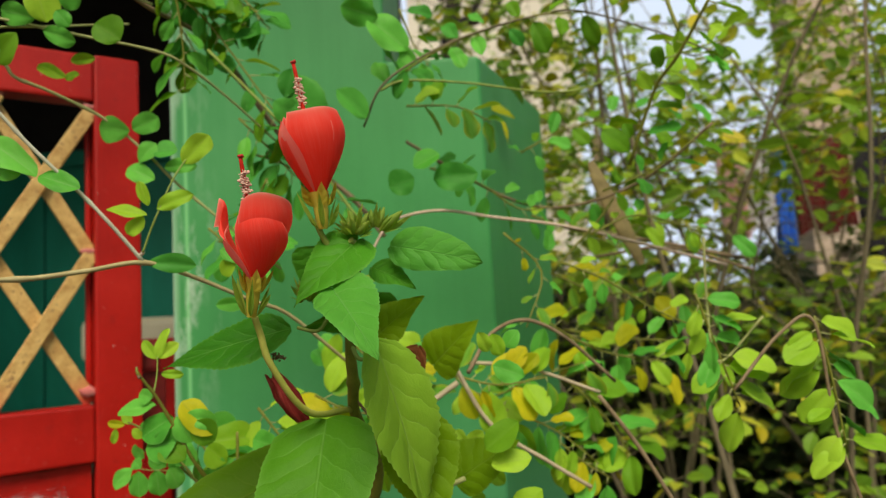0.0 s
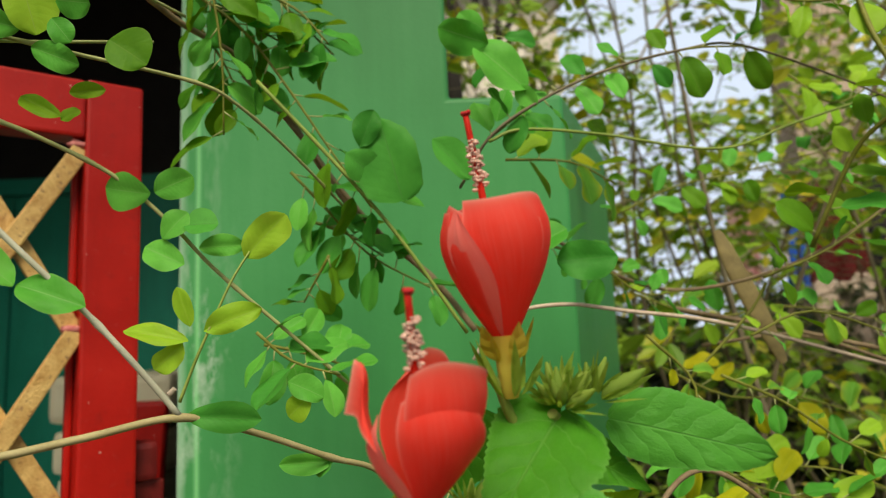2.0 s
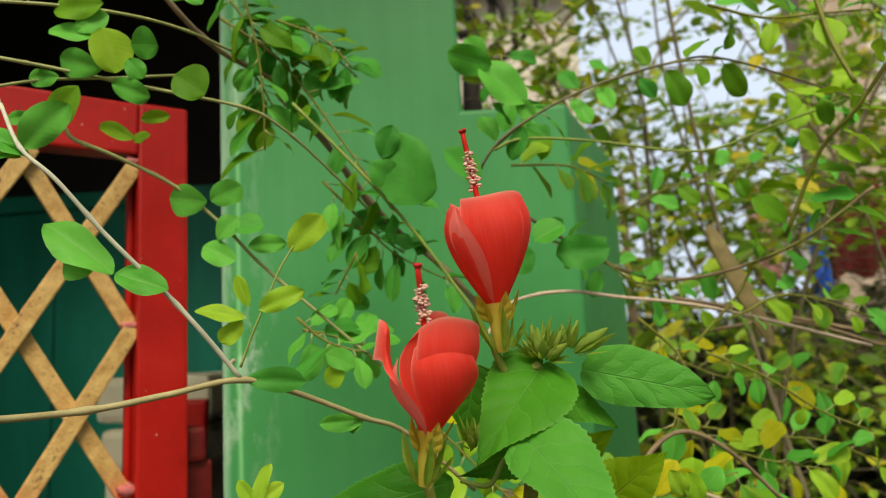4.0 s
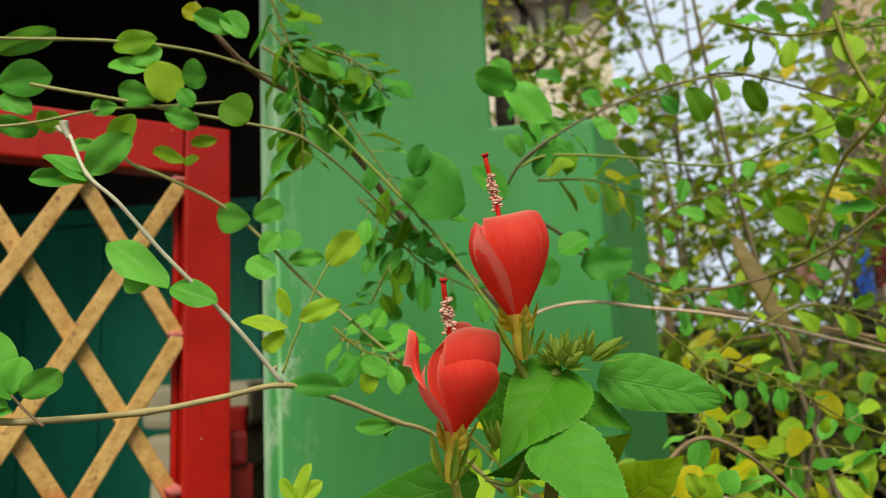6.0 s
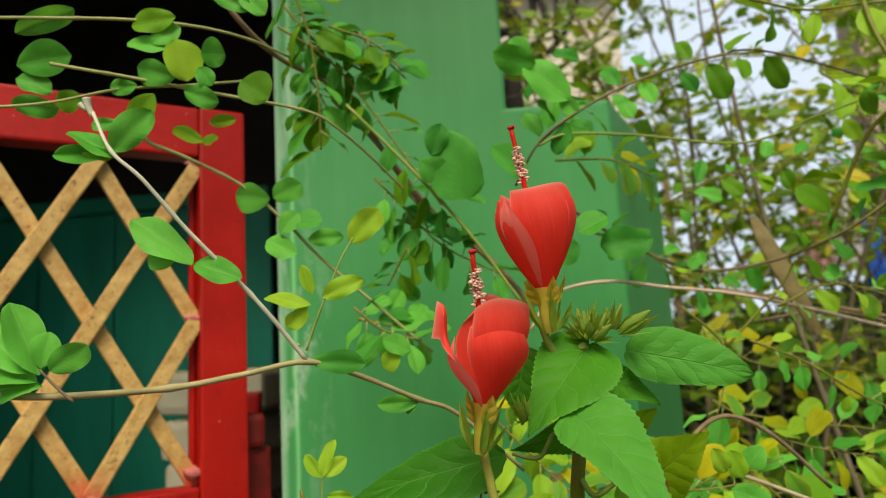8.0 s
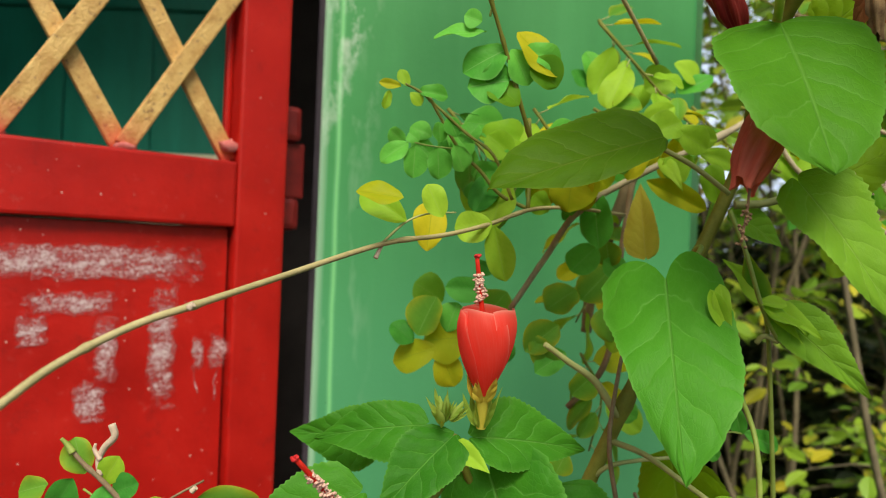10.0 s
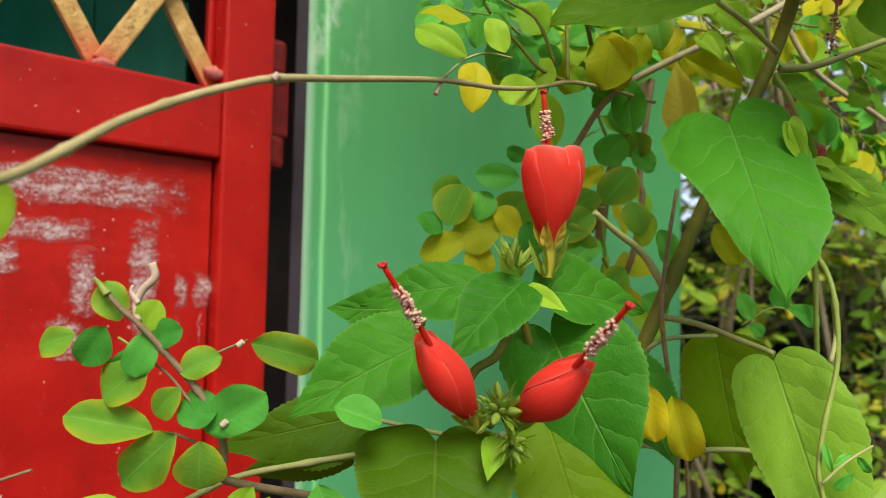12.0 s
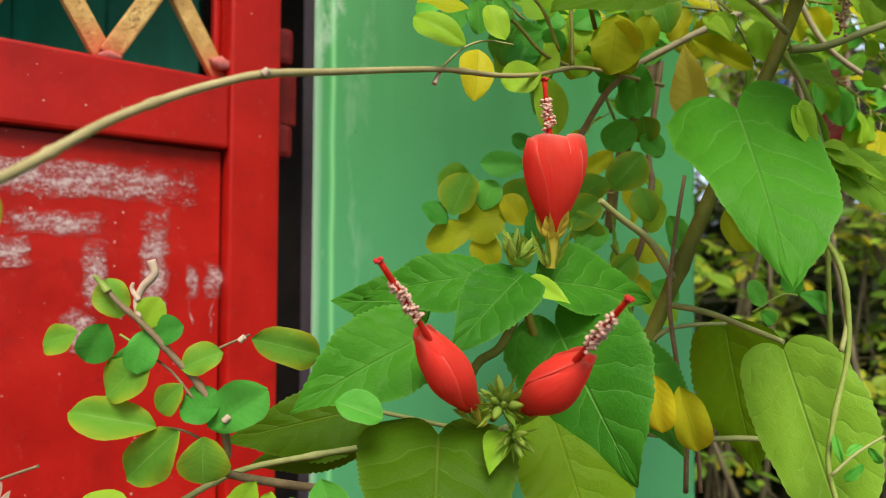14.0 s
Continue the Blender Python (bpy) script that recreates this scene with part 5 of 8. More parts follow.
stem(climber, [(-0.3230, 0.2623, 1.0968), (-0.3133, 0.2651, 1.1063), (-0.3032, 0.2690, 1.1108), (-0.2905, 0.2779, 1.1124)], 0.0006, 0.0004, STEM_P, "twig")
stem(climber, [(-0.2494, 0.3971, 1.0603), (-0.2301, 0.3839, 1.0941), (-0.2135, 0.3661, 1.1229), (-0.1757, 0.3668, 1.1468), (-0.1276, 0.3715, 1.1718), (-0.0912, 0.3774, 1.1940)], 0.0018, 0.0022, STEM_T, "branch", 12)
stem(climber, [(-0.1829, 0.4726, 1.0399), (-0.1812, 0.4713, 1.0648), (-0.1781, 0.4701, 1.0856), (-0.1573, 0.4656, 1.1480), (-0.1416, 0.4825, 1.1878)], 0.0040, 0.0055, STEM_B, "branch")
stem(climber, [(-0.2044, 0.4263, 0.9927), (-0.1842, 0.4131, 1.0227), (-0.1757, 0.4105, 1.0666), (-0.1739, 0.4193, 1.0901), (-0.1672, 0.4161, 1.1499)], 0.0022, 0.0020, STEM_B, "branch")
stem(climber, [(-0.1499, 0.3964, 0.8764), (-0.1538, 0.3953, 0.9112), (-0.1664, 0.3948, 0.9459)], 0.0014, 0.0012, STEM_B, "twig")
stem(climber, [(-0.1580, 0.2697, 1.0339), (-0.1584, 0.2552, 1.0213), (-0.1584, 0.2488, 1.0062), (-0.1590, 0.2469, 0.9824), (-0.1671, 0.2436, 0.9583), (-0.1724, 0.2399, 0.9396), (-0.1712, 0.2355, 0.9238)], 0.0012, 0.0010, STEM_G, "runner", 12)
stem(climber, [(-0.1618, 0.2471, 0.9823), (-0.1587, 0.2484, 0.9936), (-0.1582, 0.2508, 1.0061)], 0.0011, 0.0006, STEM_P, "shoot_tip")
stem(climber, [(-0.1745, 0.2352, 0.9367), (-0.1650, 0.2340, 0.9454), (-0.1532, 0.2347, 0.9515)], 0.0006, 0.0005, STEM_P, "twig")
stem(climber, [(-0.1524, 0.3313, 0.9922), (-0.1376, 0.3296, 1.0013), (-0.1287, 0.3288, 1.0014)], 0.0006, 0.0005, STEM_G, "twig")
stem(climber, [(-0.0936, 0.3971, 1.2060), (-0.0676, 0.3969, 1.1587), (-0.0243, 0.3945, 1.1280), (0.0058, 0.3927, 1.1082)], 0.0018, 0.0016, STEM_T, "branch")
stem(climber, [(-0.0896, 0.4169, 1.2069), (-0.0363, 0.4125, 1.1997), (0.0211, 0.4084, 1.1772)], 0.0016, 0.0014, STEM_T, "branch")
# ---- climber: shoot low before the gate ----
stem(climber, [(-0.3651, 0.2931, 0.9152), (-0.4040, 0.2575, 0.9342), (-0.4043, 0.2530, 0.9440), (-0.4055, 0.2476, 0.9570), (-0.4137, 0.2467, 0.9707), (-0.4226, 0.2450, 0.9814), (-0.4324, 0.2433, 0.9929), (-0.4414, 0.2427, 1.0011), (-0.4472, 0.2419, 1.0083)], 0.0018, 0.0009, STEM_B, "shoot", 8)
stem(climber, [(-0.520, 0.272, 0.862), (-0.478, 0.281, 0.886), (-0.4363, 0.2895, 0.9107), (-0.4098, 0.2966, 0.9235), (-0.3752, 0.2932, 0.9313), (-0.3455, 0.2904, 0.9365), (-0.3275, 0.2989, 0.9365)], 0.0016, 0.0013, STEM_P, "runner", 8)
stem(climber, [(-0.4143, 0.2506, 0.9501), (-0.4217, 0.2512, 0.9532), (-0.4301, 0.2519, 0.9540)], 0.0006, 0.0004, STEM_B, "twig")
stem(climber, [(-0.4157, 0.2471, 0.9655), (-0.4235, 0.2484, 0.9747), (-0.4298, 0.2487, 0.9798)], 0.0006, 0.0005, STEM_B, "twig")
stem(climber, [(-0.4187, 0.2459, 0.9761), (-0.4111, 0.2560, 0.9820), (-0.3996, 0.2678, 0.9872)], 0.0006, 0.0005, STEM_B, "twig")
stem(climber, [(-0.4420, 0.2453, 0.9896), (-0.4347, 0.2449, 0.9855), (-0.4278, 0.2453, 0.9844)], 0.0005, 0.0004, STEM_G, "twig")
stem(climber, [(-0.4349, 0.2444, 0.9955), (-0.4361, 0.2453, 1.0020), (-0.4337, 0.2448, 1.0072), (-0.4296, 0.2443, 1.0120), (-0.4309, 0.2441, 1.0170)], 0.0013, 0.0016, HUSK, "dry_shoot_tip")
stem(climber, [(-0.4349, 0.2441, 1.0021), (-0.4375, 0.2442, 1.0062), (-0.4371, 0.2440, 1.0087)], 0.0011, 0.0006, HUSK, "dry_shoot_tip")
stem(climber, [(-0.4451, 0.2419, 1.0052), (-0.4478, 0.2420, 1.0087), (-0.4498, 0.2410, 1.0113)], 0.0016, 0.0007, STEM_G, "shoot_tip")
leaf(climber, "leaflet", "edge", (-0.4579, 0.2477, 0.9902), (-0.4719, 0.2491, 0.9859), 0.0129, (-0.08, -0.96, 0.26))
leaf(climber, "leaflet", "dark", (-0.4472, 0.2466, 0.9934), (-0.4557, 0.2480, 0.9792), 0.0137, (0.20, -0.97, 0.11))
leaf(climber, "leaflet", "edge", (-0.4424, 0.2461, 0.9955), (-0.4468, 0.2458, 1.0104), 0.0129, (0.32, -0.87, 0.37))
leaf(climber, "leaflet", "lime", (-0.4341, 0.2455, 0.9914), (-0.4281, 0.2445, 1.0029), 0.0104, (0.18, -0.97, 0.14))
leaf(climber, "leaflet", "edge", (-0.4309, 0.2457, 0.9821), (-0.4483, 0.2479, 0.9664), 0.0198, (-0.10, -0.95, 0.28))
leaf(climber, "leaflet", "dark", (-0.4335, 0.2455, 0.9912), (-0.4342, 0.2412, 0.9759), 0.0127, (0.29, -0.82, 0.50))
leaf(climber, "leaflet", "dark", (-0.4299, 0.2453, 0.9884), (-0.4192, 0.2442, 0.9930), 0.0116, (-0.08, -0.97, 0.25))
leaf(climber, "leaflet", "edge", (-0.4195, 0.2449, 0.9770), (-0.4053, 0.2434, 0.9836), 0.0125, (-0.09, -0.95, 0.29))
leaf(climber, "leaflet", "edge", (-0.4194, 0.2451, 0.9712), (-0.4296, 0.2465, 0.9612), 0.0112, (-0.01, -0.98, 0.20))
leaf(climber, "leaflet", "dark", (-0.4044, 0.2441, 0.9647), (-0.4207, 0.2456, 0.9623), 0.0162, (-0.11, -0.90, 0.43))
leaf(climber, "leaflet", "dark", (-0.4089, 0.2449, 0.9549), (-0.3885, 0.2385, 0.9700), 0.0185, (-0.23, -0.95, 0.21))
leaf(climber, "leaflet", "edge", (-0.4289, 0.2467, 0.9552), (-0.4617, 0.2493, 0.9611), 0.0162, (-0.02, -0.84, 0.54))
leaf(climber, "leaflet", "edge", (-0.4206, 0.2460, 0.9542), (-0.4417, 0.2487, 0.9352), 0.0187, (-0.06, -0.97, 0.24))
leaf(climber, "leaflet", "edge", (-0.4115, 0.2453, 0.9518), (-0.4117, 0.2461, 0.9333), 0.0183, (0.23, -0.94, 0.26))
leaf(climber, "leaflet", "edge", (-0.3938, 0.2421, 0.9883), (-0.3693, 0.2524, 0.9810), 0.0153, (0.37, -0.86, 0.35))
leaf(climber, "leaflet", "dark", (-0.4372, 0.2461, 0.9854), (-0.4462, 0.2525, 0.9720), 0.0105, (0.02, -0.99, -0.13))
leaf(climber, "leaflet", "lime", (-0.3906, 0.2367, 0.9377), (-0.4013, 0.2382, 0.9198), 0.0131, (-0.06, -0.96, 0.27))
leaf(climber, "leaflet", "lime", (-0.3851, 0.2364, 0.9342), (-0.3874, 0.2370, 0.9178), 0.0114, (-0.17, -0.94, 0.29))
leaf(climber, "leaflet", "round", (-0.3786, 0.2359, 0.9320), (-0.3725, 0.2358, 0.9153), 0.0158, (-0.14, -0.96, 0.26))
leaf(climber, "leaflet", "round", (-0.3674, 0.2347, 0.9389), (-0.3599, 0.2347, 0.9159), 0.0170, (0.05, -0.95, 0.32))
leaf(climber, "leaflet", "lime", (-0.4399, 0.2417, 0.9110), (-0.4505, 0.2420, 0.9327), 0.0229, (0.33, -0.82, 0.46))
leaf(climber, "leaflet", "round", (-0.3624, 0.2335, 0.9667), (-0.3453, 0.2322, 0.9611), 0.0132, (0.05, -0.78, 0.63))
leaf(climber, "leaflet", "lime", (-0.4412, 0.1428, 1.0374), (-0.4344, 0.1428, 1.0184), 0.0141, (0.06, -0.94, 0.33))
stem(climber, [(-0.4348, 0.1420, 1.0473), (-0.4386, 0.1405, 1.0386), (-0.4399, 0.1387, 1.0355), (-0.4425, 0.1331, 1.0292)], 0.0009, 0.0012, STEM_P, "twig")
stem(climber, [(-0.4712, 0.2486, 0.9411), (-0.4850, 0.2499, 0.9362), (-0.5029, 0.2517, 0.9288)], 0.0006, 0.0006, STEM_B, "twig")
leaf(climber, "obovate", "papery", (-0.4849, 0.2499, 0.9351), (-0.4938, 0.2512, 0.9184), 0.0065, (0.24, -0.96, 0.13))
leaf(climber, "obovate", "papery", (-0.4815, 0.2497, 0.9320), (-0.4915, 0.2510, 0.9160), 0.0048, (0.18, -0.97, 0.13))
# ---- climber: leaflets behind the lower flowers ----
leaf(climber, "leaflet", "dark", (-0.3106, 0.3712, 1.0398), (-0.3236, 0.3719, 1.0516), 0.0169, (0.16, -0.85, 0.51))
leaf(climber, "leaflet", "edge", (-0.3081, 0.3708, 1.0443), (-0.2981, 0.3689, 1.0679), 0.0254, (-0.37, -0.85, 0.38))
leaf(climber, "leaflet", "yellow", (-0.2766, 0.3680, 1.0445), (-0.3048, 0.3707, 1.0414), 0.0271, (-0.08, -0.96, 0.25))
leaf(climber, "leaflet", "yellow", (-0.2958, 0.3701, 1.0373), (-0.3233, 0.3729, 1.0281), 0.0193, (-0.09, -0.96, 0.27))
leaf(climber, "leaflet", "yellow", (-0.2935, 0.3700, 1.0341), (-0.2846, 0.3701, 1.0142), 0.0194, (-0.06, -0.96, 0.27))
leaf(climber, "leaflet", "yellow", (-0.2663, 0.3674, 1.0392), (-0.2784, 0.3677, 1.0561), 0.0168, (-0.16, -0.96, 0.22))
leaf(climber, "leaflet", "dark", (-0.2673, 0.3660, 1.0730), (-0.2924, 0.3681, 1.0740), 0.0161, (-0.09, -0.98, 0.17))
leaf(climber, "leaflet", "dark", (-0.2630, 0.3651, 1.0843), (-0.2749, 0.3660, 1.0890), 0.0097, (-0.30, -0.93, -0.22))
leaf(climber, "leaflet", "round", (-0.2904, 0.3692, 1.0470), (-0.2852, 0.3679, 1.0648), 0.0162, (-0.20, -0.93, 0.30))
leaf(climber, "leaflet", "edge", (-0.2742, 0.3683, 1.0343), (-0.2660, 0.3684, 1.0150), 0.0164, (-0.32, -0.93, 0.17))
leaf(climber, "leaflet", "dark", (-0.2632, 0.3667, 1.0472), (-0.2565, 0.3670, 1.0280), 0.0200, (0.03, -0.95, 0.30))
leaf(climber, "leaflet", "edge", (-0.2438, 0.3655, 1.0377), (-0.2247, 0.3631, 1.0540), 0.0200, (0.01, -0.99, 0.16))
leaf(climber, "leaflet", "round", (-0.2372, 0.3654, 1.0249), (-0.2197, 0.3633, 1.0379), 0.0162, (-0.11, -0.95, 0.30))
leaf(climber, "leaflet", "edge", (-0.2407, 0.3648, 1.0474), (-0.2244, 0.3643, 1.0250), 0.0162, (-0.29, -0.95, 0.13))
leaf(climber, "leaflet", "round", (-0.1987, 0.3808, 1.1022), (-0.2141, 0.3828, 1.0861), 0.0207, (0.15, -0.99, 0.06))
leaf(climber, "leaflet", "edge", (-0.1930, 0.3801, 1.1056), (-0.1911, 0.3807, 1.0897), 0.0198, (-0.60, -0.77, 0.22))
leaf(climber, "leaflet", "round", (-0.2007, 0.3809, 1.1039), (-0.2017, 0.3801, 1.1243), 0.0153, (-0.35, -0.90, 0.26))
leaf(climber, "leaflet", "round", (-0.1945, 0.3808, 1.0937), (-0.1801, 0.3800, 1.0829), 0.0155, (-0.16, -0.97, 0.18))
leaf(climber, "leaflet", "edge", (-0.1871, 0.3824, 1.0427), (-0.1941, 0.3821, 1.0631), 0.0171, (-0.27, -0.94, 0.21))
leaf(climber, "leaflet", "lime", (-0.1822, 0.3813, 1.0564), (-0.1870, 0.3827, 1.0359), 0.0136, (-0.34, -0.88, 0.33))
leaf(climber, "leaflet", "round", (-0.1770, 0.3813, 1.0462), (-0.1666, 0.3813, 1.0259), 0.0150, (-0.27, -0.95, 0.18))
leaf(climber, "leaflet", "edge", (-0.1970, 0.3841, 1.0223), (-0.2104, 0.3859, 1.0085), 0.0188, (0.07, -0.99, 0.13))
leaf(climber, "leaflet", "round", (-0.1867, 0.3840, 1.0053), (-0.1696, 0.3829, 0.9953), 0.0157, (-0.18, -0.98, 0.12))
leaf(climber, "leaflet", "lime", (-0.3129, 0.2630, 1.1068), (-0.3341, 0.2643, 1.1203), 0.0134, (-0.12, -0.97, 0.21))
leaf(climber, "leaflet", "lime", (-0.2968, 0.2615, 1.1089), (-0.3042, 0.2615, 1.1234), 0.0119, (-0.11, -0.96, 0.25))
leaf(climber, "leaflet", "lime", (-0.2704, 0.3114, 1.1098), (-0.2898, 0.3132, 1.1069), 0.0184, (-0.06, -1.00, 0.08))
leaf(climber, "leaflet", "lime", (-0.2693, 0.3114, 1.1084), (-0.2626, 0.3120, 1.0799), 0.0164, (-0.42, -0.88, 0.20))
leaf(climber, "leaflet", "yellow", (-0.2224, 0.3405, 1.1512), (-0.2257, 0.3422, 1.1198), 0.0283, (-0.28, -0.92, 0.29))
leaf(climber, "leaflet", "round", (-0.2468, 0.3430, 1.1442), (-0.2316, 0.3412, 1.1536), 0.0154, (-0.05, -0.98, 0.21))
leaf(climber, "leaflet", "round", (-0.2806, 0.3457, 1.1501), (-0.2930, 0.3461, 1.1653), 0.0154, (-0.22, -0.96, 0.16))
leaf(climber, "leaflet", "round", (-0.2897, 0.3466, 1.1469), (-0.2996, 0.3471, 1.1567), 0.0138, (-0.53, -0.83, -0.15))
leaf(climber, "leaflet", "round", (-0.3026, 0.3477, 1.1493), (-0.3143, 0.3483, 1.1590), 0.0125, (-0.13, -0.97, 0.22))
leaf(climber, "leaflet", "round", (-0.3189, 0.3488, 1.1559), (-0.3282, 0.3492, 1.1644), 0.0108, (-0.42, -0.91, -0.06))
leaf(climber, "leaflet", "round", (-0.3036, 0.3472, 1.1606), (-0.3160, 0.3481, 1.1667), 0.0127, (-0.11, -0.97, 0.23))
leaf(climber, "leaflet", "round", (-0.2712, 0.3455, 1.1348), (-0.2787, 0.3467, 1.1225), 0.0191, (0.17, -0.98, 0.12))
leaf(climber, "leaflet", "round", (-0.2621, 0.3444, 1.1426), (-0.2804, 0.3461, 1.1393), 0.0163, (0.03, -0.94, -0.33))
leaf(climber, "leaflet", "lime", (-0.2576, 0.3437, 1.1503), (-0.2715, 0.3443, 1.1624), 0.0187, (-0.19, -0.97, 0.16))
leaf(climber, "leaflet", "round", (-0.2497, 0.3438, 1.1319), (-0.2651, 0.3449, 1.1379), 0.0203, (-0.37, -0.83, -0.41))
leaf(climber, "leaflet", "lime", (-0.2405, 0.3430, 1.1320), (-0.2469, 0.3427, 1.1504), 0.0175, (-0.09, -0.96, 0.26))
leaf(climber, "leaflet", "round", (-0.2621, 0.3445, 1.1410), (-0.2546, 0.3433, 1.1534), 0.0154, (-0.13, -0.95, 0.29))
leaf(climber, "leaflet", "lime", (-0.2358, 0.3431, 1.1198), (-0.2451, 0.3435, 1.1289), 0.0147, (-0.55, -0.82, -0.17))
leaf(climber, "leaflet", "yellow", (-0.2130, 0.3407, 1.1292), (-0.2254, 0.3410, 1.1475), 0.0203, (-0.71, -0.69, -0.12))
leaf(climber, "leaflet", "yellow", (-0.2040, 0.3389, 1.1507), (-0.2130, 0.3405, 1.1322), 0.0159, (0.03, -0.98, 0.21))
leaf(climber, "leaflet", "edge", (-0.1947, 0.3385, 1.1416), (-0.1996, 0.3380, 1.1630), 0.0185, (-0.50, -0.85, 0.18))
leaf(climber, "leaflet", "round", (-0.2194, 0.3399, 1.1598), (-0.2379, 0.3412, 1.1658), 0.0185, (-0.18, -0.98, -0.00))
leaf(climber, "leaflet", "lime", (-0.1828, 0.3365, 1.1632), (-0.1645, 0.3345, 1.1725), 0.0191, (-0.13, -0.93, 0.35))
leaf(climber, "leaflet", "yellow", (-0.1825, 0.3376, 1.1386), (-0.1492, 0.3353, 1.1229), 0.0135, (-0.26, -0.96, -0.07))
leaf(climber, "leaflet", "lime", (-0.1734, 0.3362, 1.1510), (-0.1610, 0.3357, 1.1388), 0.0170, (-0.10, -0.96, 0.25))
leaf(climber, "leaflet", "lime", (-0.1675, 0.3350, 1.1664), (-0.1490, 0.3338, 1.1573), 0.0159, (-0.18, -0.98, 0.10))
leaf(climber, "leaflet", "lime", (-0.1425, 0.3346, 1.1267), (-0.1489, 0.3342, 1.1481), 0.0140, (-0.72, -0.68, 0.10))
leaf(climber, "leaflet", "lime", (-0.1746, 0.2447, 1.0639), (-0.1794, 0.2443, 1.0835), 0.0073, (-0.55, -0.82, 0.17))
leaf(climber, "leaflet", "lime", (-0.1746, 0.2447, 1.0639), (-0.1830, 0.2447, 1.0812), 0.0076, (-0.29, -0.94, 0.17))
leaf(climber, "leaflet", "lime", (-0.1379, 0.2963, 1.0731), (-0.1107, 0.2945, 1.0610), 0.0104, (-0.1, -0.7, 0.7))
leaf(climber, "leaflet", "lime", (-0.1382, 0.2963, 1.0739), (-0.1232, 0.2949, 1.0754), 0.0072, (-0.1, -0.7, 0.7))
leaf(climber, "leaflet", "gold", (-0.2275, 0.2766, 0.9689), (-0.2233, 0.2774, 0.9427), 0.0153, (-0.34, -0.91, 0.23))
leaf(climber, "leaflet", "yellow", (-0.2164, 0.2759, 0.9636), (-0.2074, 0.2764, 0.9340), 0.0163, (-0.33, -0.92, 0.20))
stem(climber, [(-0.2372, 0.2793, 0.9720), (-0.2292, 0.2788, 0.9686), (-0.2245, 0.2766, 0.9635)], 0.0012, 0.0008, HUSK, "dry_husk")
leaf(climber, "leaflet", "yellow", (-0.1680, 0.3303, 1.0459), (-0.1543, 0.3301, 1.0245), 0.0173, (-0.39, -0.92, 0.09))
leaf(climber, "leaflet", "round", (-0.1293, 0.3289, 1.0008), (-0.1333, 0.3286, 1.0148), 0.0108, (-0.55, -0.82, 0.15))
leaf(climber, "leaflet", "round", (-0.1281, 0.3287, 1.0020), (-0.1078, 0.3273, 0.9941), 0.0112, (-0.02, -0.92, 0.40))
leaf(climber, "leaflet", "round", (-0.1465, 0.3306, 0.9953), (-0.1541, 0.3307, 1.0086), 0.0102, (-0.38, -0.92, 0.11))
leaf(climber, "leaflet", "round", (-0.1480, 0.3309, 0.9923), (-0.1404, 0.3305, 0.9863), 0.0079, (-0.10, -0.96, 0.25))
leaf(climber, "leaflet", "edge", (-0.2223, 0.3377, 0.9857), (-0.2282, 0.3388, 0.9737), 0.0152, (-0.43, -0.79, 0.43))
leaf(climber, "leaflet", "round", (-0.1672, 0.2373, 0.9435), (-0.1607, 0.2365, 0.9479), 0.0033, (-0.18, -0.90, 0.40))
leaf(climber, "leaflet", "round", (-0.1683, 0.2375, 0.9402), (-0.1716, 0.2373, 0.9511), 0.0031, (-0.63, -0.77, 0.12))
leaf(climber, "leaflet", "round", (-0.1585, 0.2364, 0.9468), (-0.1530, 0.2362, 0.9403), 0.0035, (-0.36, -0.93, 0.05))
leaf(climber, "leaflet", "round", (-0.1606, 0.2368, 0.9403), (-0.1671, 0.2377, 0.9337), 0.0039, (-0.19, -0.91, 0.36))
# ---- climber: sprig before the pillar ----
stem(climber, [(-0.2445, 0.3081, 1.1315), (-0.2577, 0.2904, 1.1597), (-0.2667, 0.2818, 1.1833), (-0.2751, 0.2742, 1.2044), (-0.2820, 0.2658, 1.2193), (-0.2836, 0.2657, 1.2238)], 0.0012, 0.0008, STEM_D, "shoot", 5)
stem(climber, [(-0.2778, 0.2741, 1.2044), (-0.2758, 0.2760, 1.2180), (-0.2752, 0.2759, 1.2296)], 0.0006, 0.0005, STEM_G, "twig")
stem(climber, [(-0.2596, 0.3178, 1.1230), (-0.2703, 0.3172, 1.1461), (-0.2848, 0.3246, 1.1587), (-0.3007, 0.3259, 1.1726), (-0.3117, 0.3255, 1.1812), (-0.3212, 0.3251, 1.1853)], 0.0009, 0.0006, STEM_D, "twig", 4)
stem(climber, [(-0.2913, 0.3265, 1.1505), (-0.3039, 0.3261, 1.1515), (-0.3165, 0.3257, 1.1537)], 0.0004, 0.0004, STEM_G, "twig")
stem(climber, [(-0.2814, 0.2658, 1.2175), (-0.2833, 0.2657, 1.2212), (-0.2836, 0.2657, 1.2246)], 0.0012, 0.0006, DRY, "shoot_tip")
leaf(climber, "leaflet", "lime", (-0.2757, 0.2759, 1.2282), (-0.2839, 0.2755, 1.2400), 0.0071, (0.06, -0.95, 0.31))
leaf(climber, "leaflet", "lime", (-0.2752, 0.2759, 1.2285), (-0.2691, 0.2758, 1.2468), 0.0083, (-0.09, -0.94, 0.33))
leaf(climber, "leaflet", "lime", (-0.2746, 0.2759, 1.2285), (-0.2626, 0.2761, 1.2372), 0.0078, (0.14, -0.98, 0.15))
leaf(climber, "leaflet", "lime", (-0.2730, 0.2761, 1.2186), (-0.2596, 0.2765, 1.2180), 0.0060, (0.03, -0.95, 0.30))
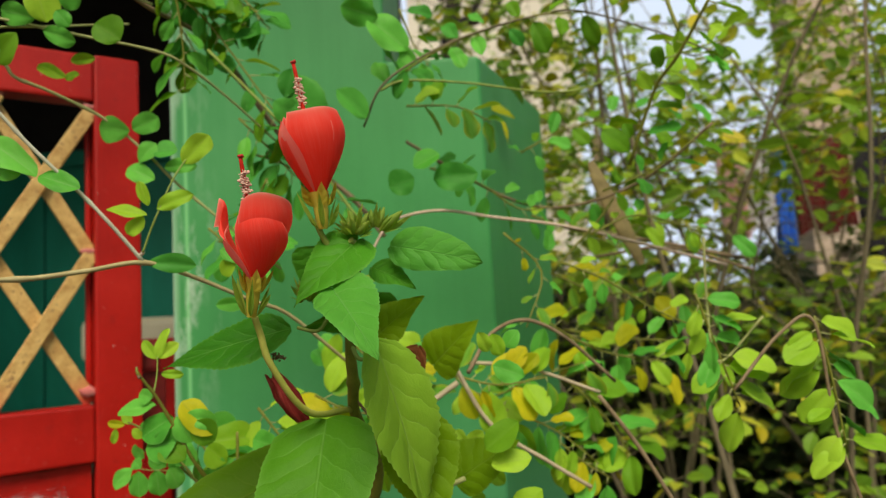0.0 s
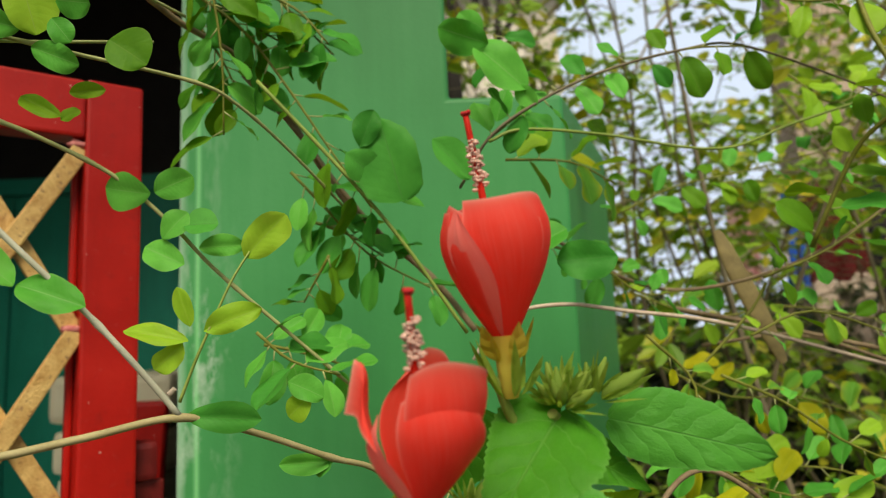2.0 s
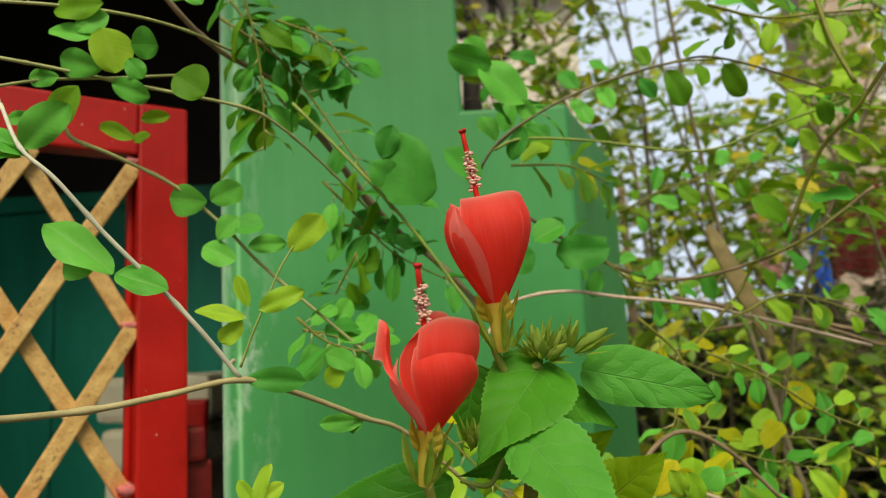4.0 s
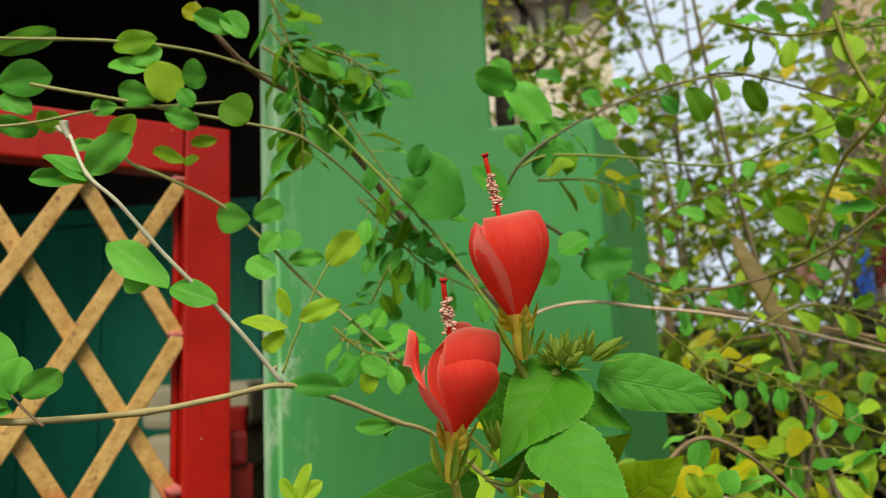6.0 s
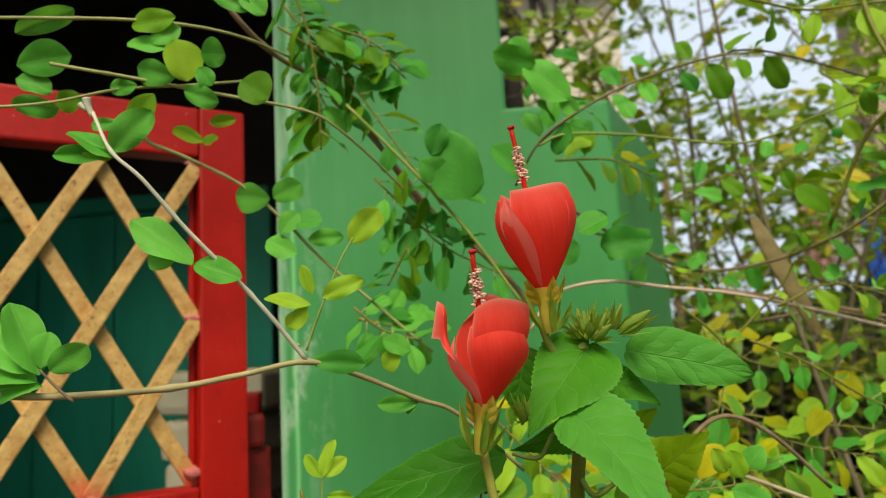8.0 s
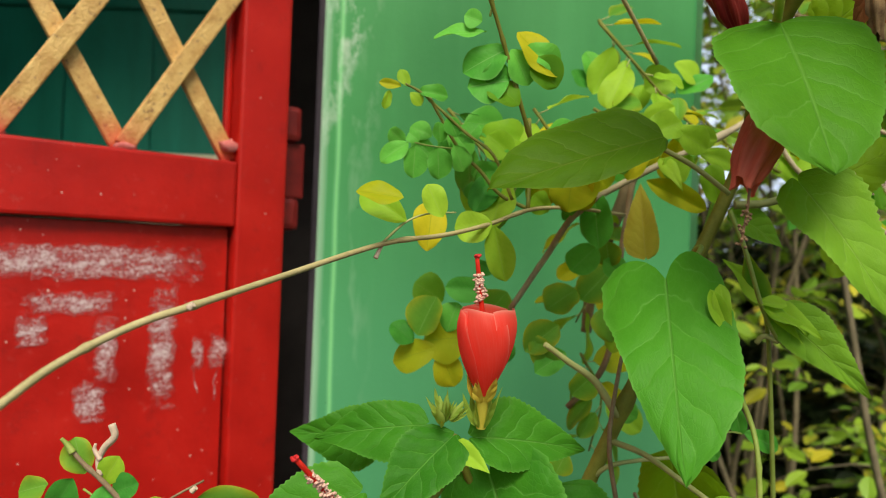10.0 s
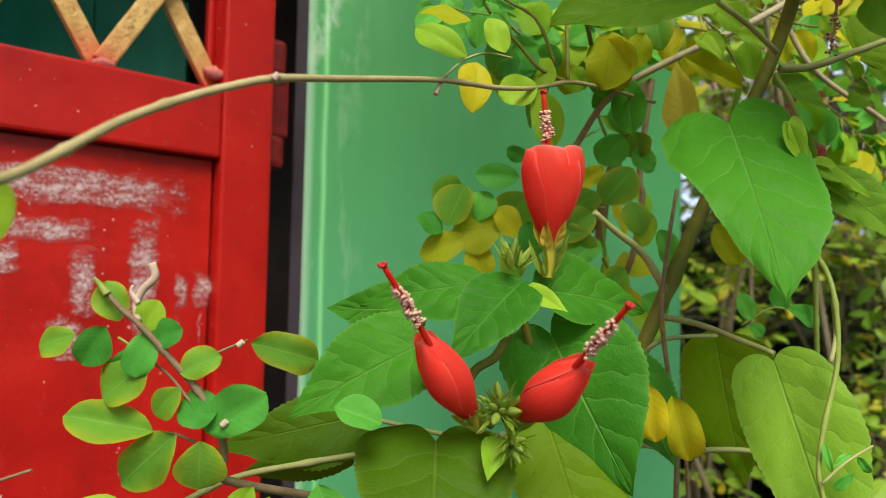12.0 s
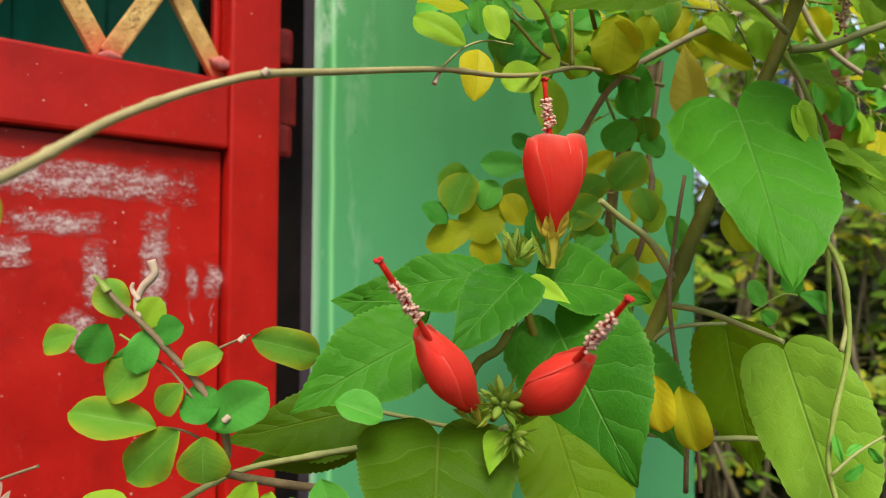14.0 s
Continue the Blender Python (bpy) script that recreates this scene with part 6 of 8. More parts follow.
leaf(climber, "leaflet", "round", (-0.2789, 0.2812, 1.1992), (-0.3039, 0.2804, 1.1975), 0.0148, (0.00, -0.79, 0.61))
leaf(climber, "leaflet", "round", (-0.2811, 0.2810, 1.2042), (-0.2895, 0.2808, 1.2070), 0.0104, (-0.03, -0.99, 0.12))
leaf(climber, "leaflet", "round", (-0.2684, 0.2816, 1.1916), (-0.2895, 0.2811, 1.1805), 0.0184, (-0.00, -0.94, 0.35))
leaf(climber, "leaflet", "round", (-0.2667, 0.2816, 1.1916), (-0.2567, 0.2822, 1.1758), 0.0150, (0.07, -0.95, 0.32))
leaf(climber, "leaflet", "yellow", (-0.2445, 0.2825, 1.1791), (-0.2633, 0.2816, 1.2008), 0.0178, (0.06, -0.95, 0.31))
leaf(climber, "leaflet", "round", (-0.2611, 0.2818, 1.1908), (-0.2417, 0.2825, 1.1869), 0.0128, (0.03, -0.96, 0.29))
leaf(climber, "leaflet", "old", (-0.2561, 0.2820, 1.1874), (-0.2436, 0.2826, 1.1749), 0.0175, (-0.05, -0.97, 0.22))
leaf(climber, "leaflet", "round", (-0.2673, 0.2818, 1.1763), (-0.2868, 0.2813, 1.1736), 0.0195, (0.02, -0.94, 0.33))
leaf(climber, "leaflet", "old", (-0.2617, 0.2822, 1.1652), (-0.2756, 0.2816, 1.1764), 0.0168, (0.15, -0.89, 0.43))
leaf(climber, "leaflet", "round", (-0.2700, 0.2816, 1.1847), (-0.2756, 0.2816, 1.1736), 0.0141, (0.38, -0.91, 0.13))
leaf(climber, "leaflet", "round", (-0.3114, 0.3255, 1.1805), (-0.2953, 0.3260, 1.1796), 0.0095, (0.04, -0.90, 0.44))
leaf(climber, "leaflet", "yellow", (-0.3209, 0.3252, 1.1831), (-0.3329, 0.3248, 1.1850), 0.0059, (0.01, -0.99, 0.17))
leaf(climber, "leaflet", "lime", (-0.3171, 0.3253, 1.1831), (-0.3215, 0.3250, 1.1926), 0.0070, (0.12, -0.93, 0.33))
leaf(climber, "leaflet", "lime", (-0.3158, 0.3254, 1.1799), (-0.3095, 0.3256, 1.1736), 0.0070, (0.08, -0.94, 0.34))
leaf(climber, "leaflet", "lime", (-0.3272, 0.3250, 1.1806), (-0.3291, 0.3251, 1.1705), 0.0053, (0.43, -0.87, 0.22))
leaf(climber, "leaflet", "round", (-0.3159, 0.3257, 1.1528), (-0.3311, 0.3254, 1.1427), 0.0139, (-0.01, -0.94, 0.35))
leaf(climber, "leaflet", "round", (-0.3121, 0.3259, 1.1512), (-0.3128, 0.3261, 1.1338), 0.0139, (0.14, -0.95, 0.29))
leaf(climber, "leaflet", "round", (-0.3001, 0.3262, 1.1512), (-0.2986, 0.3265, 1.1338), 0.0145, (0.13, -0.94, 0.30))
leaf(climber, "leaflet", "round", (-0.3102, 0.3259, 1.1537), (-0.3159, 0.3256, 1.1585), 0.0084, (-0.12, -0.98, 0.14))
leaf(climber, "leaflet", "round", (-0.2989, 0.3262, 1.1537), (-0.2995, 0.3261, 1.1648), 0.0106, (0.39, -0.87, 0.31))
leaf(climber, "leaflet", "round", (-0.2913, 0.3265, 1.1521), (-0.2850, 0.3268, 1.1389), 0.0134, (0.40, -0.80, 0.46))
leaf(climber, "leaflet", "round", (-0.2897, 0.3265, 1.1568), (-0.2944, 0.3262, 1.1679), 0.0096, (-0.01, -0.96, 0.28))
leaf(climber, "leaflet", "round", (-0.2866, 0.3266, 1.1537), (-0.2786, 0.3267, 1.1647), 0.0141, (-0.14, -0.90, 0.41))
leaf(climber, "leaflet", "yellow", (-0.3038, 0.3069, 1.0942), (-0.3013, 0.3066, 1.1202), 0.0173, (0.10, -0.95, 0.29))
leaf(climber, "leaflet", "yellow", (-0.3138, 0.2463, 1.1153), (-0.3337, 0.2456, 1.1183), 0.0140, (0.07, -0.82, 0.57))
# ---- climber: yellowing leaflets deeper in ----
leaf(climber, "leaflet", "yellow", (-0.1968, 0.4191, 1.1719), (-0.2308, 0.4179, 1.1817), 0.0291, (0.10, -0.84, 0.54))
leaf(climber, "leaflet", "yellow", (-0.1832, 0.4197, 1.1602), (-0.2085, 0.4188, 1.1700), 0.0234, (0.05, -0.94, 0.34))
leaf(climber, "leaflet", "yellow", (-0.1832, 0.4194, 1.1758), (-0.1988, 0.4192, 1.1602), 0.0215, (0.20, -0.97, 0.14))
leaf(climber, "leaflet", "round", (-0.1598, 0.4203, 1.1641), (-0.1832, 0.4198, 1.1524), 0.0196, (-0.09, -0.86, 0.51))
leaf(climber, "leaflet", "dark", (-0.1987, 0.4185, 1.2110), (-0.2104, 0.4180, 1.2227), 0.0145, (0.14, -0.91, 0.40))
leaf(climber, "leaflet", "round", (-0.1909, 0.4187, 1.2148), (-0.2006, 0.4181, 1.2363), 0.0156, (-0.10, -0.97, 0.24))
leaf(climber, "leaflet", "lime", (-0.1597, 0.4197, 1.2109), (-0.1402, 0.4201, 1.2226), 0.0242, (0.09, -0.98, 0.20))
leaf(climber, "leaflet", "yellow", (-0.1637, 0.4199, 1.1836), (-0.1481, 0.4207, 1.1601), 0.0301, (0.25, -0.87, 0.43))
leaf(climber, "leaflet", "lime", (-0.1401, 0.4200, 1.2304), (-0.1207, 0.4207, 1.2206), 0.0183, (0.11, -0.89, 0.45))
leaf(climber, "leaflet", "round", (-0.1128, 0.4209, 1.2225), (-0.1363, 0.4204, 1.2109), 0.0157, (0.00, -0.94, 0.34))
leaf(climber, "leaflet", "yellow", (-0.1833, 0.4199, 1.1407), (-0.1988, 0.4192, 1.1563), 0.0215, (0.08, -0.94, 0.34))
leaf(climber, "leaflet", "edge", (-0.1775, 0.4208, 1.0899), (-0.1990, 0.4205, 1.0666), 0.0273, (-0.18, -0.86, 0.47))
leaf(climber, "leaflet", "edge", (-0.2224, 0.4199, 1.0588), (-0.2029, 0.4202, 1.0744), 0.0283, (-0.27, -0.73, 0.63))
leaf(climber, "leaflet", "edge", (-0.2497, 0.4189, 1.0705), (-0.2654, 0.4187, 1.0503), 0.0289, (0.11, -0.97, 0.23))
leaf(climber, "leaflet", "old", (-0.2927, 0.4177, 1.0628), (-0.3121, 0.4170, 1.0746), 0.0258, (-0.04, -0.98, 0.19))
leaf(climber, "ovate", "tan", (-0.1830, 0.3330, 1.0960), (-0.1865, 0.3390, 1.1385), 0.0200, (-0.44, -0.75, 0.50))
leaf(climber, "lance", "lime", (-0.1741, 0.3400, 1.1518), (-0.1681, 0.3204, 1.1336), 0.0088, (-0.31, -0.56, 0.77))
# ---- climber: leaflets on the high runners ----
leaf(climber, "leaflet", "round", (-0.3259, 0.2350, 1.3385), (-0.3537, 0.2289, 1.3644), 0.0183, (0.37, -0.79, 0.49))
leaf(climber, "leaflet", "round", (-0.3346, 0.2341, 1.3404), (-0.3481, 0.2324, 1.3450), 0.0128, (-0.03, -0.99, -0.11))
leaf(climber, "leaflet", "round", (-0.3021, 0.2380, 1.3301), (-0.3253, 0.2349, 1.3393), 0.0149, (0.12, -0.95, 0.29))
leaf(climber, "leaflet", "round", (-0.3537, 0.2169, 1.3886), (-0.3779, 0.2125, 1.4057), 0.0122, (0.27, -0.85, 0.45))
leaf(climber, "leaflet", "round", (-0.3557, 0.2163, 1.3913), (-0.3863, 0.2138, 1.3936), 0.0097, (0.06, -1.00, 0.04))
leaf(climber, "leaflet", "round", (-0.3572, 0.2159, 1.3936), (-0.3366, 0.2145, 1.4111), 0.0159, (0.49, -0.83, -0.27))
leaf(climber, "leaflet", "lime", (-0.3577, 0.2165, 1.3893), (-0.3720, 0.2141, 1.3981), 0.0082, (0.05, -0.99, 0.14))
stem(climber, [(-0.3634, 0.2004, 1.2768), (-0.3694, 0.1976, 1.2834), (-0.3749, 0.1947, 1.2910)], 0.0007, 0.0005, STEM_B, "twig")
leaf(climber, "leaflet", "round", (-0.3754, 0.1948, 1.2888), (-0.3877, 0.1919, 1.3211), 0.0180, (0.57, -0.69, 0.44))
leaf(climber, "leaflet", "round", (-0.3789, 0.1945, 1.2895), (-0.4047, 0.1909, 1.3158), 0.0136, (0.14, -0.94, 0.31))
leaf(climber, "leaflet", "round", (-0.3761, 0.1949, 1.2861), (-0.4085, 0.1918, 1.2969), 0.0147, (0.17, -0.81, 0.56))
leaf(climber, "leaflet", "round", (-0.3739, 0.1952, 1.2843), (-0.4101, 0.1925, 1.2836), 0.0118, (0.07, -0.94, 0.32))
leaf(climber, "leaflet", "round", (-0.3744, 0.1947, 1.2916), (-0.3706, 0.1941, 1.3067), 0.0116, (0.49, -0.86, 0.16))
leaf(climber, "leaflet", "round", (-0.3705, 0.1951, 1.2903), (-0.3548, 0.1957, 1.3003), 0.0136, (0.36, -0.92, -0.15))
leaf(climber, "leaflet", "lime", (-0.3563, 0.3168, 1.4295), (-0.3763, 0.3136, 1.4405), 0.0101, (0.01, -1.00, 0.06))
leaf(climber, "leaflet", "lime", (-0.3523, 0.3152, 1.4413), (-0.3355, 0.3162, 1.4425), 0.0083, (0.11, -0.92, -0.38))
leaf(climber, "leaflet", "lime", (-0.3571, 0.3169, 1.4282), (-0.3482, 0.3168, 1.4330), 0.0077, (0.03, -0.97, 0.22))
leaf(climber, "leaflet", "round", (-0.3226, 0.3399, 1.3952), (-0.3460, 0.3377, 1.3983), 0.0196, (-0.01, -0.95, -0.32))
leaf(climber, "leaflet", "round", (-0.3203, 0.3399, 1.3958), (-0.3013, 0.3400, 1.4039), 0.0177, (0.15, -0.99, -0.01))
leaf(climber, "leaflet", "round", (-0.3074, 0.3468, 1.3585), (-0.3270, 0.3438, 1.3687), 0.0171, (0.08, -0.98, 0.19))
leaf(climber, "leaflet", "dark", (-0.3067, 0.3436, 1.3786), (-0.2893, 0.3447, 1.3795), 0.0178, (0.05, -0.88, 0.48))
leaf(climber, "leaflet", "round", (-0.2994, 0.3460, 1.3672), (-0.2765, 0.3475, 1.3674), 0.0120, (0.07, -0.96, -0.26))
leaf(climber, "leaflet", "round", (-0.3175, 0.3439, 1.3719), (-0.3055, 0.3426, 1.3858), 0.0138, (0.03, -0.98, 0.19))
leaf(climber, "leaflet", "lime", (-0.2759, 0.2663, 1.3171), (-0.3004, 0.2636, 1.3229), 0.0102, (0.13, -0.90, 0.42))
leaf(climber, "leaflet", "lime", (-0.2780, 0.2662, 1.3166), (-0.2896, 0.2671, 1.3061), 0.0101, (0.38, -0.91, -0.15))
leaf(climber, "leaflet", "lime", (-0.2749, 0.2654, 1.3229), (-0.2792, 0.2627, 1.3384), 0.0072, (0.38, -0.89, 0.26))
leaf(climber, "leaflet", "lime", (-0.2697, 0.2661, 1.3212), (-0.2478, 0.2664, 1.3291), 0.0114, (0.13, -0.99, 0.00))
leaf(climber, "leaflet", "dark", (-0.2784, 0.2708, 1.2879), (-0.2499, 0.2731, 1.2857), 0.0120, (0.07, -0.98, 0.17))
leaf(climber, "leaflet", "lime", (-0.2555, 0.2736, 1.3505), (-0.2388, 0.2720, 1.3677), 0.0159, (0.16, -0.98, 0.09))
leaf(climber, "leaflet", "dark", (-0.2286, 0.3168, 1.2630), (-0.2363, 0.3175, 1.2554), 0.0073, (-0.11, -0.94, 0.33))
leaf(climber, "leaflet", "round", (-0.2277, 0.3172, 1.2614), (-0.2523, 0.3155, 1.2611), 0.0102, (0.07, -0.99, 0.13))
leaf(climber, "leaflet", "round", (-0.2465, 0.3100, 1.2981), (-0.2306, 0.3123, 1.2908), 0.0132, (0.17, -0.91, 0.37))
leaf(climber, "leaflet", "lime", (-0.2371, 0.3117, 1.2911), (-0.2476, 0.3125, 1.2820), 0.0119, (0.09, -0.99, 0.14))
leaf(climber, "leaflet", "old", (-0.3597, 0.2852, 1.4983), (-0.3877, 0.2837, 1.4954), 0.0163, (0.11, -0.98, -0.19))
leaf(climber, "leaflet", "round", (-0.3646, 0.2878, 1.4800), (-0.3914, 0.2849, 1.4865), 0.0123, (0.04, -1.00, 0.06))
leaf(climber, "leaflet", "lime", (-0.3612, 0.2872, 1.4852), (-0.3554, 0.2916, 1.4603), 0.0232, (0.35, -0.91, 0.23))
leaf(climber, "leaflet", "round", (-0.3462, 0.2898, 1.4756), (-0.3320, 0.2910, 1.4741), 0.0182, (-0.01, -0.88, -0.47))
leaf(climber, "leaflet", "round", (-0.3624, 0.2907, 1.4630), (-0.3875, 0.2879, 1.4695), 0.0158, (-0.11, -0.90, -0.42))
leaf(climber, "leaflet", "round", (-0.3485, 0.2910, 1.4673), (-0.3407, 0.2932, 1.4568), 0.0123, (0.23, -0.93, 0.28))
leaf(climber, "leaflet", "round", (-0.3864, 0.2896, 1.4593), (-0.4035, 0.2884, 1.4592), 0.0106, (0.07, -0.92, -0.38))
leaf(climber, "leaflet", "round", (-0.3200, 0.2860, 1.5112), (-0.3057, 0.2893, 1.4969), 0.0157, (0.09, -0.98, 0.18))
leaf(climber, "leaflet", "yellow", (-0.3435, 0.2836, 1.5159), (-0.3320, 0.2853, 1.5102), 0.0123, (-0.02, -1.00, -0.00))
leaf(climber, "leaflet", "round", (-0.4585, 0.2819, 1.4758), (-0.4275, 0.2833, 1.4808), 0.0211, (0.13, -0.97, -0.19))
leaf(climber, "leaflet", "round", (-0.4634, 0.2851, 1.4535), (-0.4358, 0.2878, 1.4486), 0.0145, (-0.03, -0.95, -0.31))
leaf(climber, "leaflet", "round", (-0.4572, 0.2789, 1.4952), (-0.4224, 0.2795, 1.5068), 0.0155, (0.33, -0.77, -0.55))
leaf(climber, "leaflet", "round", (-0.3369, 0.2846, 1.5122), (-0.3139, 0.2881, 1.5008), 0.0141, (-0.16, -0.96, -0.24))
leaf(climber, "leaflet", "old", (-0.4192, 0.2883, 1.4527), (-0.4378, 0.2869, 1.4537), 0.0141, (0.04, -0.95, -0.31))
leaf(climber, "leaflet", "old", (-0.3766, 0.2912, 1.4537), (-0.3932, 0.2931, 1.4344), 0.0173, (0.29, -0.96, -0.01))
leaf(climber, "leaflet", "round", (-0.3579, 0.2924, 1.4543), (-0.3380, 0.2950, 1.4465), 0.0138, (-0.03, -1.00, -0.07))
leaf(climber, "leaflet", "round", (-0.3998, 0.2920, 1.4381), (-0.4168, 0.2910, 1.4374), 0.0090, (0.09, -0.97, -0.23))
leaf(climber, "leaflet", "old", (-0.3236, 0.2943, 1.4575), (-0.3074, 0.2972, 1.4465), 0.0239, (0.10, -0.97, 0.20))
leaf(climber, "leaflet", "round", (-0.4590, 0.2830, 1.4684), (-0.4391, 0.2858, 1.4599), 0.0152, (0.13, -0.95, 0.29))
leaf(climber, "leaflet", "round", (-0.3763, 0.2864, 1.4840), (-0.3586, 0.2861, 1.4931), 0.0141, (0.16, -0.99, 0.00))
# ---- climber: leafy twigs before the pillar and over the low wall ----
sprinkle(climber, [(-0.3315, 0.3917, 1.5430), (-0.2945, 0.3988, 1.5153), (-0.2707, 0.4054, 1.4841), (-0.2395, 0.4154, 1.4353), (-0.2160, 0.4227, 1.3998)], 26, 0.027, 0.012, ["dark", "round", "dark", "old"], 11)
sprinkle(climber, [(-0.3184, 0.3674, 1.5740), (-0.3047, 0.3751, 1.5322), (-0.2994, 0.3827, 1.4867), (-0.3004, 0.3898, 1.4415)], 14, 0.027, 0.010, ["dark", "round", "old"], 12)
sprinkle(climber, [(-0.2951, 0.4040, 1.5456), (-0.2610, 0.4088, 1.5307), (-0.2405, 0.4139, 1.5078)], 8, 0.027, 0.008, ["dark", "old"], 13)
sprinkle(climber, [(-0.2680, 0.4250, 1.4265), (-0.2435, 0.4311, 1.3990), (-0.2190, 0.4372, 1.3715), (-0.1766, 0.4440, 1.3474)], 16, 0.027, 0.012, ["dark", "round", "dark"], 14)
sprinkle(climber, [(-0.2763, 0.3699, 1.3229), (-0.2583, 0.3737, 1.3068), (-0.2322, 0.3770, 1.2978)], 7, 0.030, 0.006, ["dark", "round"], 15)
leaf(climber, "broad", "dark", (-0.1953, 0.3973, 1.3990), (-0.2075, 0.3899, 1.4500), 0.0400, (0.06, -0.98, 0.16))
leaf(climber, "leaflet", "dark", (-0.1762, 0.3935, 1.4350), (-0.1532, 0.3989, 1.4114), 0.0218, (0.21, -0.93, 0.30))
leaf(climber, "leaflet", "dark", (-0.2195, 0.3911, 1.4313), (-0.2098, 0.3883, 1.4531), 0.0167, (0.30, -0.95, 0.07))
leaf(climber, "leaflet", "dark", (-0.2280, 0.3911, 1.4277), (-0.2124, 0.3942, 1.4146), 0.0206, (-0.03, -1.00, 0.05))
leaf(climber, "leaflet", "dark", (-0.1177, 0.4095, 1.3607), (-0.1387, 0.4092, 1.3537), 0.0255, (0.13, -0.99, -0.01))
leaf(climber, "leaflet", "dark", (-0.0644, 0.4131, 1.3618), (-0.1014, 0.4108, 1.3598), 0.0272, (0.08, -0.99, -0.06))
leaf(climber, "leaflet", "round", (-0.1172, 0.4083, 1.3688), (-0.0959, 0.4080, 1.3798), 0.0226, (-0.15, -0.83, 0.54))
leaf(climber, "leaflet", "round", (-0.1392, 0.3927, 1.4942), (-0.1697, 0.3890, 1.5041), 0.0221, (-0.16, -0.89, -0.43))
leaf(climber, "leaflet", "round", (-0.1432, 0.3921, 1.4965), (-0.1566, 0.3884, 1.5137), 0.0172, (-0.36, -0.92, -0.13))
leaf(climber, "leaflet", "round", (-0.1162, 0.3988, 1.4662), (-0.1475, 0.3921, 1.4947), 0.0295, (0.01, -0.99, 0.10))
leaf(climber, "leaflet", "dark", (-0.1194, 0.4012, 1.4500), (-0.1292, 0.4040, 1.4279), 0.0150, (-0.09, -0.97, 0.23))
leaf(climber, "leaflet", "round", (-0.1107, 0.4009, 1.4557), (-0.1223, 0.3980, 1.4686), 0.0125, (-0.20, -0.98, -0.05))
sprinkle(climber, [(-0.1398, 0.4213, 1.4426), (-0.1081, 0.4200, 1.4644), (-0.0636, 0.4200, 1.4841), (-0.0066, 0.4217, 1.4985), (0.0367, 0.4244, 1.5004)], 18, 0.026, 0.008, ["dark", "round", "old"], 16)
sprinkle(climber, [(-0.1244, 0.4634, 1.4397), (-0.0781, 0.4671, 1.4372), (-0.0466, 0.4718, 1.4216)], 9, 0.026, 0.006, ["yellow", "edge", "old", "lime"], 17)
sprinkle(climber, [(-0.1074, 0.4933, 1.3870), (-0.0604, 0.4993, 1.3701), (-0.0237, 0.5061, 1.3442), (0.0100, 0.5083, 1.3447)], 14, 0.023, 0.010, ["dark", "round"], 18)
sprinkle(climber, [(0.0656, 0.4280, 1.3637), (0.0839, 0.4002, 1.4185), (0.0979, 0.3777, 1.4383), (0.1182, 0.3532, 1.4735)], 14, 0.025, 0.008, ["round", "old", "lime"], 19)
sprinkle(climber, [(0.0477, 0.4597, 1.3481), (0.0974, 0.4601, 1.3671), (0.1526, 0.4583, 1.4032)], 12, 0.025, 0.008, ["round", "old"], 20)
sprinkle(climber, [(0.0188, 0.3980, 1.5307), (0.0596, 0.4026, 1.5202), (0.1012, 0.4052, 1.5220), (0.1428, 0.4078, 1.5238)], 14, 0.026, 0.006, ["round", "old", "lime"], 21)
sprinkle(climber, [(-0.0457, 0.4284, 1.3123), (-0.0149, 0.4361, 1.2778), (-0.0323, 0.4219, 1.2316)], 8, 0.017, 0.010, ["yellow", "edge", "round", "lime"], 22)
sprinkle(climber, [(0.0022, 0.4361, 1.2850), (0.0424, 0.4419, 1.2664), (0.0821, 0.4490, 1.2395), (0.1223, 0.4548, 1.2209)], 12, 0.017, 0.012, ["round", "lime", "round", "edge"], 23)
sprinkle(climber, [(0.0324, 0.4547, 1.3091), (0.0765, 0.4555, 1.3238), (0.1398, 0.4632, 1.3032)], 9, 0.017, 0.010, ["round", "old", "lime"], 24)
# ---- climber: nearer leafy twigs over the garden side ----
sprinkle(climber, [(-0.0090, 0.6031, 1.4226), (0.0437, 0.5992, 1.4455), (0.1113, 0.5966, 1.4573), (0.1895, 0.5932, 1.4738)], 21, 0.027, 0.012, ["round", "lime", "round", "old"], 31)
sprinkle(climber, [(-0.0030, 0.5932, 1.3494), (0.0607, 0.5956, 1.3264), (0.1308, 0.5938, 1.3327), (0.2100, 0.5948, 1.3188)], 12, 0.027, 0.012, ["round", "lime", "edge"], 32)
sprinkle(climber, [(0.0120, 0.5819, 1.2850), (0.0599, 0.5646, 1.2601), (0.1157, 0.5643, 1.2573), (0.1798, 0.5665, 1.2356)], 12, 0.027, 0.012, ["round", "lime", "yellow", "edge"], 33)
sprinkle(climber, [(0.0113, 0.5095, 1.2258), (0.0648, 0.5104, 1.2148), (0.1144, 0.5107, 1.2082), (0.1550, 0.5128, 1.1896)], 10, 0.027, 0.010, ["lime", "round", "edge"], 34)
sprinkle(climber, [(0.1409, 0.5650, 1.5347), (0.1795, 0.5683, 1.5080), (0.2203, 0.5653, 1.5257)], 13, 0.027, 0.010, ["round", "lime"], 35)
sprinkle(climber, [(-0.0172, 0.4788, 1.2401), (0.0374, 0.4837, 1.2061), (0.0925, 0.4662, 1.1938)], 18, 0.027, 0.012, ["lime", "yellow", "round"], 36)
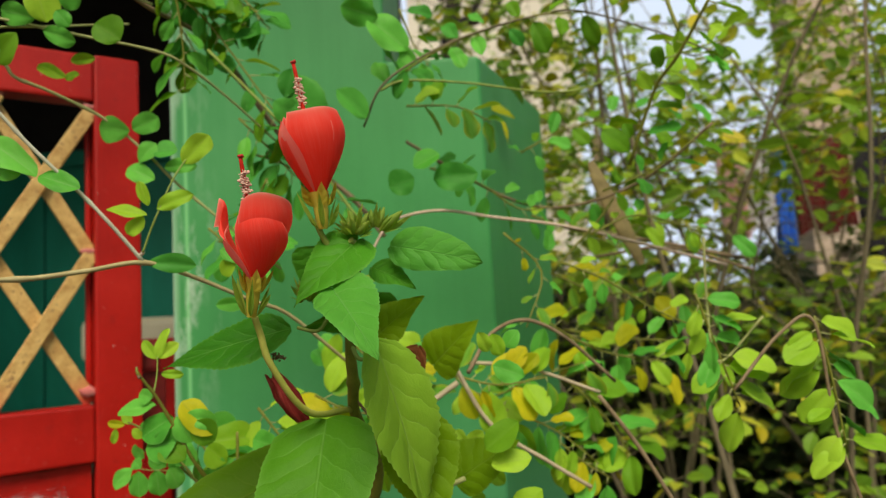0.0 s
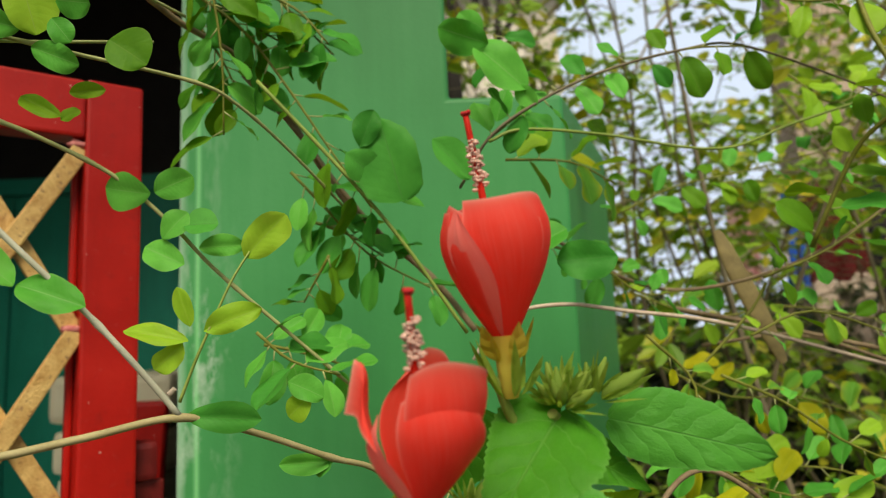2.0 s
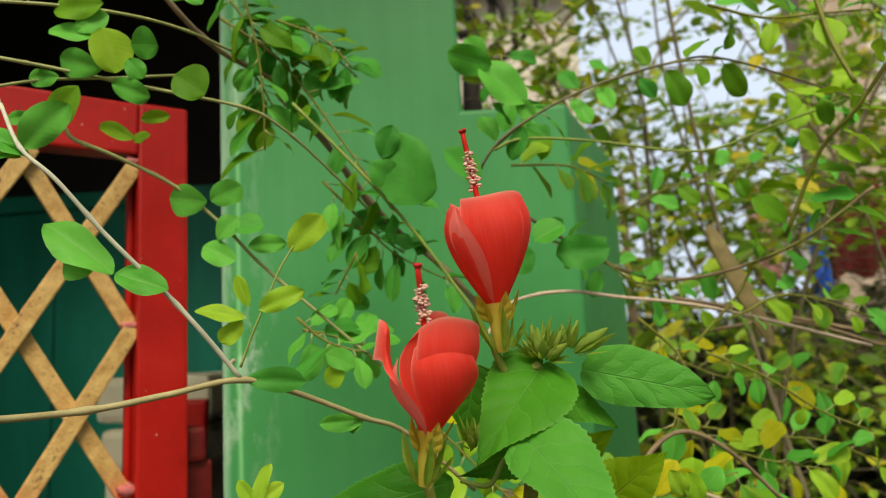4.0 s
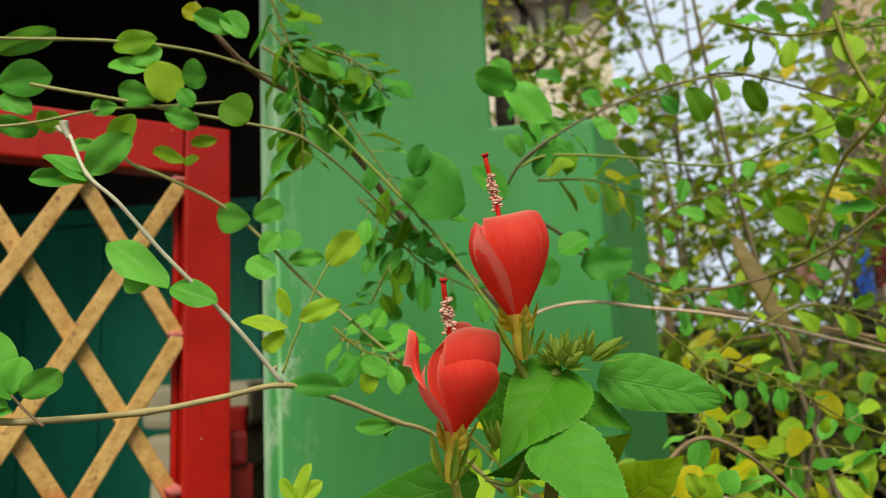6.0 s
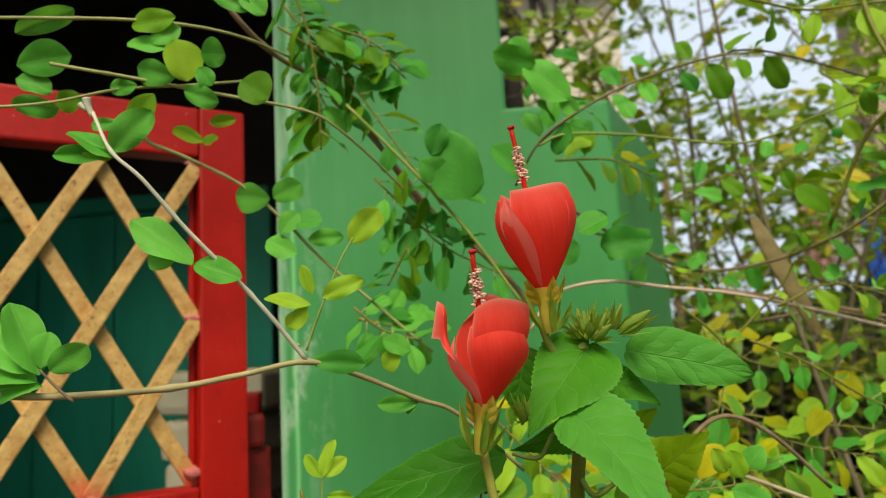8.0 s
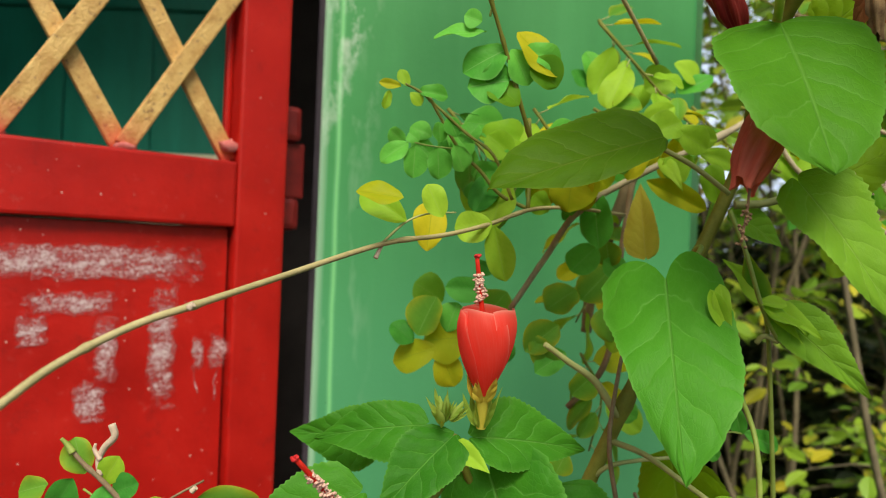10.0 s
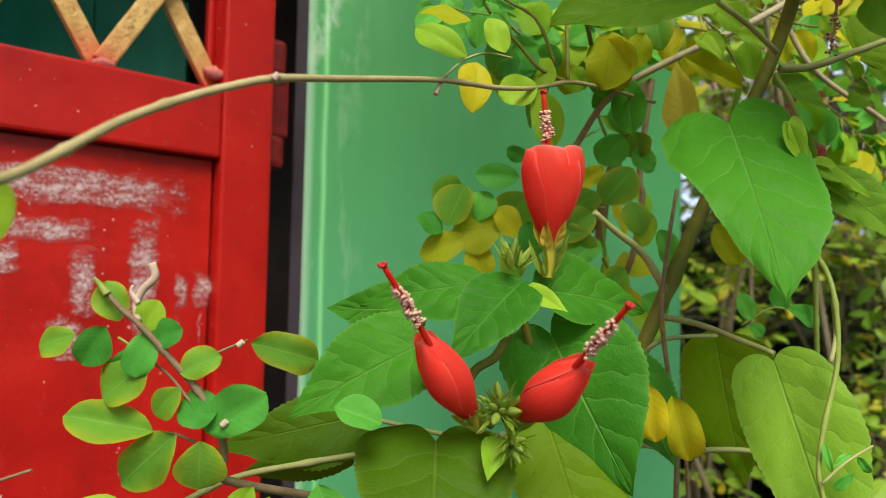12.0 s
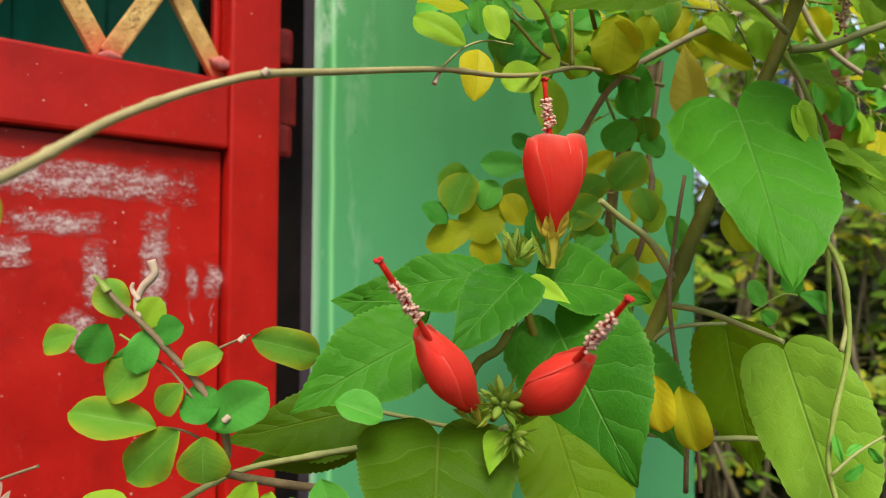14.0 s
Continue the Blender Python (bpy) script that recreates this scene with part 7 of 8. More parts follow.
sprinkle(climber, [(-0.0599, 0.4453, 1.1657), (-0.0130, 0.4488, 1.1437), (0.0236, 0.4529, 1.1127)], 16, 0.027, 0.012, ["yellow", "lime", "round"], 37)
sprinkle(climber, [(0.0870, 0.3596, 1.2499), (0.1010, 0.3644, 1.2077), (0.1150, 0.3692, 1.1655)], 16, 0.027, 0.010, ["round", "round", "lime"], 38)
sprinkle(climber, [(0.1473, 0.3129, 1.2296), (0.1562, 0.3171, 1.1918), (0.1641, 0.3228, 1.1392)], 16, 0.027, 0.010, ["round", "lime"], 39)
sprinkle(climber, [(-0.0043, 0.4546, 1.1895), (0.0288, 0.4561, 1.1563), (0.0536, 0.4574, 1.1147)], 10, 0.034, 0.010, ["round", "lime", "old"], 40)
sprinkle(climber, [(-0.1126, 0.4589, 1.2106), (-0.0708, 0.4569, 1.1736), (-0.0296, 0.4527, 1.1864), (0.0191, 0.4478, 1.1992)], 8, 0.026, 0.010, ["lime", "edge", "yellow", "lime"], 41)
stem(climber, [(0.0623, 0.6193, 1.3016), (0.1502, 0.6174, 1.3073), (0.2415, 0.6204, 1.2772)], 0.0018, 0.0016, STEM_B, "branch")
stem(climber, [(0.0312, 0.5948, 1.3353), (0.1298, 0.5966, 1.3130), (0.2284, 0.5989, 1.2882)], 0.0022, 0.0020, STEM_B, "branch")
stem(climber, [(0.0958, 0.3556, 1.2908), (0.0953, 0.3599, 1.2494), (0.1005, 0.3652, 1.1995), (0.1357, 0.3629, 1.2305)], 0.0010, 0.0009, STEM_P, "twig")
stem(climber, [(0.0119, 0.3651, 1.1799), (0.0386, 0.3698, 1.1411), (0.0648, 0.3754, 1.0940)], 0.0016, 0.0016, STEM_B, "branch")
stem(climber, [(0.0921, 0.3163, 1.1845), (0.1243, 0.3134, 1.2198), (0.1471, 0.3133, 1.2259), (0.1576, 0.3211, 1.1545), (0.1730, 0.3270, 1.1014)], 0.0012, 0.0012, STEM_B, "branch")
leaf(climber, "leaflet", "lime", (-0.0474, 0.2837, 1.1546), (-0.0721, 0.2830, 1.1519), 0.0170, (0.00, -0.86, 0.50))
leaf(climber, "leaflet", "lime", (-0.0420, 0.2842, 1.1354), (-0.0617, 0.2838, 1.1218), 0.0203, (-0.23, -0.75, 0.62))
leaf(climber, "leaflet", "old", (-0.0540, 0.2832, 1.1766), (-0.0754, 0.2828, 1.1615), 0.0192, (-0.19, -0.80, 0.57))
leaf(climber, "leaflet", "round", (-0.0484, 0.2830, 1.2039), (-0.0670, 0.2824, 1.2122), 0.0140, (0.02, -0.96, 0.27))
leaf(climber, "leaflet", "round", (-0.0505, 0.2826, 1.2327), (-0.0588, 0.2825, 1.2231), 0.0113, (-0.09, -0.92, 0.39))
leaf(climber, "leaflet", "lime", (-0.0670, 0.2821, 1.2314), (-0.0615, 0.2825, 1.2177), 0.0109, (-0.04, -0.96, 0.27))
leaf(climber, "leaflet", "lime", (-0.0752, 0.2818, 1.2328), (-0.0697, 0.2822, 1.2204), 0.0096, (-0.18, -0.96, 0.21))
sprinkle(climber, [(-0.2948, 0.3557, 1.1788), (-0.2725, 0.3549, 1.1537), (-0.2528, 0.3439, 1.1350)], 14, 0.030, 0.008, ["round", "lime", "dark"], 51)
sprinkle(climber, [(-0.2424, 0.3710, 1.1844), (-0.2222, 0.3704, 1.1580), (-0.2021, 0.3693, 1.1416)], 14, 0.032, 0.008, ["lime", "yellow", "round"], 52)
sprinkle(climber, [(-0.2023, 0.3873, 1.1896), (-0.1744, 0.3855, 1.1759), (-0.1395, 0.3827, 1.1692), (-0.1218, 0.3824, 1.1415)], 8, 0.026, 0.010, ["lime", "edge", "yellow", "lime"], 53)
sprinkle(climber, [(-0.0989, 0.4080, 1.1990), (-0.0615, 0.4052, 1.1881), (-0.0206, 0.4014, 1.1921)], 12, 0.030, 0.010, ["lime", "edge", "yellow", "lime"], 54)
sprinkle(climber, [(-0.0166, 0.4535, 1.1409), (0.0085, 0.4524, 1.1162), (0.0335, 0.4509, 1.0998)], 8, 0.030, 0.010, ["round", "lime"], 55)
sprinkle(climber, [(-0.1974, 0.4240, 1.0301), (-0.1821, 0.4240, 1.0004), (-0.1891, 0.4262, 0.9630)], 9, 0.030, 0.010, ["lime", "edge", "yellow", "lime"], 56)
sprinkle(climber, [(-0.1868, 0.4481, 1.2688), (-0.1537, 0.4496, 1.2313), (-0.1330, 0.4508, 1.1898)], 10, 0.030, 0.010, ["lime", "edge", "yellow", "lime"], 57)
sprinkle(climber, [(-0.1954, 0.4496, 1.1401), (-0.1789, 0.4508, 1.0902), (-0.1956, 0.4508, 1.0487)], 10, 0.034, 0.010, ["lime", "edge", "yellow", "lime"], 58)
sprinkle(climber, [(-0.1963, 0.4044, 1.2510), (-0.1691, 0.4045, 1.2220), (-0.1419, 0.4047, 1.1931), (-0.1188, 0.4047, 1.1752)], 12, 0.030, 0.010, ["lime", "edge", "yellow", "lime"], 59)
# ---- climber: larger yellow-green leaves on the arching runners ----
for shape, tone, base, tip, wide, face in (
        ("lance", "sunny", (0.1888, 0.66, 1.5662), (0.2259, 0.65, 1.555), 0.014, (-0.2, -0.8, 0.6)),
        ("lance", "sunny", (0.181, 0.66, 1.5537), (0.2196, 0.65, 1.5372), 0.015, (0.2, -0.8, 0.6)),
        ("ovate", "leafy", (0.1545, 0.66, 1.6783), (0.1815, 0.65, 1.6465), 0.019, (-0.3, -0.9, 0.3)),
        ("ovate", "leafy", (0.1917, 0.66, 1.6759), (0.2152, 0.65, 1.6446), 0.02, (0.3, -0.9, 0.2)),
        ("lance", "sunny", (0.0968, 0.66, 1.6701), (0.1425, 0.65, 1.6434), 0.018, (0.1, -0.7, 0.7)),
        ("ovate", "sunny", (0.2819, 0.66, 1.591), (0.2472, 0.65, 1.5729), 0.017, (0.1, -0.8, 0.6)),
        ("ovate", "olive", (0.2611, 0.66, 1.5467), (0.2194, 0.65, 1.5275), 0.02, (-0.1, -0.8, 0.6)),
        ("ovate", "green", (0.2252, 0.66, 1.6505), (0.2654, 0.65, 1.6329), 0.014, (0.1, -0.6, 0.8)),
        ("lance", "yellow", (-0.0532, 0.66, 1.4975), (-0.0792, 0.655, 1.4864), 0.008, (-0.2, -0.7, 0.7)),
        ("lance", "yellow", (-0.0378, 0.66, 1.4962), (-0.0064, 0.655, 1.4808), 0.011, (0.2, -0.8, 0.6)),
        ("lance", "yellow", (-0.0239, 0.66, 1.4789), (-0.0159, 0.655, 1.4475), 0.009, (0.5, -0.8, 0.2)),
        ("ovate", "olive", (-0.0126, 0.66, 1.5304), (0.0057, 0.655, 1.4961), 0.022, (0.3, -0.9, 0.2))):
    leaf(climber, shape, tone, base, tip, wide, face)

# ---- climber: leafy clumps before the pillar ----
sprinkle(climber, [(-0.3312, 0.4000, 1.5672), (-0.3108, 0.4060, 1.5396), (-0.2813, 0.4120, 1.5160), (-0.2536, 0.4180, 1.5042)], 18, 0.026, 0.010, ["round", "dark", "round", "old"], 61)
sprinkle(climber, [(-0.3304, 0.4100, 1.5338), (-0.3100, 0.4160, 1.5012), (-0.2985, 0.4220, 1.4742)], 14, 0.026, 0.010, ["dark", "round", "old"], 62)
sprinkle(climber, [(-0.2777, 0.4200, 1.5480), (-0.2610, 0.4260, 1.5298), (-0.2398, 0.4320, 1.5086)], 8, 0.026, 0.010, ["old", "edge", "dark"], 63)
sprinkle(climber, [(-0.2576, 0.4300, 1.3952), (-0.2322, 0.4360, 1.3855), (-0.2112, 0.4420, 1.3715)], 9, 0.026, 0.010, ["dark", "old"], 64)
sprinkle(climber, [(-0.2798, 0.4000, 1.3165), (-0.2606, 0.4060, 1.3115), (-0.2329, 0.4120, 1.3019)], 10, 0.024, 0.010, ["dark", "round"], 65)
sprinkle(climber, [(-0.2437, 0.4200, 1.3705), (-0.2541, 0.4260, 1.3546), (-0.2622, 0.4320, 1.3426)], 6, 0.022, 0.010, ["dark", "old"], 66)
sprinkle(climber, [(-0.1267, 0.4700, 1.5371), (-0.1146, 0.4760, 1.5025), (-0.1012, 0.4820, 1.4832)], 8, 0.028, 0.010, ["dark", "round"], 67)
stem(climber, [(-0.3027, 0.4400, 1.5001), (-0.2675, 0.4460, 1.4603), (-0.2331, 0.4520, 1.4116), (-0.1988, 0.4580, 1.3729)], 0.0018, 0.00144, STEM_B, "branch", 6)
# ---- climber: pale scars and husks at the joints ----
stem(climber, [(-0.3803, 0.1849, 1.0707), (-0.3788, 0.1847, 1.0722)], 0.0013, 0.0011, HUSK, "node_scar")
stem(climber, [(-0.4031, 0.2411, 0.9584), (-0.4013, 0.2409, 0.9602)], 0.0013, 0.0011, HUSK, "node_scar")
stem(climber, [(-0.4014, 0.2573, 0.9857), (-0.3994, 0.2571, 0.9876)], 0.0013, 0.0011, HUSK, "node_scar")
stem(climber, [(-0.2936, 0.2931, 1.2955), (-0.2910, 0.2932, 1.2981)], 0.0013, 0.0011, HUSK, "node_scar")
stem(climber, [(-0.3231, 0.2637, 1.0960), (-0.3247, 0.2619, 1.0927), (-0.3259, 0.2610, 1.0896)], 0.0007, 0.0011, HUSK, "dry_husk")
leaf(climber, "leaflet", "lime", (-0.1520, 0.3413, 1.1558), (-0.1315, 0.3393, 1.1504), 0.0114, (-0.12, -0.97, 0.22))
leaf(climber, "leaflet", "lime", (-0.1688, 0.3426, 1.1669), (-0.1418, 0.3398, 1.1641), 0.0134, (-0.11, -0.96, 0.25))
leaf(climber, "leaflet", "lime", (-0.1602, 0.3428, 1.1418), (-0.1573, 0.3419, 1.1551), 0.0082, (-0.38, -0.87, 0.32))
leaf(climber, "leaflet", "yellow", (-0.2248, 0.3499, 1.1414), (-0.2109, 0.3493, 1.1227), 0.0189, (-0.37, -0.92, 0.08))
leaf(climber, "leaflet", "yellow", (-0.1909, 0.3463, 1.1394), (-0.1812, 0.3444, 1.1585), 0.0139, (-0.22, -0.92, 0.32))
leaf(climber, "leaflet", "edge", (-0.2102, 0.3472, 1.1662), (-0.2041, 0.3475, 1.1443), 0.0126, (-0.41, -0.89, 0.19))
leaf(climber, "leaflet", "lime", (-0.0877, 0.3342, 1.1561), (-0.0753, 0.3325, 1.1642), 0.0096, (-0.04, -0.99, 0.16))
leaf(climber, "leaflet", "lime", (-0.0845, 0.3340, 1.1530), (-0.0941, 0.3345, 1.1655), 0.0085, (-0.36, -0.93, 0.08))
leaf(climber, "leaflet", "lime", (-0.0764, 0.3337, 1.1406), (-0.0626, 0.3328, 1.1282), 0.0121, (-0.24, -0.96, 0.12))
leaf(climber, "leaflet", "lime", (-0.0842, 0.3346, 1.1404), (-0.0809, 0.3347, 1.1310), 0.0070, (-0.54, -0.83, 0.13))
leaf(climber, "leaflet", "lime", (-0.0853, 0.3359, 1.1152), (-0.0775, 0.3348, 1.1216), 0.0126, (-0.22, -0.89, 0.40))
leaf(climber, "leaflet", "lime", (-0.1035, 0.3356, 1.1654), (-0.0971, 0.3353, 1.1560), 0.0085, (-0.36, -0.93, 0.11))

for tone, base, tip, wide, face in (
        ("lime", (-0.1290, 0.3100, 1.0761), (-0.1508, 0.3000, 1.0959), 0.0130, (0.2, -0.9, 0.3)),
        ("edge", (-0.1290, 0.3100, 1.0761), (-0.1456, 0.2950, 1.1000), 0.0120, (-0.5, -0.8, 0.2)),
        ("lime", (-0.1275, 0.3100, 1.0735), (-0.1075, 0.2900, 1.0600), 0.0110, (0.1, -0.7, 0.7)),
        ("lime", (-0.1285, 0.3110, 1.0740), (-0.1150, 0.2950, 1.0560), 0.0100, (-0.2, -0.8, 0.5))):
    leaf(climber, "ovate", tone, base, tip, wide, face)
stem(climber, [(-0.1290, 0.3100, 1.0761), (-0.1240, 0.3130, 1.0560), (-0.1180, 0.3200, 1.0200), (-0.1100, 0.3300, 0.9600)], 0.0010, 0.0014, STEM_G, "twig")


# ---- behind the gate ----
teal = boxed("green_door", (-2.2, 2.0, 0.03), (-0.9, 2.04, 1.86), TEAL, bevel=0.004)
tagged(teal, "dark green painted door in the unlit porch", "door")
for i in range(5):
    boxed("door_board", (-2.19 + i * 0.26, 1.988, 0.06), (-1.936 + i * 0.26, 1.9995, 1.8), TEAL, teal, bevel=0.003)
boxed("door_rail", (-2.2, 1.982, 1.81), (-0.9, 1.999, 1.86), TEAL, teal)


def cream_stack():
    """A stack of cream moulded seats with rounded fronts, the upper ones set a little askew."""
    st = empty("stacked_seats", Matrix.Translation((-0.78, 1.3, 0)))
    for i, (z0, z1) in enumerate(((1.2, 1.287), (1.108, 1.186), (1.018, 1.1), (0.93, 1.01))):
        bm = bmesh.new()
        box(bm, (-0.13 + 0.01 * i, 0, z0), (0.1 - 0.012 * i, 0.34, z1), None, 0.016)
        for v in bm.verts:
            v.co.z -= 0.03 * (v.co.x + 0.2) * (1 if v.co.z < (z0 + z1) / 2 else 0.2)
        part("seat", bm, CREAM, st)
    for x, y in ((-0.08, 0.03), (0.03, 0.03), (-0.08, 0.31), (0.03, 0.31)):
        bm = bmesh.new()
        tube(bm, [Vector((x, y, 0.93)), Vector((x * 1.1, y, 0.03))], 0.014, 0.018, 10)
        part("leg", bm, CREAM, st)
    tagged(st, "stack of cream moulded seats in the dark porch", "seats")


def red_chair():
    """A red moulded chair seen from behind, its back narrowing towards the top."""
    ch = empty("red_chair", Matrix.Translation((-0.735, 1.2, 0)))
    bm = bmesh.new()
    box(bm, (-0.07, 0, 0.5), (0.035, 0.025, 1.24), None, 0.008)
    for v in bm.verts:
        v.co.x += 0.22 * max(0.0, v.co.z - 1.0)
    part("backrest", bm, RED, ch)
    boxed("seat", (-0.08, 0.0255, 0.46), (0.1, 0.09, 0.5), RED, ch, bevel=0.008)
    for x, y in ((-0.07, 0.03), (0.09, 0.03), (-0.07, 0.08), (0.09, 0.08)):
        bm = bmesh.new()
        tube(bm, [Vector((x, y, 0.47)), Vector((x * 1.1, y, 0.03))], 0.012, 0.015, 8)
        part("leg", bm, RED, ch)
    tagged(ch, "red plastic chair beside the cream seats", "chair")


cream_stack()
red_chair()


# ---- beyond: bush, house, brick pier ----
def foliage_mat(name, dark, light, far, old=(0.62, 0.5, 0.03), through_col=(0.3, 0.45, 0.03)):
    m, nt, b = node_mat(name, 0.5, 0.35)
    geo = nt.nodes.new("ShaderNodeNewGeometry")
    col = ramp(nt, geo.outputs["Random Per Island"], [(0.0, dark), (0.62, light), (0.8, far), (1.0, old)])
    nt.links.new(col, b.inputs["Base Color"])
    trl = nt.nodes.new("ShaderNodeBsdfTranslucent")
    nt.links.new(mix(nt, 0.4, col, through_col), trl.inputs["Color"])
    sh = nt.nodes.new("ShaderNodeMixShader")
    sh.inputs[0].default_value = 0.38
    nt.links.new(b.outputs[0], sh.inputs[1])
    nt.links.new(trl.outputs[0], sh.inputs[2])
    nt.links.new(sh.outputs[0], nt.nodes["Material Output"].inputs["Surface"])
    return m


FOLIAGE = foliage_mat("bush_leaflets", (0.14, 0.3, 0.03), (0.33, 0.53, 0.05), (0.55, 0.58, 0.06))
# hedge leaves coloured near black: the garden's deep shade is put into them
HEDGE_SHADE = foliage_mat("shade_dark_hedge_leaves", (0.012, 0.025, 0.008), (0.035, 0.06, 0.014), (0.06, 0.075, 0.018), (0.12, 0.1, 0.02), (0.06, 0.1, 0.012))


def leaf_cloud(name, spots, ways, size, mat, seed, label, category, lean=0.9):
    """Many small folded leaves at the given spots, each pointing its own way, in one mesh."""
    rng = np.random.default_rng(seed)
    shape = np.array([(0, 0, 0), (0.2, 0.2, 0.05), (0.29, 0.5, 0.06), (0.19, 0.8, 0.02), (0, 1.0, -0.07), (-0.19, 0.8, 0.02), (-0.29, 0.5, 0.06), (-0.2, 0.2, 0.05), (0, 0.5, 0.0)])
    tri_of = np.array([(i, (i + 1) % 8, 8) for i in range(8)])
    n = len(spots)
    y = ways + rng.normal(size=(n, 3)) * 0.35
    y /= np.linalg.norm(y, axis=1)[:, None]
    up = rng.normal(size=(n, 3)) * 0.5 + (0, -0.35, lean)
    x = np.cross(y, up)
    x /= np.linalg.norm(x, axis=1)[:, None]
    z = np.cross(x, y)
    s = size * rng.uniform(0.5, 1.3, n)[:, None, None]
    wide = rng.uniform(0.75, 1.15, n)[:, None, None]
    pts = spots[:, None] + s * (wide * shape[None, :, :1] * x[:, None] + shape[None, :, 1:2] * y[:, None] + shape[None, :, 2:] * z[:, None])
    faces = (tri_of[None] + 9 * np.arange(n)[:, None, None]).reshape(-1, 3)
    me = bpy.data.meshes.new(name)
    me.from_pydata(pts.reshape(-1, 3).tolist(), [], faces.tolist())
    me.materials.append(mat)
    ob = new(name, me)
    return tagged(ob, label, category, kind="stuff")


def bush(name, roots, seed, stems, branches, size, mat, label, height, reach, thick, bare, near=0.0, span=(0.25, 0.6), gap=None):
    """Stems from root places with arching side branches, leaves in rows along their twigs; the wood is one mesh, the leaves another.
    bare: share of the height without branches; near: no wood or leaf comes before this y; gap: (from, to, radius) of a hollow without leaves."""
    rng = random.Random(seed)
    bm = bmesh.new()
    spots, ways = [], []

    def hollow(p):
        if not gap:
            return False
        a, b = Vector(gap[0]), Vector(gap[1])
        f = min(max((p - a).dot(b - a) / (b - a).length_squared, 0), 1)
        return (p - a.lerp(b, f)).length < gap[2] * (0.5 + 0.5 * f)

    def leafy(line, count):
        if hollow(line[-1]) or hollow(line[len(line) // 2]):
            return
        for i in range(count):
            t = (i + rng.random()) / count * (len(line) - 1)
            k = min(int(t), len(line) - 2)
            d = (line[k + 1] - line[k]).normalized()
            side = d.cross(Vector((0, 0, 1))).normalized() * (1 if i % 2 else -1)
            spots.append(line[k].lerp(line[k + 1], t - k) + side * 0.1 * size)
            ways.append(side + d * 0.7 + Vector((0, 0, rng.uniform(-0.55, 0.25))))

    for root in roots:
        for _ in range(stems):
            q = Vector(root) + Vector((rng.uniform(-0.08, 0.08), rng.uniform(-0.08, 0.08), 0))
            d = Vector((rng.uniform(-1, 1) * reach, rng.uniform(-1, 1) * reach, 1)).normalized()
            step = height * rng.uniform(0.7, 1.1) / 8
            line = [q.copy()]
            for i in range(8):
                d = (d + Vector((rng.uniform(-0.2, 0.2), rng.uniform(-0.2, 0.2), 0))).normalized()
                q = q + d * step
                q.y = max(q.y, near)
                line.append(q.copy())
            line = smooth_line(line, 3)
            tube(bm, line, 0.0075, 0.0015, 6, 0.08, False)
            for _ in range(branches):
                k = int((bare + (1 - bare) * rng.random()) * (len(line) - 1))
                a = rng.uniform(0, 6.283)
                out = Vector((math.cos(a), math.sin(a), rng.uniform(0.0, 0.9)))
                L = rng.uniform(*span)
                arch = [line[k] + out * L * f + Vector((0, 0, -0.55 * L * f * f)) for f in (0, 0.2, 0.4, 0.6, 0.8, 1.0)]
                if min(p.y for p in arch) < near:
                    continue
                tube(bm, arch, 0.0019, 0.0007, 4, 0, False)
                leafy(arch[1:], thick)
                for j in (1, 2, 3, 4):
                    e = (out * 0.5 + Vector((rng.uniform(-1, 1), rng.uniform(-1, 1), rng.uniform(-0.5, 0.4)))).normalized()
                    twig = [arch[j] + e * 0.05 * m + Vector((0, 0, -0.005 * m * m)) for m in range(4)]
                    if min(p.y for p in twig) < near:
                        continue
                    tube(bm, twig, 0.0008, 0.0005, 3, 0, False)
                    leafy(twig, thick)
    twigs = part(name + "_twigs", bm, STEM_K)
    tagged(twigs, "arching thin brown twigs inside the bush", "twigs", kind="stuff")
    return leaf_cloud(name + "_leaves", np.array([tuple(p) for p in spots]), np.array([tuple(p) for p in ways]), size, mat, seed, label, "bush")


rng0 = random.Random(4)
HOLLOW = ((0.25, 0.85, 1.225), (1.5, 2.58, 1.6), 0.17)
bush("garden_bush", [(rng0.uniform(0.3, 1.5), rng0.uniform(1.05, 2.0), 0) for _ in range(12)], 21, 2, 12, 0.042, FOLIAGE,
     "rambling bush of small oval green and yellowing leaves", 2.7, 0.3, 6, 0.48, 0.9, gap=HOLLOW)
bush("tall_shrub", [(rng0.uniform(0.12, 0.5), rng0.uniform(1.5, 2.2), 0) for _ in range(3)], 24, 2, 12, 0.046, FOLIAGE,
     "tall loose shrub of oval green leaves beside the pale house", 3.0, 0.2, 7, 0.55, 0.9, gap=HOLLOW)
bush("low_bush", [(rng0.uniform(0.25, 1.3), rng0.uniform(0.95, 1.5), 0) for _ in range(3)], 22, 3, 6, 0.038, FOLIAGE,
     "dense low growth of small green and yellow leaves", 1.2, 0.4, 6, 0.6, 0.8, (0.2, 0.4), HOLLOW)
bush("arching_shrub", [(rng0.uniform(0.3, 0.85), rng0.uniform(0.85, 1.15), 0) for _ in range(2)], 27, 2, 9, 0.05, FOLIAGE,
     "arching shrub of larger oval green leaves before the bush", 2.15, 0.25, 5, 0.62, 0.66, (0.2, 0.45), HOLLOW)
# added shrubs, dark by leaf colour, cover the pale pier and low sky
bush("shade_hedge", [(0.45 + 0.2 * i, 3.0 + 0.4 * rng0.random(), 0) for i in range(11)], 26, 5, 14, 0.09, HEDGE_SHADE,
     "shrubs added before the brick pier, leaves coloured dark for shade", 1.45, 0.35, 7, 0.05)
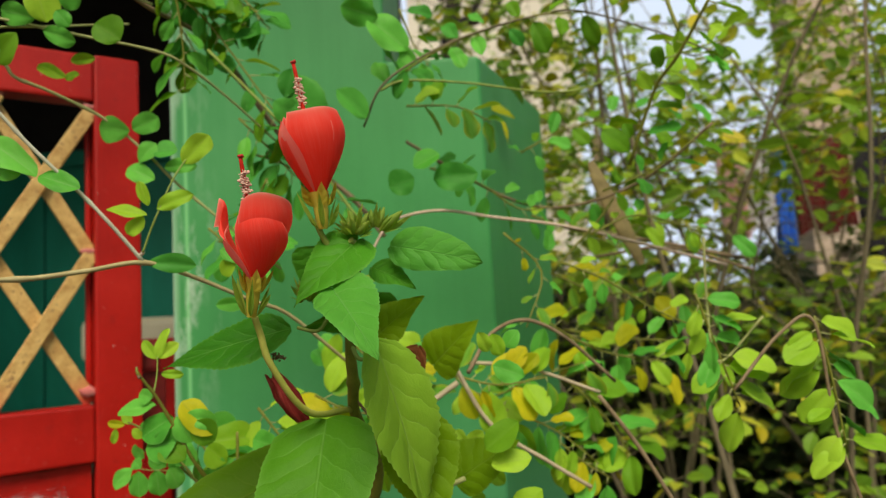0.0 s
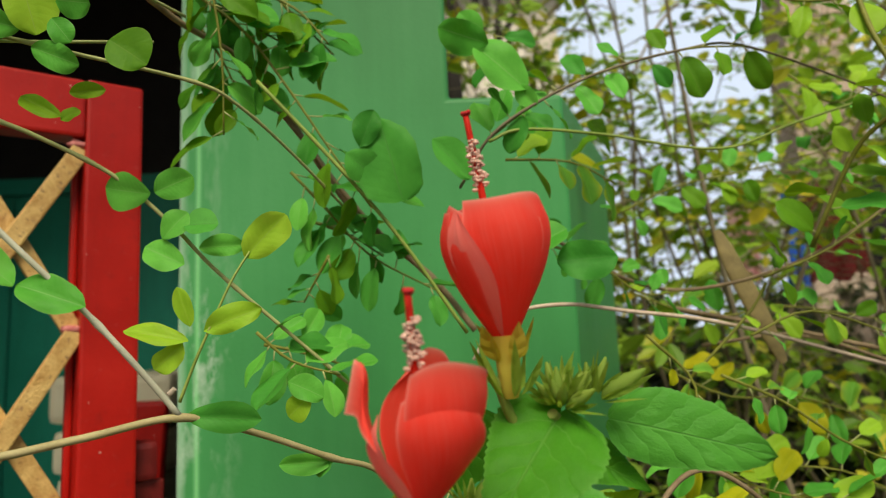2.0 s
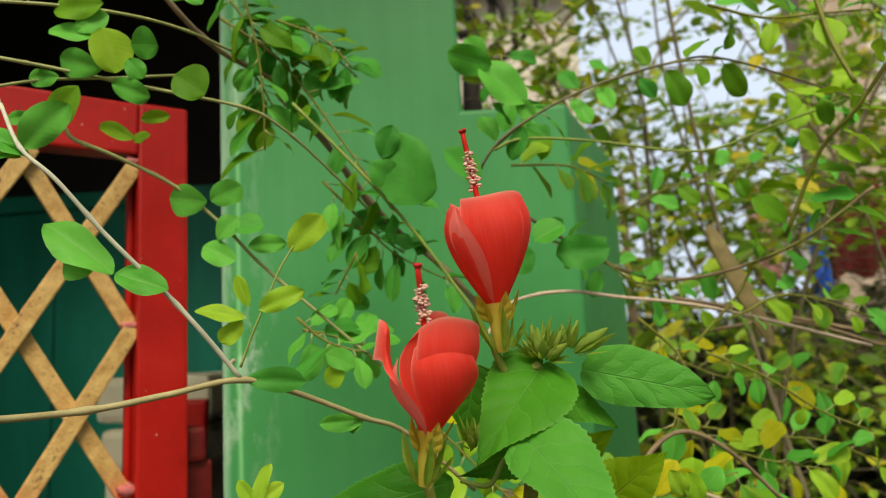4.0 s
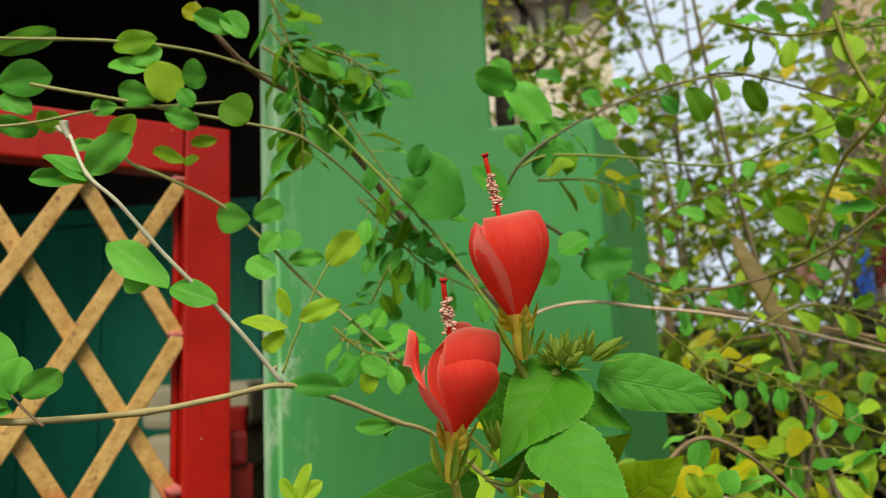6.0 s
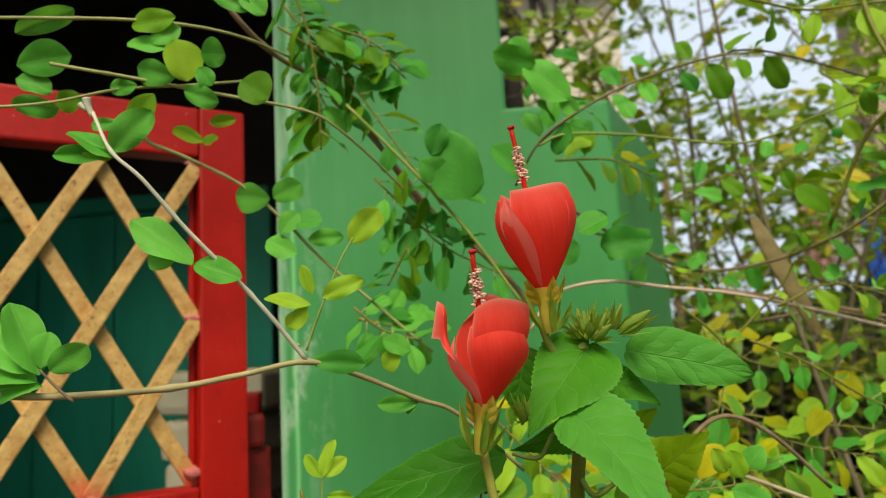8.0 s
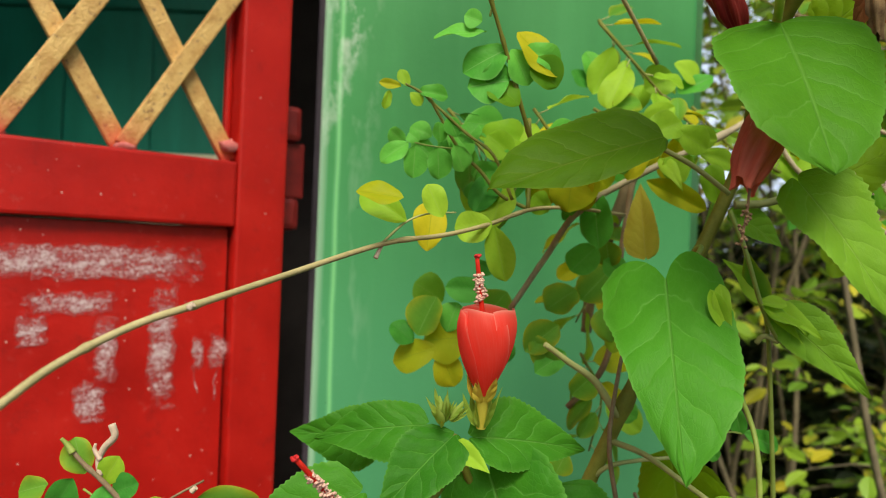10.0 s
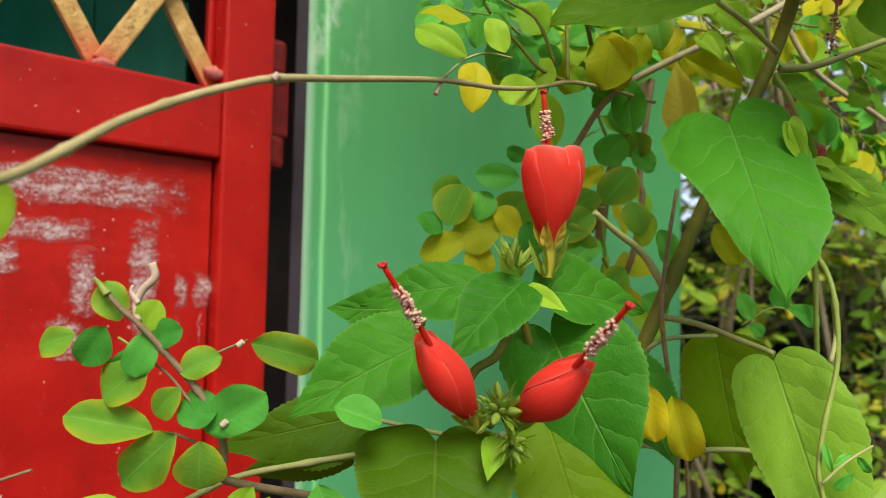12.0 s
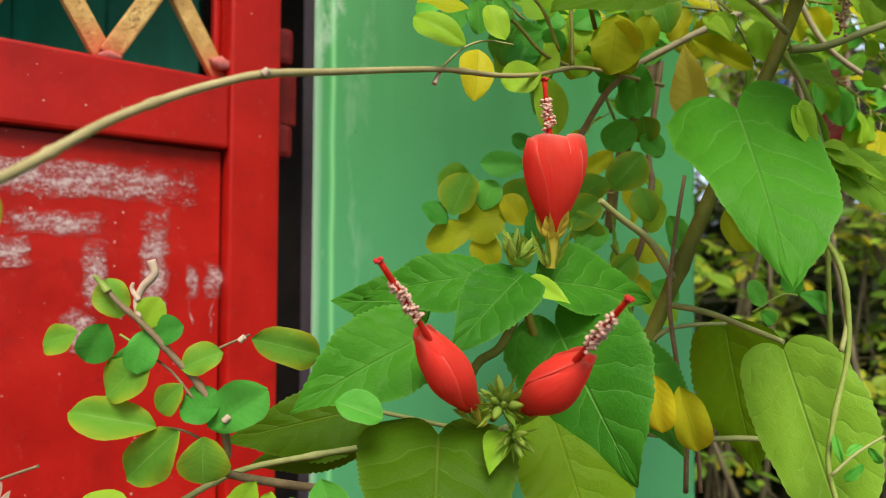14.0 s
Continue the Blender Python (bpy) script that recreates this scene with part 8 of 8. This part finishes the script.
bush("far_hedge", [(-0.3 + 0.22 * i, 4.2 + 0.5 * rng0.random(), 0) for i in range(34)], 23, 3, 14, 0.11, HEDGE_SHADE,
     "hedge farther back in the garden, leaves coloured dark for shade", 1.5, 0.4, 7, 0.05)
bush("back_shrub", [(rng0.uniform(-0.15, 0.75), rng0.uniform(2.9, 3.6), 0) for _ in range(9)], 25, 2, 10, 0.055, FOLIAGE,
     "thin leafy shrub standing before the pale house", 3.4, 0.25, 5, 0.4)

pale = empty("pale_shrub", Matrix.Translation((0.28, 1.75, 0)))
tagged(pale, "bare pale tan branches crossing before the pale house", "shrub")
for r0, limb in (
        (0.007, [(0.3099, 1.7500, 2.3071), (0.1829, 1.7560, 2.2184), (0.1272, 1.7620, 2.1231), (0.1348, 1.7680, 2.0229), (0.1999, 1.7740, 1.8695), (0.2513, 1.7800, 1.7531)]),
        (0.006, [(0.0643, 1.7500, 2.2442), (0.1070, 1.7560, 2.1738), (0.1447, 1.7620, 2.0533), (0.1825, 1.7680, 1.9433)]),
        (0.005, [(0.1349, 1.7500, 2.0491), (0.0973, 1.7560, 1.9711), (0.1483, 1.7620, 1.8371)]),
        (0.005, [(0.5969, 1.7500, 2.2778), (0.4772, 1.7560, 2.1726), (0.3833, 1.7620, 2.0152), (0.3212, 1.7680, 1.8576)]),
        (0.004, [(0.6918, 1.7500, 1.8534), (0.4994, 1.7560, 1.7278), (0.3142, 1.7620, 1.6644), (0.1619, 1.7680, 1.6452)]),
        (0.009, [(0.28, 1.75, 0.0), (0.31, 1.76, 0.7), (0.34, 1.77, 1.3), (0.33, 1.77, 1.75), (0.30, 1.78, 2.0)])):
    bm = bmesh.new()
    tube(bm, smooth_line(limb, 5), r0, r0 * 0.6, 7, 0.15)
    part("limb", bm, STEM_T, pale).matrix_parent_inverse = pale.matrix_world.inverted()

house = empty("pale_house", Matrix.Translation((0.9, 7.0, 0)))
tagged(house, "sunlit pale plastered house beyond the garden", "house")
for nm, a, b in (("wall", (-1.4, 0, 0), (0.38, 0.3, 5.2)), ("roof", (-1.6, -0.3, 5.2), (0.55, 0.6, 5.4)), ("window", (-0.9, -0.02, 1.6), (-0.2, 0.01, 2.7))):
    ob = boxed(nm, a, b, CONCRETE if nm != "window" else SHADE_DARK, house, bevel=0.01)

pier = empty("brick_pier", Matrix.Translation((1.85, 3.6, 0)))
tagged(pier, "weathered bare brick garden pier behind the bush", "pier")
for j in range(52):
    for i in range(2):
        x0 = (0.0 if j % 2 else -0.1) + i * 0.225
        boxed("brick", (max(x0, 0), 0.0, j * 0.075), (min(x0 + 0.215, 0.4), 0.22, j * 0.075 + 0.065), BRICK, pier, bevel=0)
boxed("mortar_core", (0.006, 0.006, 0), (0.394, 0.214, 3.9), CONCRETE, pier, bevel=0)

BARK = plain("black_wet_bark", (0.012, 0.01, 0.009), (0.045, 0.035, 0.03), 0.8, 20, 200)
trunk = empty("bare_tree", Matrix.Translation((0.02, 2.6, 0)))
tagged(trunk, "black twisted bare tree with curling limbs behind the low wall", "tree")
bm = bmesh.new()
tube(bm, smooth_line([Vector(q) for q in ((-0.1, 0.05, 0), (-0.07, 0.02, 1.2), (-0.09, 0, 2.2), (-0.085, 0, 2.46), (-0.06, 0, 2.62), (-0.1, 0, 2.8), (-0.05, 0, 3.3))], 6), 0.05, 0.022, 10, 0.2)
part("trunk", bm, BARK, trunk)
for r0, limb in ((0.02, ((-0.09, 0, 2.44), (0.0, -0.02, 2.5), (0.06, -0.03, 2.62), (0.02, -0.02, 2.78), (-0.08, 0, 2.84))),
                 (0.018, ((-0.08, 0, 2.5), (0.02, 0.03, 2.49), (0.12, 0.03, 2.56), (0.2, 0.02, 2.72), (0.22, 0, 3.0))),
                 (0.022, ((-0.13, 0, 2.6), (-0.02, 0.02, 2.64), (0.02, 0.02, 2.74), (-0.03, 0.01, 2.83), (-0.1, 0, 2.8))),
                 (0.016, ((0.1, 0, 2.56), (0.12, 0.05, 2.75), (0.1, 0.05, 3.1))),
                 (0.02, ((-0.05, 0, 2.9), (0.3, 0.1, 2.86), (0.8, 0.1, 2.95)))):
    bm = bmesh.new()
    tube(bm, smooth_line([Vector(q) for q in limb], 6), r0, r0 * 0.5, 8, 0.25)
    part("limb", bm, BARK, trunk)


def hung_cloth(name, x, y, z, wide, drop, mat, seed, label):
    """A colour patch behind the bush, drawn as a cloth over the line: two sides falling in soft folds."""
    bm = bmesh.new()
    n, k = 16, 8
    for side in (-1, 1):
        rows = [[bm.verts.new((x + wide * i / n, y + side * (0.006 + 0.012 * j / k) + 0.018 * j / k * math.sin(i * 1.1 + seed + side), z - drop * (j / k) * (1 + 0.05 * math.sin(i * 0.7 + seed)))) for i in range(n + 1)] for j in range(k + 1)]
        for j in range(k):
            for i in range(n):
                bm.faces.new((rows[j][i], rows[j][i + 1], rows[j + 1][i + 1], rows[j + 1][i])).smooth = True
    bmesh.ops.remove_doubles(bm, verts=bm.verts, dist=0.0001)
    tagged(part(name, bm, mat), label, "cloth", "cloths on the cord")


# cord and posts are made up to carry patches of unknown kind
bm = bmesh.new()
tube(bm, [Vector((0.5, 2.62, 1.93)), Vector((1.2, 2.61, 1.885)), Vector((1.95, 2.62, 1.93))], 0.003, 0.003, 6)
line = part("washing_line", bm, STEM_D)
tagged(line, "thin cord and posts added behind the bush to carry the cloths", "cord")
for x in (0.5, 1.95):
    bm = bmesh.new()
    tube(bm, [Vector((x, 2.62, 0)), Vector((x, 2.62, 1.96))], 0.018, 0.015, 8, 0.1)
    part("post", bm, STEM_B, line)
hung_cloth("hung_cloth", 1.08, 2.612, 1.886, 0.11, 0.36, CLOTH_L, 1, "pale lilac patch of unknown kind, drawn as a hung cloth")
hung_cloth("hung_cloth", 1.29, 2.612, 1.889, 0.22, 0.38, CLOTH_R, 2, "dark red vehicle-like patch, drawn as a hung cloth")
hung_cloth("hung_cloth", 1.53, 2.612, 1.9, 0.24, 0.5, CLOTH_K, 4, "black patch of unknown kind, drawn as a hung cloth")
hung_cloth("hung_cloth", 1.2, 2.612, 1.886, 0.07, 0.44, CLOTH_B, 5, "bright blue patch of unknown kind, drawn as a hung cloth")
hung_cloth("hung_cloth", 0.98, 2.612, 1.892, 0.11, 0.4, CLOTH_P, 3, "faded pink cloth hung over the cord")

# bright hazy sky low behind the garden
m, nt, bs = node_mat("hazy_sky", 1.0, 0.0)
em = N(nt, "Emission", Strength=1.0)
em.inputs["Color"].default_value = (0.62, 0.72, 1.0, 1)
nt.links.new(em.outputs[0], nt.nodes["Material Output"].inputs["Surface"])
tagged(boxed("backdrop", (-30, 40, -1), (60, 40.2, 30), m, bevel=0), "bright hazy sky beyond the garden", "sky", kind="structure")
